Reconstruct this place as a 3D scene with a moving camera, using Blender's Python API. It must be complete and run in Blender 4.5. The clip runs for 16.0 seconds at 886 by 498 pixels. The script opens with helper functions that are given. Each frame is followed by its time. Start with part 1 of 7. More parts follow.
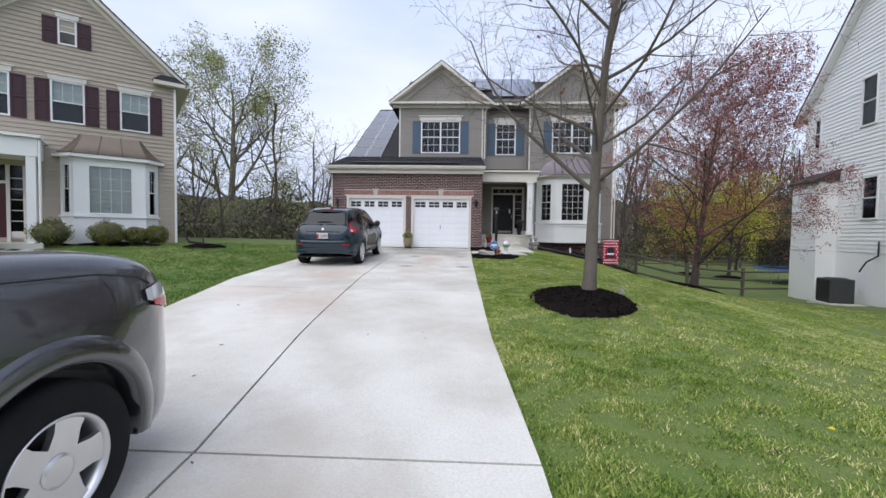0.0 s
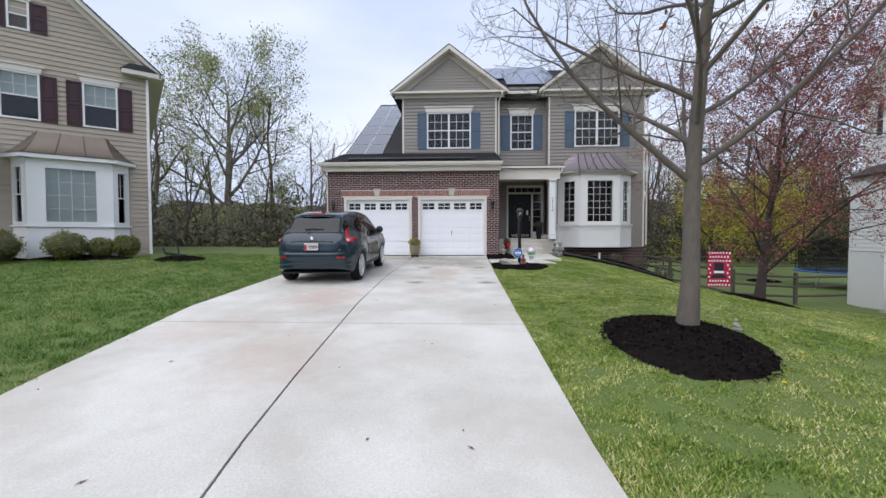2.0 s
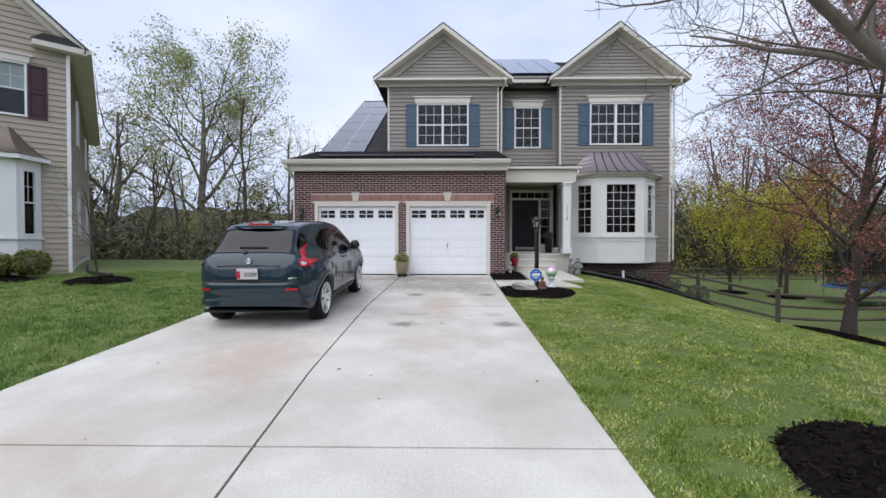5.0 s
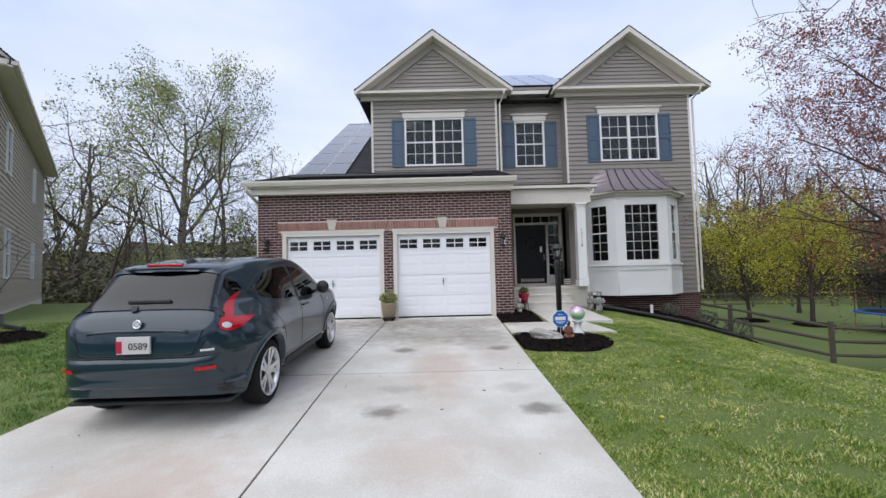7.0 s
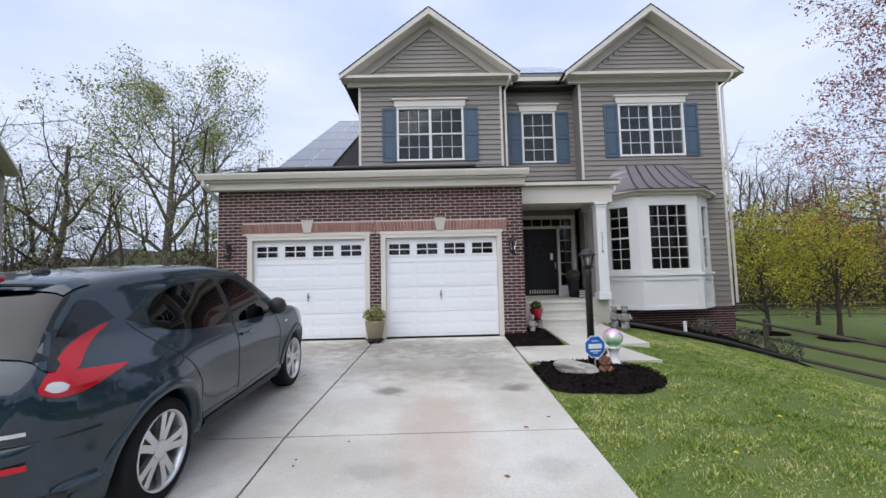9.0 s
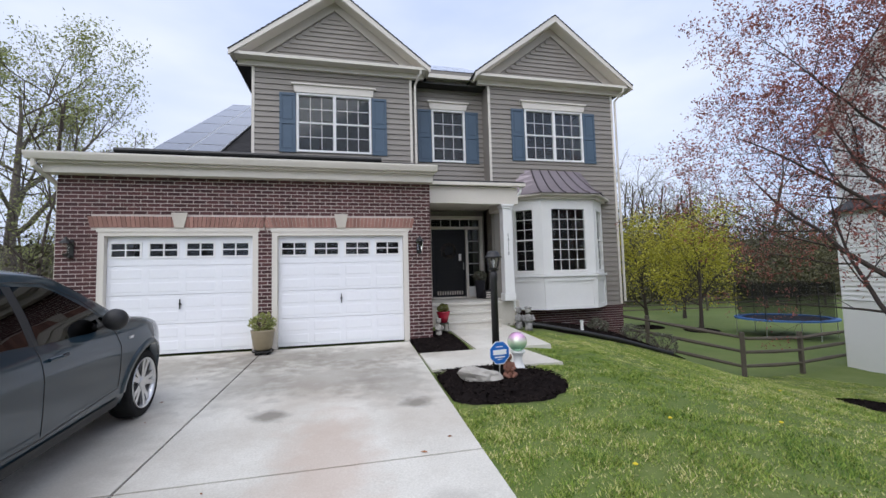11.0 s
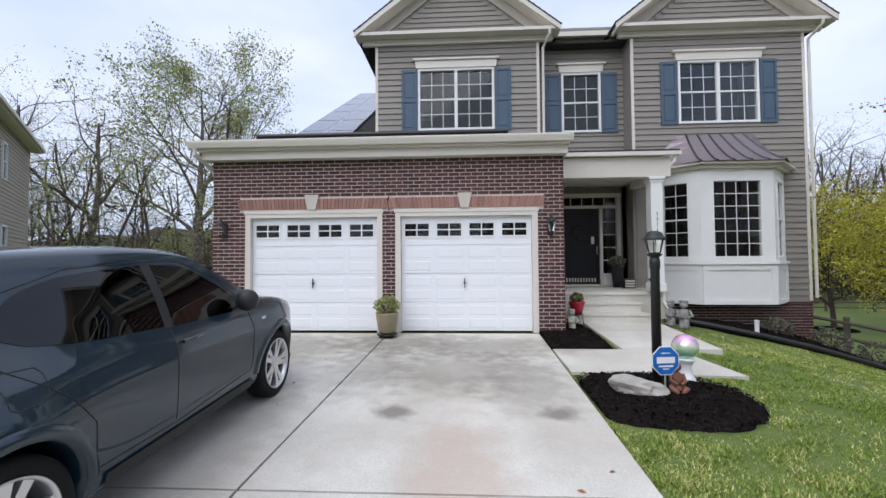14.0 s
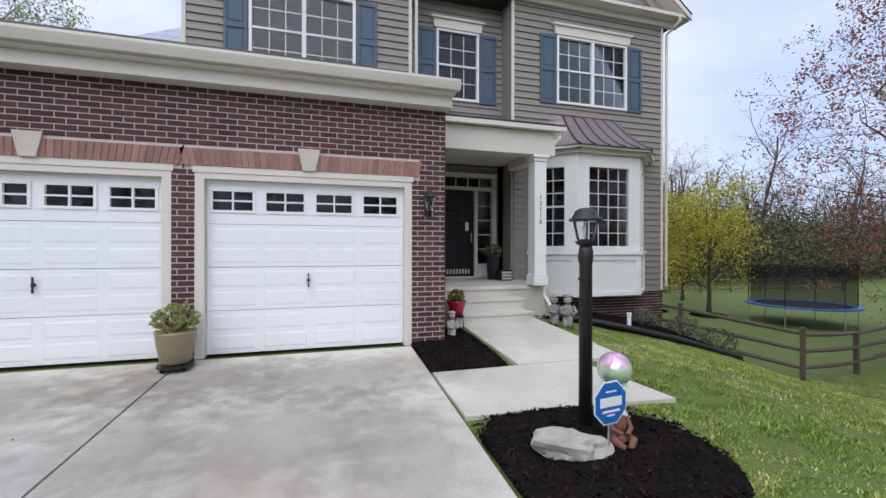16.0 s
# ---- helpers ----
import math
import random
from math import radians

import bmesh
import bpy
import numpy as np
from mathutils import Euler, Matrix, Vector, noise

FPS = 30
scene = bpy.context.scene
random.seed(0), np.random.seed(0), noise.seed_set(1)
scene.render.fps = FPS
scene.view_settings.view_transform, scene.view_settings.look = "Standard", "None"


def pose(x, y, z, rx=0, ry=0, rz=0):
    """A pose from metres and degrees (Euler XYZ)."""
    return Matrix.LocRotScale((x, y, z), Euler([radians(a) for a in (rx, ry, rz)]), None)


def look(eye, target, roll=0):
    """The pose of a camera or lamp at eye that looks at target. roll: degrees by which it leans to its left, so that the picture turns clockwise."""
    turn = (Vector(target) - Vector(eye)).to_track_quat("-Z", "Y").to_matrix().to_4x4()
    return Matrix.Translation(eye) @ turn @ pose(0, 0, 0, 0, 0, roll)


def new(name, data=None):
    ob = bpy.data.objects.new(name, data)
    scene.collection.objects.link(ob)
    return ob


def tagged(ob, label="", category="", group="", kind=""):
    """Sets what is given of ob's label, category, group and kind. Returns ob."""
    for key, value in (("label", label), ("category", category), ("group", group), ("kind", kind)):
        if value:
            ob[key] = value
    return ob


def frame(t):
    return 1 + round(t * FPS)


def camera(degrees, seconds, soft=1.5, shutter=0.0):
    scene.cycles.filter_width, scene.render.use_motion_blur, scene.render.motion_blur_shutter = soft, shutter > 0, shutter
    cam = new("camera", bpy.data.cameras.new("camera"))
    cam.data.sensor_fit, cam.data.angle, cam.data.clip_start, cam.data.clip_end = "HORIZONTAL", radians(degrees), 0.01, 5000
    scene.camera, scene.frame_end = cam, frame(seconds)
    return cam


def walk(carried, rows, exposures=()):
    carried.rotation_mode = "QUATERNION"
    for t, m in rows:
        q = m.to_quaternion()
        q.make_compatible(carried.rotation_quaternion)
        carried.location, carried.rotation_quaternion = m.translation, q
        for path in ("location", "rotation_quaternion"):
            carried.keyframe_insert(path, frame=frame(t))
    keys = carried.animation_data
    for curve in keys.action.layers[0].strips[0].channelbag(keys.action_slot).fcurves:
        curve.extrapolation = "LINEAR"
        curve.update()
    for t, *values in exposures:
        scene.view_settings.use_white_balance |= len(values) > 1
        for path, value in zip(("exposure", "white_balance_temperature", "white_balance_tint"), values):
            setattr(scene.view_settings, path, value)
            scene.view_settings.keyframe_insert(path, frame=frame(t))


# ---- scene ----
EXPOSURE = 0.44
cam = camera(94.6, 16.0)
PATH = [
    (0, (-0.276, -1.536, 0.976), (-0.356, 0.461, 0.9), 0.8),
    (0.5, (-0.4, -0.964, 0.991), (-0.501, 1.032, 0.913), 0.6),
    (1, (-0.501, -0.392, 1.031), (-0.624, 1.603, 0.955), 0.2),
    (1.5, (-0.629, 0.182, 1.103), (-0.742, 2.177, 1.032), -0.1),
    (2, (-0.751, 0.739, 1.107), (-0.841, 2.736, 1.042), -0.1),
    (2.5, (-0.82, 1.306, 1.143), (-0.885, 3.305, 1.087), -0.0),
    (3, (-0.937, 1.835, 1.184), (-0.996, 3.834, 1.135), -0.0),
    (3.5, (-0.888, 2.29, 1.22), (-0.955, 4.288, 1.175), 0.2),
    (6, (-1.19, 4.669, 1.407), (-1.176, 6.669, 1.429), -0.7),
    (6.5, (-1.187, 5.242, 1.454), (-1.161, 7.24, 1.532), -1.1),
    (7, (-1.178, 5.787, 1.49), (-1.167, 7.784, 1.6), -1.4),
    (7.5, (-1.193, 6.293, 1.479), (-1.181, 8.289, 1.603), -1.5),
    (8, (-1.207, 6.774, 1.496), (-1.193, 8.77, 1.625), -1.4),
    (10.5, (-1.098, 8.032, 1.629), (-0.872, 10.012, 1.798), -1.4),
    (11, (-0.991, 8.036, 1.616), (-0.539, 9.98, 1.75), -1.5),
    (11.5, (-0.968, 8.007, 1.61), (-0.396, 9.921, 1.711), -2.0),
    (12, (-0.964, 8.025, 1.618), (-0.532, 9.976, 1.7), -2.4),
    (12.5, (-1.048, 8.084, 1.631), (-0.962, 10.081, 1.704), -2.2),
    (13, (-1.147, 8.146, 1.643), (-1.361, 10.133, 1.701), -1.3),
    (13.5, (-1.233, 8.377, 1.65), (-1.498, 10.359, 1.699), -0.5),
    (14, (-1.129, 8.838, 1.634), (-1.234, 10.834, 1.696), -0.4),
    (14.5, (-1.014, 9.297, 1.645), (-0.871, 11.29, 1.715), -0.4),
    (15, (-1.009, 9.802, 1.666), (-0.667, 11.771, 1.729), -0.2),
    (15.5, (-0.964, 10.346, 1.65), (-0.491, 12.288, 1.69), 0.1),
    (16, (-0.947, 10.885, 1.644), (-0.385, 12.805, 1.644), 0.1),
]
walk(cam, [(t, look(eye, target, roll)) for t, eye, target, roll in PATH], [(0.0, EXPOSURE), (2.0, EXPOSURE - 0.04), (8.0, EXPOSURE - 0.07), (11.5, EXPOSURE - 0.02), (13.5, EXPOSURE + 0.02), (16.0, EXPOSURE - 0.02)])

# ---- world and sun ----
world = bpy.data.worlds.new("overcast_sky")
scene.world = world
world.use_nodes = True
wn, wl = world.node_tree.nodes, world.node_tree.links
wn.clear()
SUN_EL, SUN_ROT = radians(52), radians(214)
sky = wn.new("ShaderNodeTexSky")
sky.sky_type, sky.sun_disc, sky.sun_elevation, sky.sun_rotation = "NISHITA", False, SUN_EL, SUN_ROT
sky.air_density, sky.dust_density = 1.0, 2.0
sky_gain = wn.new("ShaderNodeMix")
sky_gain.data_type, sky_gain.blend_type = "RGBA", "MULTIPLY"
sky_gain.inputs["Factor"].default_value = 1.0
sky_gain.inputs["B"].default_value = (0.10, 0.10, 0.10, 1)
wl.new(sky.outputs["Color"], sky_gain.inputs["A"])
wco = wn.new("ShaderNodeTexCoord")
wmap = wn.new("ShaderNodeMapping")
wmap.inputs["Scale"].default_value = (1.0, 1.0, 2.6)
wl.new(wco.outputs["Generated"], wmap.inputs["Vector"])
cloud = wn.new("ShaderNodeTexNoise")
cloud.inputs["Scale"].default_value, cloud.inputs["Detail"].default_value, cloud.inputs["Roughness"].default_value = 1.7, 5, 0.5
wl.new(wmap.outputs["Vector"], cloud.inputs["Vector"])
cramp = wn.new("ShaderNodeValToRGB")
cramp.color_ramp.elements[0].position, cramp.color_ramp.elements[0].color = 0.30, (0.46, 0.56, 0.85, 1)
cramp.color_ramp.elements[1].position, cramp.color_ramp.elements[1].color = 0.70, (0.75, 0.80, 0.94, 1)
wl.new(cloud.outputs["Fac"], cramp.inputs["Fac"])
wmix = wn.new("ShaderNodeMix")
wmix.data_type = "RGBA"
wmix.inputs["Factor"].default_value = 0.88
wl.new(sky_gain.outputs["Result"], wmix.inputs["A"])
wl.new(cramp.outputs["Color"], wmix.inputs["B"])
wbg = wn.new("ShaderNodeBackground")
wbg.inputs["Strength"].default_value = 1.0
wl.new(wmix.outputs["Result"], wbg.inputs["Color"])
wout = wn.new("ShaderNodeOutputWorld")
wl.new(wbg.outputs["Background"], wout.inputs["Surface"])

sun = new("sun", bpy.data.lights.new("sun", "SUN"))
sun.data.energy, sun.data.angle, sun.data.color = 1.5, radians(80), (1.0, 0.98, 0.95)
sun.matrix_world = look((-6, -9, 14), (0, 0, 0))


# ---- materials ----
def mat(name, c1, c2=None, rough=0.7, fine=40.0, coarse=2.0, spread=0.5, bump=0.0, metal=0.0, rand=0.0, island=0.0, stretch=(1, 1, 1), coat=0.0, spec=0.5, stain=None, stain_scale=0.6, trans=0.0):
    """Two scales of noise between c1 and c2, fine relief, optional random tint by piece and stains."""
    m = bpy.data.materials.new(name)
    m.use_nodes = True
    n, l = m.node_tree.nodes, m.node_tree.links
    b = n["Principled BSDF"]
    b.inputs["Roughness"].default_value, b.inputs["Metallic"].default_value = rough, metal
    b.inputs["Coat Weight"].default_value, b.inputs["Coat Roughness"].default_value = coat, 0.04
    b.inputs["Specular IOR Level"].default_value = spec
    c2 = c2 or tuple(v * 0.85 for v in c1)
    co = n.new("ShaderNodeTexCoord")
    mp = n.new("ShaderNodeMapping")
    mp.inputs["Scale"].default_value = stretch
    l.new(co.outputs["Object"], mp.inputs["Vector"])
    f = n.new("ShaderNodeTexNoise")
    f.inputs["Scale"].default_value, f.inputs["Detail"].default_value = fine, 4
    l.new(mp.outputs["Vector"], f.inputs["Vector"])
    g = n.new("ShaderNodeTexNoise")
    g.inputs["Scale"].default_value, g.inputs["Detail"].default_value = coarse, 3
    l.new(co.outputs["Object"], g.inputs["Vector"])
    add = n.new("ShaderNodeMath")
    add.operation = "ADD"
    l.new(f.outputs["Fac"], add.inputs[0])
    l.new(g.outputs["Fac"], add.inputs[1])
    rng = n.new("ShaderNodeMapRange")
    rng.inputs["From Min"].default_value, rng.inputs["From Max"].default_value = 1.0 - spread, 1.0 + spread
    l.new(add.outputs[0], rng.inputs["Value"])
    mx = n.new("ShaderNodeMix")
    mx.data_type = "RGBA"
    mx.inputs["A"].default_value, mx.inputs["B"].default_value = (*c1, 1), (*c2, 1)
    l.new(rng.outputs["Result"], mx.inputs["Factor"])
    col = mx.outputs["Result"]
    if stain:
        s = n.new("ShaderNodeTexNoise")
        s.inputs["Scale"].default_value, s.inputs["Detail"].default_value, s.inputs["Roughness"].default_value = stain_scale, 5, 0.65
        l.new(co.outputs["Object"], s.inputs["Vector"])
        r = n.new("ShaderNodeMapRange")
        r.inputs["From Min"].default_value, r.inputs["From Max"].default_value = 0.44, 0.76
        l.new(s.outputs["Fac"], r.inputs["Value"])
        k = n.new("ShaderNodeMix")
        k.data_type = "RGBA"
        k.inputs["B"].default_value = (*stain, 1)
        l.new(r.outputs["Result"], k.inputs["Factor"])
        l.new(col, k.inputs["A"])
        col = k.outputs["Result"]
    if rand or island:
        if rand:
            o = n.new("ShaderNodeObjectInfo").outputs["Random"]
        else:
            o = n.new("ShaderNodeNewGeometry").outputs["Random Per Island"]
        amount = rand or island
        rr = n.new("ShaderNodeMapRange")
        rr.inputs["To Min"].default_value, rr.inputs["To Max"].default_value = 1 - amount, 1 + amount
        l.new(o, rr.inputs["Value"])
        hv = n.new("ShaderNodeHueSaturation")
        l.new(rr.outputs["Result"], hv.inputs["Value"])
        l.new(col, hv.inputs["Color"])
        col = hv.outputs["Color"]
    l.new(col, b.inputs["Base Color"])
    if bump:
        bp = n.new("ShaderNodeBump")
        bp.inputs["Strength"].default_value, bp.inputs["Distance"].default_value = bump, 0.01
        l.new(f.outputs["Fac"], bp.inputs["Height"])
        l.new(bp.outputs["Normal"], b.inputs["Normal"])
    if trans:
        tl, ms = n.new("ShaderNodeBsdfTranslucent"), n.new("ShaderNodeMixShader")
        l.new(col, tl.inputs["Color"])
        ms.inputs["Fac"].default_value = trans
        l.new(b.outputs["BSDF"], ms.inputs[1])
        l.new(tl.outputs["BSDF"], ms.inputs[2])
        l.new(ms.outputs["Shader"], n["Material Output"].inputs["Surface"])
    return m


def turf_mat(name, greens, straw, share):
    """Grass blades: each blade its own green or straw, in lush and worn patches."""
    m = bpy.data.materials.new(name)
    m.use_nodes = True
    n, l = m.node_tree.nodes, m.node_tree.links
    b = n["Principled BSDF"]
    b.inputs["Roughness"].default_value, b.inputs["Specular IOR Level"].default_value = 0.55, 0.35
    rnd_ = n.new("ShaderNodeNewGeometry")
    co = n.new("ShaderNodeTexCoord")
    sums = None
    for scale, gain in ((0.55, 0.9), (2.3, 0.75), (9.0, 0.5)):
        t = n.new("ShaderNodeTexNoise")
        t.inputs["Scale"].default_value, t.inputs["Detail"].default_value = scale, 3
        l.new(co.outputs["Object"], t.inputs["Vector"])
        a = n.new("ShaderNodeMath")
        a.operation = "MULTIPLY_ADD"
        a.inputs[1].default_value, a.inputs[2].default_value = gain, -0.5 * gain
        l.new(t.outputs["Fac"], a.inputs[0])
        if sums is None:
            sums = a.outputs[0]
        else:
            l.new(sums, a.inputs[2])
            k = n.new("ShaderNodeMath")
            k.operation = "ADD"
            k.inputs[1].default_value = -0.5 * gain
            l.new(a.outputs[0], k.inputs[0])
            sums = k.outputs[0]
    pick = n.new("ShaderNodeMath")
    pick.operation = "MULTIPLY_ADD"
    pick.inputs[1].default_value = 1.15
    l.new(sums, pick.inputs[0])
    l.new(rnd_.outputs["Random Per Island"], pick.inputs[2])
    ramp = n.new("ShaderNodeValToRGB")
    el = ramp.color_ramp.elements
    el[0].position, el[0].color = 0.0, (*greens[0], 1)
    el[1].position, el[1].color = 1.0, (*straw, 1)
    for p, c in ((0.45 * (1 - share), greens[1]), (1 - share, greens[2])):
        el.new(p).color = (*c, 1)
    l.new(pick.outputs[0], ramp.inputs["Fac"])
    l.new(ramp.outputs["Color"], b.inputs["Base Color"])
    tl, ms = n.new("ShaderNodeBsdfTranslucent"), n.new("ShaderNodeMixShader")
    l.new(ramp.outputs["Color"], tl.inputs["Color"])
    ms.inputs["Fac"].default_value = 0.25
    l.new(b.outputs["BSDF"], ms.inputs[1])
    l.new(tl.outputs["BSDF"], ms.inputs[2])
    l.new(ms.outputs["Shader"], n["Material Output"].inputs["Surface"])
    return m


def glass_mat(name, tint=(0.9, 0.95, 0.95), ior=1.5):
    m = bpy.data.materials.new(name)
    m.use_nodes = True
    n, l = m.node_tree.nodes, m.node_tree.links
    n.clear()
    tr, gl, fr, mx, out = n.new("ShaderNodeBsdfTransparent"), n.new("ShaderNodeBsdfGlossy"), n.new("ShaderNodeFresnel"), n.new("ShaderNodeMixShader"), n.new("ShaderNodeOutputMaterial")
    tr.inputs["Color"].default_value = (*tint, 1)
    gl.inputs["Roughness"].default_value = 0.02
    fr.inputs["IOR"].default_value = ior
    l.new(fr.outputs["Fac"], mx.inputs["Fac"])
    l.new(tr.outputs["BSDF"], mx.inputs[1])
    l.new(gl.outputs["BSDF"], mx.inputs[2])
    l.new(mx.outputs["Shader"], out.inputs["Surface"])
    return m


M_CONCRETE = mat("concrete", (0.71, 0.685, 0.62), (0.52, 0.495, 0.435), 0.8, 60, 0.9, 0.32, 0.2, stain=(0.43, 0.375, 0.31), stain_scale=0.5)


def stain_spots(material, spots):
    """Dark round oil spots at given places of the drive."""
    n, l = material.node_tree.nodes, material.node_tree.links
    b = n["Principled BSDF"]
    col = b.inputs["Base Color"].links[0].from_socket
    geo = n.new("ShaderNodeNewGeometry")
    wob = n.new("ShaderNodeTexNoise")
    wob.inputs["Scale"].default_value, wob.inputs["Detail"].default_value = 5, 5
    l.new(geo.outputs["Position"], wob.inputs["Vector"])
    for x, y, rx, ry, tone, amount in spots:
        mp = n.new("ShaderNodeMapping")
        mp.vector_type = "TEXTURE"
        mp.inputs["Location"].default_value, mp.inputs["Scale"].default_value = (x, y, float(drive_z(y))), (rx, ry, 3.0)
        l.new(geo.outputs["Position"], mp.inputs["Vector"])
        ln = n.new("ShaderNodeVectorMath")
        ln.operation = "LENGTH"
        l.new(mp.outputs["Vector"], ln.inputs[0])
        sm = n.new("ShaderNodeMath")
        sm.operation = "MULTIPLY_ADD"
        sm.inputs[1].default_value = 1.3
        l.new(wob.outputs["Fac"], sm.inputs[0])
        l.new(ln.outputs["Value"], sm.inputs[2])
        rg = n.new("ShaderNodeMapRange")
        rg.inputs["From Min"].default_value, rg.inputs["From Max"].default_value = 1.05, 1.75
        rg.inputs["To Min"].default_value, rg.inputs["To Max"].default_value = amount, 0.0
        l.new(sm.outputs[0], rg.inputs["Value"])
        k = n.new("ShaderNodeMix")
        k.data_type = "RGBA"
        k.inputs["B"].default_value = (*tone, 1)
        l.new(rg.outputs["Result"], k.inputs["Factor"])
        l.new(col, k.inputs["A"])
        col = k.outputs["Result"]
    l.new(col, b.inputs["Base Color"])


M_JOINT = mat("joint_filler", (0.06, 0.05, 0.045), (0.10, 0.07, 0.05), 0.9, 30, 2)
M_GROUND = mat("lawn_soil", (0.085, 0.135, 0.022), (0.140, 0.170, 0.045), 0.95, 14, 0.5, 0.4, 0.5)
M_GRASS = turf_mat("grass_blade", ((0.085, 0.165, 0.022), (0.235, 0.345, 0.050), (0.40, 0.44, 0.110)), (0.80, 0.70, 0.38), 0.17)
# The left lawn's shade is put into this darker set of greens.
M_GRASS_SHADED = turf_mat("shaded_grass_blade", ((0.055, 0.130, 0.020), (0.130, 0.235, 0.040), (0.22, 0.30, 0.065)), (0.48, 0.44, 0.19), 0.11)
M_MULCH = mat("black_mulch", (0.008, 0.007, 0.007), (0.020, 0.016, 0.015), 1.0, 45, 4, 0.5, 1.0, spec=0.0)
M_CHIP = mat("mulch_chip", (0.010, 0.008, 0.008), (0.026, 0.020, 0.018), 1.0, 30, 4, island=0.5, spec=0.0)
M_ASPHALT = mat("asphalt", (0.05, 0.05, 0.052), (0.07, 0.07, 0.07), 0.9, 80, 1.0, 0.5, 0.4)
M_BRICK = mat("red_brick", (0.115, 0.045, 0.042), (0.052, 0.024, 0.028), 0.85, 55, 5, 0.5, 0.5, rand=0.32)
M_BRICK_I = mat("red_brick_joined", (0.115, 0.045, 0.042), (0.052, 0.024, 0.028), 0.85, 55, 5, 0.5, 0.5, island=0.32)
M_MORTAR = mat("mortar", (0.66, 0.59, 0.54), (0.55, 0.48, 0.44), 0.95, 60, 3, 0.5, 0.3)
M_SOLDIER = mat("pale_lintel_brick", (0.36, 0.20, 0.16), (0.27, 0.135, 0.11), 0.85, 50, 6, 0.5, 0.4, rand=0.2)
M_KEYSTONE = mat("keystone", (0.62, 0.57, 0.50), (0.52, 0.47, 0.41), 0.8, 50, 3, 0.5, 0.2)
M_SIDING = mat("taupe_vinyl_siding", (0.275, 0.250, 0.222), (0.24, 0.217, 0.193), 0.55, 8, 0.8, 0.5, 0.12, rand=0.04, stretch=(0.3, 1, 12))
M_SIDING_N = mat("beige_vinyl_siding", (0.42, 0.36, 0.285), (0.37, 0.315, 0.25), 0.55, 8, 0.8, 0.5, 0.12, rand=0.04, stretch=(0.3, 1, 12))
M_SIDING_W = mat("white_vinyl_siding", (0.86, 0.85, 0.83), (0.81, 0.80, 0.78), 0.5, 8, 0.8, 0.5, 0.12, rand=0.03, stretch=(0.3, 1, 12))
M_TRIM = mat("cream_trim", (0.72, 0.675, 0.61), (0.65, 0.605, 0.54), 0.5, 25, 1.5, 0.5, 0.05)
# Cream trim darkened in colour to carry the gable soffit's shade.
M_TRIM_SHADED = mat("shaded_cream_trim", (0.46, 0.42, 0.365), (0.41, 0.375, 0.325), 0.55, 25, 1.5, 0.5, 0.05)
M_WHITE = mat("white_paint", (0.85, 0.85, 0.84), (0.79, 0.79, 0.78), 0.45, 25, 1.5, 0.5, 0.05)
M_GDOOR = mat("garage_door_paint", (0.86, 0.87, 0.90), (0.81, 0.82, 0.85), 0.42, 20, 1.0, 0.5, 0.04)
M_SHUTTER = mat("slate_blue_shutter", (0.075, 0.12, 0.175), (0.06, 0.10, 0.15), 0.55, 20, 3, 0.5, 0.05)
M_SHUTTER_N = mat("burgundy_shutter", (0.052, 0.017, 0.024), (0.04, 0.013, 0.018), 0.6, 20, 3, 0.5, 0.05)
M_SHINGLE = mat("dark_shingle", (0.035, 0.035, 0.040), (0.065, 0.062, 0.065), 0.95, 50, 4, 0.5, 0.6, island=0.25)
M_PANEL = mat("solar_cell", (0.012, 0.016, 0.03), (0.02, 0.025, 0.045), 0.12, 12, 2, coat=0.6, spec=0.8)
M_BLACKMETAL = mat("black_metal", (0.012, 0.012, 0.013), (0.02, 0.02, 0.02), 0.45, 60, 3, 0.5, 0.1)
M_COPPER = mat("bay_roof_metal", (0.30, 0.26, 0.28), (0.24, 0.205, 0.225), 0.42, 15, 2, metal=0.5)
M_SEAM = mat("dark_roof_seam", (0.10, 0.085, 0.095), (0.08, 0.068, 0.075), 0.45, 15, 2, metal=0.5)
M_COPPER_N = mat("bronze_roof_metal", (0.20, 0.165, 0.13), (0.15, 0.12, 0.095), 0.42, 15, 2, metal=0.5)
M_DOOR = mat("black_door_paint", (0.010, 0.010, 0.013), (0.016, 0.016, 0.018), 0.35, 20, 2, spec=0.25)
M_DOOR_N = mat("oxblood_door_paint", (0.07, 0.012, 0.014), (0.055, 0.010, 0.011), 0.4, 20, 2)
# Near-black colour stands in for the shade of unlit rooms.
M_ROOM_SHADE = mat("unlit_room_shade", (0.035, 0.034, 0.032), (0.02, 0.02, 0.02), 0.9, 5, 1)
M_BLIND = mat("white_blind", (0.78, 0.80, 0.76), (0.70, 0.72, 0.69), 0.6, 20, 2)
M_GLASS = glass_mat("window_glass", (0.85, 0.89, 0.90), 1.45)
M_CARGLASS = glass_mat("tinted_glass", (0.05, 0.055, 0.06), 1.6)
M_CLEAR = glass_mat("clear_glass", (0.95, 0.95, 0.93), 1.35)
M_BARK = mat("grey_bark", (0.17, 0.145, 0.12), (0.09, 0.075, 0.062), 0.95, 22, 3, 0.5, 0.9, stretch=(1, 1, 0.25))
M_BARK_D = mat("dark_bark", (0.075, 0.058, 0.05), (0.045, 0.034, 0.03), 0.95, 22, 3, 0.5, 0.8, stretch=(1, 1, 0.25))
M_TWIG = mat("twig", (0.10, 0.075, 0.06), (0.065, 0.048, 0.04), 0.9, 10, 1)
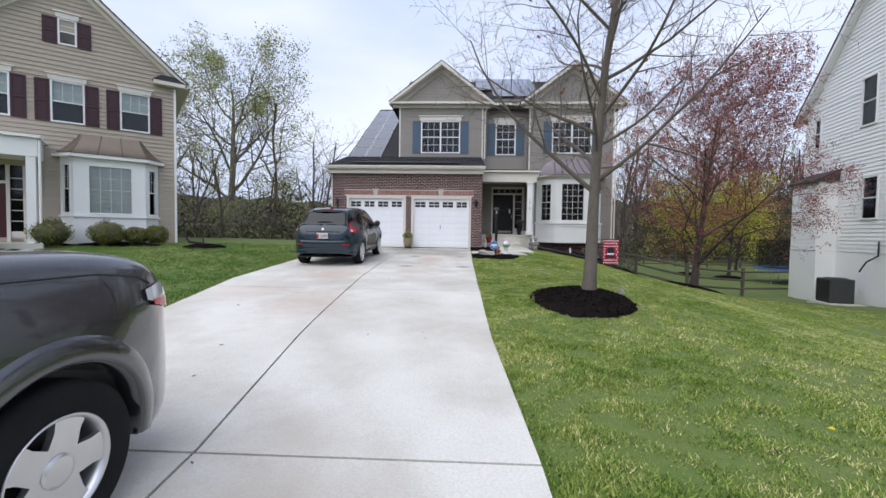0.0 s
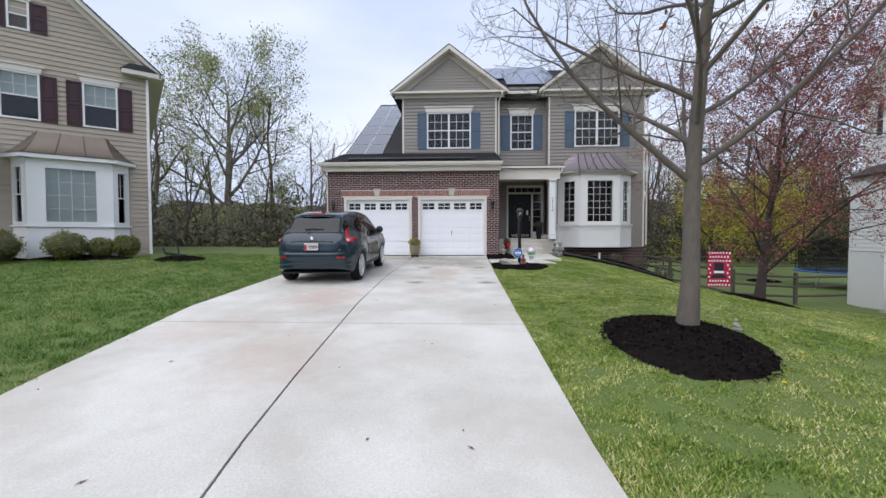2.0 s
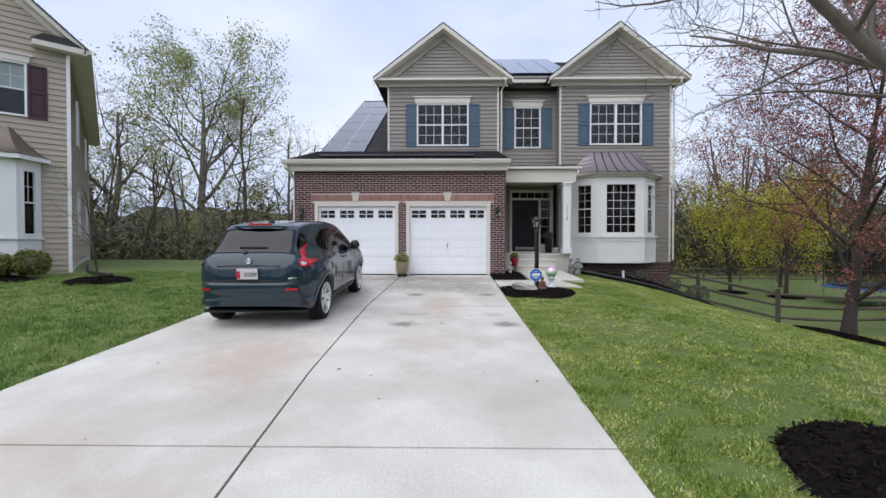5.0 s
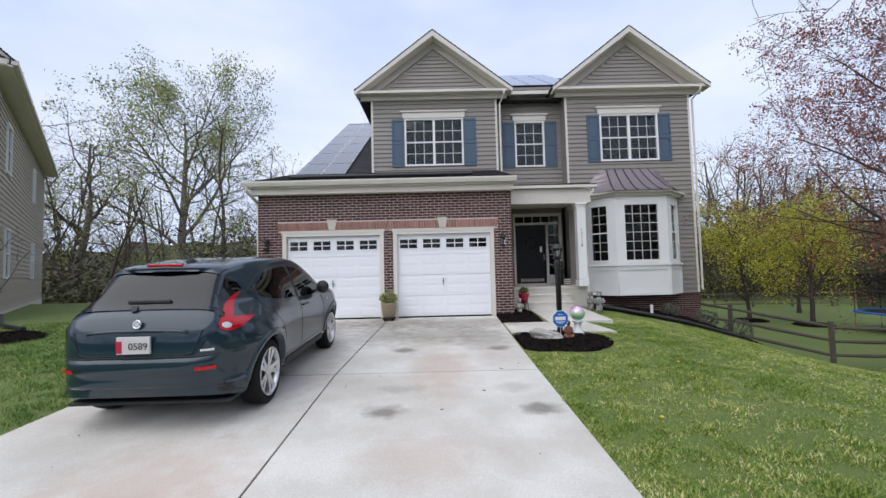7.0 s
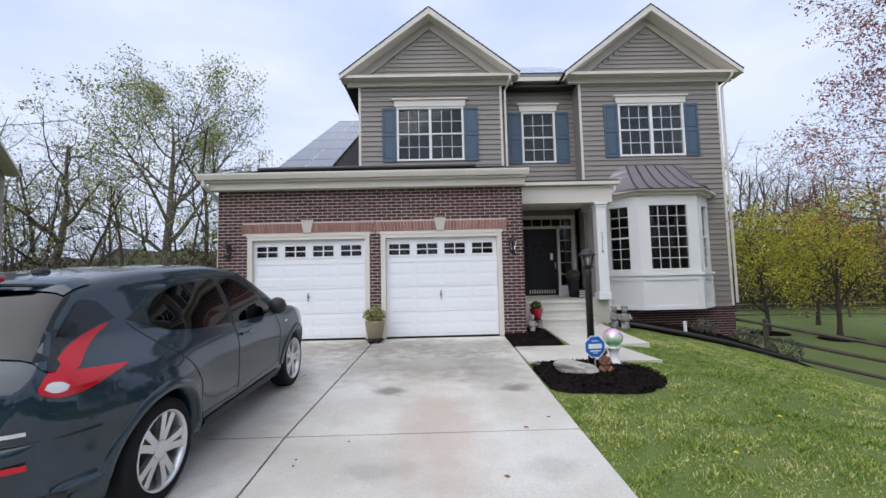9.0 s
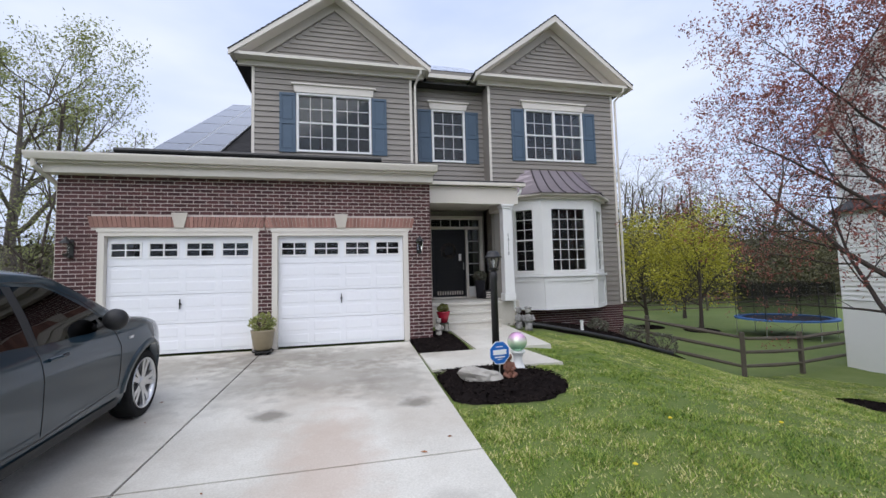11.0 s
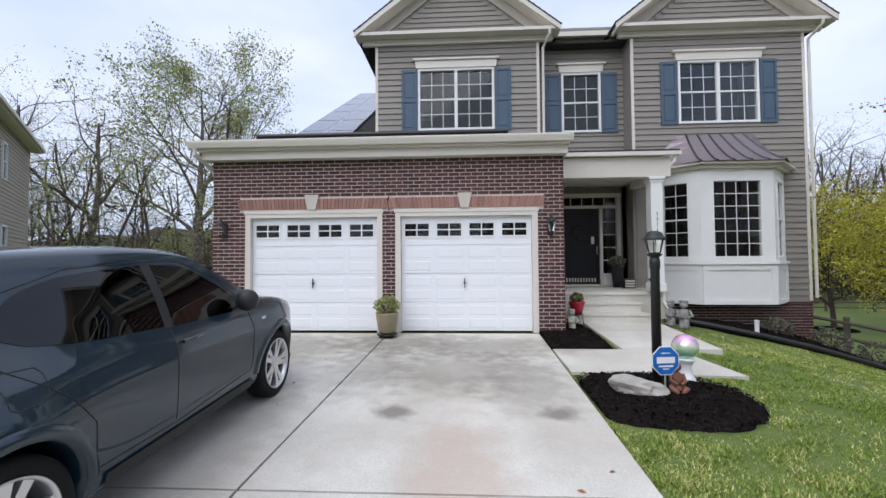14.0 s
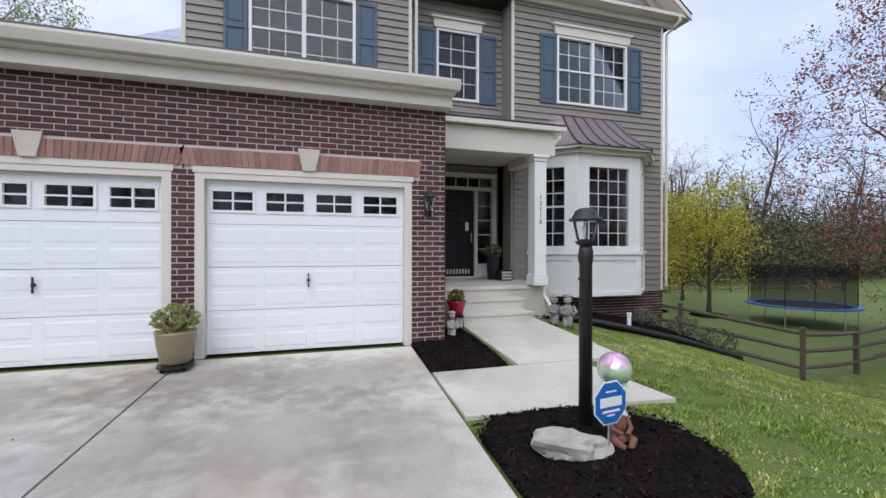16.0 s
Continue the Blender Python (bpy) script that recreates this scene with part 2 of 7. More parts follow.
M_LEAF_Y = mat("spring_yellow_leaf", (0.56, 0.49, 0.05), (0.33, 0.34, 0.045), 0.6, 3, 0.5, island=0.4, trans=0.35)
M_LEAF_G = mat("young_green_leaf", (0.33, 0.35, 0.115), (0.22, 0.25, 0.085), 0.6, 3, 0.3, island=0.35, trans=0.3)
M_LEAF_O = mat("olive_leaf", (0.120, 0.110, 0.050), (0.045, 0.045, 0.022), 0.75, 1.2, 0.15, 0.35, island=0.5)
M_LEAF_P = mat("pink_bud", (0.36, 0.12, 0.10), (0.21, 0.070, 0.050), 0.6, 3, 0.5, island=0.4, trans=0.2)
M_LEAF_D = mat("dry_leaf", (0.28, 0.11, 0.04), (0.20, 0.08, 0.03), 0.7, 3, 0.5, island=0.3)
M_BUSH = mat("boxwood_leaf", (0.18, 0.19, 0.03), (0.09, 0.11, 0.02), 0.5, 4, 1.2, island=0.4)
M_WOODFENCE = mat("weathered_fence_wood", (0.13, 0.11, 0.085), (0.085, 0.07, 0.055), 0.9, 14, 2, 0.5, 0.5, stretch=(1, 1, 6))
M_STONE = mat("pale_stone", (0.50, 0.47, 0.42), (0.30, 0.28, 0.25), 0.9, 9, 2.5, 0.45, 0.6)
M_TERRA = mat("terracotta", (0.24, 0.105, 0.07), (0.17, 0.075, 0.05), 0.85, 25, 4, 0.5, 0.2)
M_POT = mat("tan_glazed_pot", (0.30, 0.25, 0.16), (0.24, 0.195, 0.125), 0.4, 14, 3)
M_REDPOT = mat("red_glazed_pot", (0.42, 0.02, 0.045), (0.33, 0.015, 0.035), 0.25, 14, 3)
M_RUBBER = mat("tyre_rubber", (0.009, 0.009, 0.009), (0.016, 0.016, 0.016), 0.85, 60, 5, 0.5, 0.2, spec=0.2)
M_ALLOY = mat("alloy", (0.74, 0.74, 0.74), (0.66, 0.66, 0.66), 0.30, 15, 2, metal=0.9)
M_CHROME = mat("chrome", (0.8, 0.8, 0.8), (0.7, 0.7, 0.7), 0.08, 15, 2, metal=1.0)
M_CARBLUE = mat("graphite_blue_car_paint", (0.009, 0.025, 0.038), (0.007, 0.021, 0.033), 0.36, 300, 2, metal=0.0, coat=1.0, spec=0.10)
M_CARGREY = mat("dark_grey_car_paint", (0.095, 0.097, 0.103), (0.080, 0.082, 0.088), 0.26, 300, 2, metal=0.8, coat=1.0, spec=0.4)
M_CARBLUE.node_tree.nodes["Principled BSDF"].inputs["Coat IOR"].default_value = 1.55
M_PLATE = mat("number_plate_enamel", (0.60, 0.57, 0.56), (0.52, 0.50, 0.49), 0.4, 60, 8)
M_PLASTIC = mat("black_plastic", (0.012, 0.012, 0.013), (0.018, 0.018, 0.018), 0.55, 80, 3, 0.5, 0.1)
M_REDLAMP = mat("red_lamp_lens", (0.56, 0.005, 0.014), (0.36, 0.003, 0.008), 0.14, 9, 6, coat=0.25, spec=0.35)
M_LAMPCLEAR = mat("clear_lamp_lens", (0.62, 0.62, 0.62), (0.5, 0.5, 0.5), 0.12, 20, 6, coat=1.0)
M_BLUESIGN = mat("blue_sign", (0.01, 0.14, 0.50), (0.01, 0.12, 0.44), 0.4, 20, 3)
M_YFLOWER = mat("yellow_flower", (0.7, 0.55, 0.02), (0.6, 0.45, 0.02), 0.6, 20, 3)
M_FLAGRED = mat("red_flag_cloth", (0.45, 0.012, 0.05), (0.38, 0.01, 0.04), 0.8, 60, 5)
M_FLAGBLACK = mat("black_cloth", (0.015, 0.013, 0.02), (0.02, 0.02, 0.025), 0.85, 60, 5)
M_BLUEPAD = mat("blue_vinyl_pad", (0.05, 0.16, 0.42), (0.04, 0.13, 0.35), 0.5, 20, 3)
M_ACGREY = mat("ac_louvre", (0.030, 0.030, 0.033), (0.045, 0.045, 0.047), 0.6, 40, 4)


# ---- helpers of this scene ----
W = {}


def thing(name, label, category, base=(0, 0, 0), group="", rz=0.0):
    """A top-level thing: an empty at its base."""
    e = new(name)
    e.empty_display_size = 0.1
    e.matrix_world = pose(*base, 0, 0, rz)
    W[e] = pose(*base, 0, 0, rz)
    return tagged(e, label, category, group)


def mesh_of(bm, name):
    bmesh.ops.recalc_face_normals(bm, faces=bm.faces)
    me = bpy.data.meshes.new(name)
    bm.to_mesh(me)
    bm.free()
    return me


def facing(bm, way):
    """A mesh from an open skin, its faces turned towards the given way."""
    bmesh.ops.recalc_face_normals(bm, faces=bm.faces)
    if sum(f.normal.dot(Vector(way)) * f.calc_area() for f in bm.faces) < 0:
        bmesh.ops.reverse_faces(bm, faces=bm.faces)
    me = bpy.data.meshes.new("skin")
    bm.to_mesh(me)
    bm.free()
    return me


def part(name, bm, material, parent, label="", local=False, smooth=False):
    """One mesh under a thing or part. World coordinates, or the parent's own with local."""
    me = bm if isinstance(bm, bpy.types.Mesh) else mesh_of(bm, name)
    if not me.materials:
        me.materials.append(material)
    if smooth:
        me.shade_smooth()
    ob = new(name, me)
    ob.parent = parent
    if not local:
        ob.matrix_parent_inverse = W[parent].inverted()
        W[ob] = Matrix()
    else:
        W[ob] = W[parent].copy()
    return tagged(ob, label)


def setting(name, bm, material, label, category, kind="structure"):
    me = bm if isinstance(bm, bpy.types.Mesh) else mesh_of(bm, name)
    if not me.materials:
        me.materials.append(material)
    ob = new(name, me)
    W[ob] = Matrix()
    return tagged(ob, label, category, kind=kind)


def box(bm, x0, x1, y0, y1, z0, z1, m=None, bevel=0.0):
    v = [bm.verts.new((x, y, z)) for x in (x0, x1) for y in (y0, y1) for z in (z0, z1)]
    f = [bm.faces.new([v[i] for i in q]) for q in ((0, 1, 3, 2), (4, 6, 7, 5), (0, 4, 5, 1), (2, 3, 7, 6), (0, 2, 6, 4), (1, 5, 7, 3))]
    if bevel:
        ed = {e for q in f for e in q.edges}
        r = bmesh.ops.bevel(bm, geom=list(ed), offset=bevel, segments=1, affect="EDGES")
        v = list({w for q in r["faces"] for w in q.verts} | {w for w in v if w.is_valid})
    if m is not None:
        bmesh.ops.transform(bm, matrix=m, verts=v)
    return bm


def B(x0, x1, y0, y1, z0, z1, m=None, bevel=0.0):
    return box(bmesh.new(), x0, x1, y0, y1, z0, z1, m, bevel)


def lathe(profile, n=24, m=None, bm=None, caps=True):
    """Turned shape from (radius, height) pairs."""
    bm = bm or bmesh.new()
    rings = []
    for r, z in profile:
        rings.append([bm.verts.new((r * math.cos(2 * math.pi * i / n), r * math.sin(2 * math.pi * i / n), z)) for i in range(n)])
    for a, b in zip(rings, rings[1:]):
        for i in range(n):
            bm.faces.new((a[i], a[(i + 1) % n], b[(i + 1) % n], b[i]))
    if caps:
        bm.faces.new(rings[0][::-1])
        bm.faces.new(rings[-1])
    if m is not None:
        bmesh.ops.transform(bm, matrix=m, verts=[v for r in rings for v in r])
    return bm


def prism(points, y0, y1, m=None, bm=None, axis="y"):
    """A flat outline of (x, z) drawn out along y (or (x, y) along z)."""
    bm = bm or bmesh.new()
    if axis == "y":
        a = [bm.verts.new((x, y0, z)) for x, z in points]
        b = [bm.verts.new((x, y1, z)) for x, z in points]
    else:
        a = [bm.verts.new((x, y, y0)) for x, y in points]
        b = [bm.verts.new((x, y, y1)) for x, y in points]
    bm.faces.new(a)
    bm.faces.new(b[::-1])
    n = len(points)
    for i in range(n):
        bm.faces.new((a[i], b[i], b[(i + 1) % n], a[(i + 1) % n]))
    if m is not None:
        bmesh.ops.transform(bm, matrix=m, verts=a + b)
    return bm


def tube(path, r, n=8, bm=None):
    """A round bar along a line of points; r is one radius or one per point."""
    bm = bm or bmesh.new()
    path = [Vector(p) for p in path]
    rad = r if isinstance(r, (list, tuple)) else [r] * len(path)
    rings = []
    for i, p in enumerate(path):
        d = (path[min(i + 1, len(path) - 1)] - path[max(i - 1, 0)]).normalized()
        q = d.to_track_quat("Z", "Y").to_matrix()
        rings.append([bm.verts.new(p + q @ Vector((rad[i] * math.cos(2 * math.pi * k / n), rad[i] * math.sin(2 * math.pi * k / n), 0))) for k in range(n)])
    for a, b in zip(rings, rings[1:]):
        for k in range(n):
            bm.faces.new((a[k], a[(k + 1) % n], b[(k + 1) % n], b[k]))
    bm.faces.new(rings[0][::-1])
    bm.faces.new(rings[-1])
    return bm


def raw_mesh(name, verts, faces_flat, size, material):
    """A mesh from arrays of corners, all faces with the same number of them."""
    me = bpy.data.meshes.new(name)
    verts = np.asarray(verts, dtype=np.float32)
    faces_flat = np.asarray(faces_flat, dtype=np.int32).ravel()
    count = len(faces_flat) // size
    me.vertices.add(len(verts))
    me.vertices.foreach_set("co", verts.ravel())
    me.loops.add(len(faces_flat))
    me.loops.foreach_set("vertex_index", faces_flat)
    me.polygons.add(count)
    me.polygons.foreach_set("loop_start", np.arange(0, len(faces_flat), size, dtype=np.int32))
    me.update(calc_edges=True)
    me.materials.append(material)
    return me


# ---- ground ----
def drive_z(y):
    return 0.33 + 0.05 * (np.clip(y, -7.0, 17.8) - 16.35)


def drive_left(y):
    return np.interp(y, [-9, -2, 1.0, 4.6, 7.6, 16.3], [-3.6, -3.6, -4.1, -4.9, -5.45, -5.6])


OIL, RUST = (0.20, 0.18, 0.15), (0.50, 0.37, 0.29)
stain_spots(M_CONCRETE, [
    (-1.84, 12.87, 0.24, 0.22, OIL, 0.85), (-0.22, 12.88, 0.22, 0.22, OIL, 0.85), (-1.82, 10.2, 0.24, 0.20, OIL, 0.85), (-0.17, 10.2, 0.24, 0.18, OIL, 0.85),
    (-1.7, 10.9, 0.35, 0.2, OIL, 0.35), (-0.3, 10.9, 0.35, 0.2, OIL, 0.3), (-2.2, 15.6, 1.3, 0.8, OIL, 0.62), (-0.9, 15.4, 1.5, 0.8, OIL, 0.58), (-1.3, 14.2, 1.2, 0.9, OIL, 0.5), (-2.4, 14.4, 0.7, 1.3, OIL, 0.45), (-0.4, 13.9, 0.7, 1.2, OIL, 0.42),
    (-4.2, 15.3, 1.9, 1.1, OIL, 0.55), (-1.2, 11.7, 0.5, 1.4, RUST, 0.5), (-3.4, 8.6, 0.9, 1.2, RUST, 0.55), (-2.9, 5.2, 0.8, 1.2, RUST, 0.4), (-3.2, 11.8, 0.5, 2.0, OIL, 0.35), (-4.3, 6.2, 0.9, 0.9, RUST, 0.35), (-1.4, 9.2, 0.6, 0.5, RUST, 0.4),
])


def ground_h(x, y):
    """Height of the lawn and yard."""
    z = drive_z(y) - 0.03
    deep = 1.35 + 0.85 * np.clip((y - 11.0) / 7.0, 0, 1)
    t = np.clip((x - 1.8) / 10.5, 0, 1)
    z = z - deep * (3 * t * t - 2 * t * t * t)
    near = np.exp(-((x - 6.5) ** 2 / 6.0 + (y - 18.9) ** 2 / 3.0))
    z = z + 0.35 * near
    z = z + 0.10 * np.exp(-((x - 2.4) ** 2 + (y - 6.0) ** 2) / 1.2)
    left = np.clip((-x - 7.0) / 8.0, 0, 1)
    z = z + 0.12 * left
    wood = np.clip((y - 24.0) / 25.0, 0, 1) * np.clip((8.0 - x) / 6.0, 0, 1)
    return z - 1.8 * wood


def sheet(xs, ys, hf):
    X, Y = np.meshgrid(xs, ys, indexing="ij")
    V = np.stack([X, Y, hf(X, Y)], -1).reshape(-1, 3)
    n, m = len(xs), len(ys)
    i = (np.arange(n - 1)[:, None] * m + np.arange(m - 1)[None, :]).ravel()
    return V, np.stack([i, i + m, i + m + 1, i + 1], -1)


gx = np.concatenate([[-900, -400, -200], np.arange(-120, -16, 4.0), np.arange(-16, 20, 0.25), np.arange(20, 124, 4.0), [200, 400, 900]])
gy = np.concatenate([[-900, -400, -200], np.arange(-100, -8, 4.0), np.arange(-8, 24, 0.25), np.arange(24, 128, 4.0), [200, 400, 900]])


def soil(x, y):
    return ground_h(x, y) + 0.012 * np.sin(x * 5.1 + 1.3 * np.sin(y * 3.7)) * np.cos(y * 4.3)


V, F = sheet(gx, gy, soil)
ground = setting("ground", raw_mesh("ground", V, F, 4, M_GROUND), None, "green spring lawn falling away beside the house", "ground")
for p_ in ground.data.polygons:
    p_.use_smooth = True

# ---- driveway, walk ----
driveway = tagged(new("driveway"), "pale grey concrete driveway with dark joints and oil stains", "driveway", kind="structure")
W[driveway] = Matrix()


def slab(name, outline, top, thick, parent, material, label=""):
    bm = bmesh.new()
    a = [bm.verts.new((x, y, float(top(y)))) for x, y in outline]
    b = [bm.verts.new((x, y, float(top(y)) - thick)) for x, y in outline]
    bm.faces.new(a)
    bm.faces.new(b[::-1])
    n = len(outline)
    for i in range(n):
        bm.faces.new((a[i], a[(i + 1) % n], b[(i + 1) % n], b[i]))
    return part(name, bm, material, parent, label)


def mid(y):
    return float(np.interp(y, [-7, 1.0, 3.5, 4.6, 6.58, 8.1, 11.57, 16.3], [-1.6, -1.95, -2.27, -2.37, -2.51, -2.61, -2.69, -2.53]))


def drive_right(y):
    return float(np.interp(y, [-7, 1.0, 3.6, 11.0, 16.3], [0.30, 0.25, 0.14, 0.14, 0.195]))


JOINT = 0.011
rows = [-7.0, -3.6, 0.95, 6.58, 11.59, 16.33]
for y0, y1 in zip(rows, rows[1:]):
    ys = [y0 + JOINT] + [v for v in (1.0, 3.5, 4.6, 7.6, 8.1) if y0 < v < y1] + [y1 - JOINT]
    slab("slab", [(mid(v) + JOINT, v) for v in ys[::-1]] + [(drive_right(v), v) for v in ys], drive_z, 0.12, driveway, M_CONCRETE)
    slab("slab", [(float(drive_left(v)), v) for v in ys[::-1]] + [(mid(v) - JOINT, v) for v in ys], drive_z, 0.12, driveway, M_CONCRETE)
ys = [-7, -3.6, 0.95, 4.6, 7.6, 11.59, 16.33]
slab("joint_bed", [(float(drive_left(v)) + 0.03, v) for v in ys[::-1]] + [(drive_right(v) - 0.03, v) for v in ys], lambda y: drive_z(y) - 0.02, 0.09, driveway, M_JOINT, "dark joint filler")
walkway = tagged(new("walkway"), "pale concrete front walk to the porch steps", "path", kind="structure")
W[walkway] = Matrix()
slab("slab", [(0.215, 14.15), (2.3, 14.02), (2.05, 15.25), (0.215, 15.25)], lambda y: drive_z(y) + 0.005, 0.1, walkway, M_CONCRETE)
slab("slab", [(1.27, 15.265), (2.75, 15.265), (2.75, 16.55), (1.27, 16.55)], lambda y: drive_z(y) + 0.005, 0.1, walkway, M_CONCRETE)
slab("slab", [(1.27, 16.565), (2.75, 16.565), (2.75, 17.6), (1.27, 17.6)], lambda y: drive_z(y) + 0.005, 0.1, walkway, M_CONCRETE)
road = setting("road", B(-60, 60, -16, -7.0, -1.0, -0.835), M_ASPHALT, "grey asphalt street at the foot of the driveway", "road")

# ---- main house ----
GY, WY, MY, PY = 16.35, 19.33, 19.85, 20.05
house = thing("house", "two-storey taupe-sided house with brick garage front and twin gables", "house", (0.7, 19.5, 0.3))


def holes_boxes(bm, x0, x1, z0, z1, holes, y0, y1):
    """A wall of boxes with rectangular openings (xa, xb, za, zb) left through it."""
    xs = sorted({x0, x1, *[h[0] for h in holes], *[h[1] for h in holes]})
    for a, b in zip(xs, xs[1:]):
        spans = sorted((h[2], h[3]) for h in holes if h[0] <= a + 1e-6 and h[1] >= b - 1e-6)
        z = z0
        for lo, hi in spans + [(z1, z1)]:
            if lo - z > 1e-4:
                box(bm, a, b, y0, y1, z, lo)
            z = max(z, hi)
    bmesh.ops.remove_doubles(bm, verts=bm.verts, dist=1e-5)


def siding(parent, z0, z1, left, right, holes, y, material, m=None, step=0.15, name="siding_board"):
    """Lapped boards, each one a piece, with openings; left and right give the ends at a height."""
    z = z0
    while z < z1 - 0.02:
        h = min(step, z1 - z)
        zm = z + h
        a, b = max(left(z), left(zm)), min(right(z), right(zm))
        cuts = [(a, b)]
        for xa, xb, za, zb in holes:
            if za < z + h * 0.5 < zb:
                cuts = [q for lo, hi in cuts for q in ((lo, min(hi, xa)), (max(lo, xb), hi)) if q[1] - q[0] > 0.02]
        for lo, hi in cuts:
            if hi - lo < 0.03:
                continue
            bm = bmesh.new()
            v = [bm.verts.new(p) for p in ((lo, y - 0.034, z), (hi, y - 0.034, z), (hi, y - 0.006, zm), (lo, y - 0.006, zm), (lo, y, z), (hi, y, z), (hi, y, zm), (lo, y, zm))]
            for q in ((0, 1, 2, 3), (4, 7, 6, 5), (0, 4, 5, 1), (3, 2, 6, 7), (0, 3, 7, 4), (1, 5, 6, 2)):
                bm.faces.new([v[i] for i in q])
            if m is not None:
                bmesh.ops.transform(bm, matrix=m, verts=bm.verts)
            part(name, bm, material, parent)
        z += step


def window(parent, x0, x1, z0, z1, y, units=1, cols=3, rows=(2, 2), m=None, head=True, blind=False, name="window", grid_lower=True, depth=0.05):
    """A sash window: frame with sill and head, each pane, thin glazing bars, and a near-black sheet behind for the
    room's shade.
    """
    fw = 0.055
    bm = bmesh.new()
    box(bm, x0, x0 + fw, y - 0.045, y + 0.06, z0, z1)
    box(bm, x1 - fw, x1, y - 0.045, y + 0.06, z0, z1)
    box(bm, x0 + fw, x1 - fw, y - 0.045, y + 0.06, z1 - fw, z1)
    box(bm, x0 + fw, x1 - fw, y - 0.055, y + 0.06, z0, z0 + fw)
    uw = (x1 - x0 - 2 * fw) / units
    for u in range(1, units):
        xc = x0 + fw + u * uw
        box(bm, xc - 0.04, xc + 0.04, y - 0.04, y + 0.05, z0 + fw, z1 - fw)
    if m is not None:
        bmesh.ops.transform(bm, matrix=m, verts=bm.verts)
    w = part(name, bm, M_WHITE, parent)
    if head:
        bm = bmesh.new()
        prism([(x0 - 0.05, z1 + 0.003), (x1 + 0.05, z1 + 0.003), (x1 + 0.08, z1 + 0.2), (x0 - 0.08, z1 + 0.2)], y - 0.07, y - 0.004, bm=bm)
        box(bm, x0 - 0.13, x1 + 0.13, y - 0.11, y - 0.004, z1 + 0.203, z1 + 0.25)
        if m is not None:
            bmesh.ops.transform(bm, matrix=m, verts=bm.verts)
        part("window_head", bm, M_TRIM, w, "cream moulded window head")
    def bar(*q):
        part("glazing_bar", B(*q, m), M_WHITE, w)

    for u in range(units):
        a = x0 + fw + u * uw + (0.04 if u else 0)
        b = x0 + fw + (u + 1) * uw - (0.04 if u < units - 1 else 0)
        zm = z0 + (z1 - z0) * (0.5 if len(rows) > 1 else 1.0)
        sashes = [(z0 + fw, zm - 0.02), (zm + 0.02, z1 - fw)] if len(rows) > 1 else [(z0 + fw, z1 - fw)]
        if len(rows) > 1:
            bar(a, b, y - 0.025, y + 0.03, zm - 0.02, zm + 0.02)
        for k, (lo, hi) in enumerate(sashes):
            yp = y + (0.005 if k == 0 else 0.02)
            g = B(a, b, yp, yp + 0.006, lo, hi)
            if m is not None:
                bmesh.ops.transform(g, matrix=m, verts=g.verts)
            p = part("pane", g, M_GLASS, w)
            p.visible_shadow = False
            if k == 0 and not grid_lower:
                continue
            for c in range(1, cols):
                xc = a + (b - a) * c / cols
                bar(xc - 0.008, xc + 0.008, yp - 0.008, yp - 0.001, lo, hi)
            for r in range(1, rows[k]):
                zc = lo + (hi - lo) * r / rows[k]
                bar(a, b, yp - 0.0095, yp - 0.0015, zc - 0.008, zc + 0.008)
        if blind:
            bl = bmesh.new()
            z = zm + 0.03 if blind == "half" else lo
            z = (z0 + fw) if blind == "full" else z
            while z < z1 - fw:
                box(bl, a, b, y + 0.045, y + 0.06, z, z + 0.042, None)
                z += 0.05
            if m is not None:
                bmesh.ops.transform(bl, matrix=m, verts=bl.verts)
            part("blind", bl, M_BLIND, w, "white horizontal slat blind")
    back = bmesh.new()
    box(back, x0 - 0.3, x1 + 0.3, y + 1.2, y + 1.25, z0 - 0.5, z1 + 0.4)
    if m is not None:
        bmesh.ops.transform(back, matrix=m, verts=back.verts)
    part("room_wall", back, M_ROOM_SHADE, w)
    return w


def shutter(parent, x0, x1, z0, z1, y, material, m=None):
    s, t = 0.055, 0.035
    zc = (z0 + z1) / 2
    fields = [(x0 + s, x1 - s, z0 + 0.07, zc - 0.045), (x0 + s, x1 - s, zc + 0.045, z1 - 0.07)]
    bm = bmesh.new()
    holes_boxes(bm, x0, x1, z0, z1, fields, y - t, y - 0.002)
    if m is not None:
        bmesh.ops.transform(bm, matrix=m, verts=bm.verts)
    sh = part("shutter", bm, material, parent)
    for a, b, lo, hi in fields:
        part("shutter_field", B(a, b, y - 0.015, y - 0.003, lo, hi, m), material, sh)
        part("raised_panel", B(a + 0.035, b - 0.035, y - 0.027, y - 0.0155, lo + 0.04, hi - 0.04, m, 0.004), material, sh)
    return sh


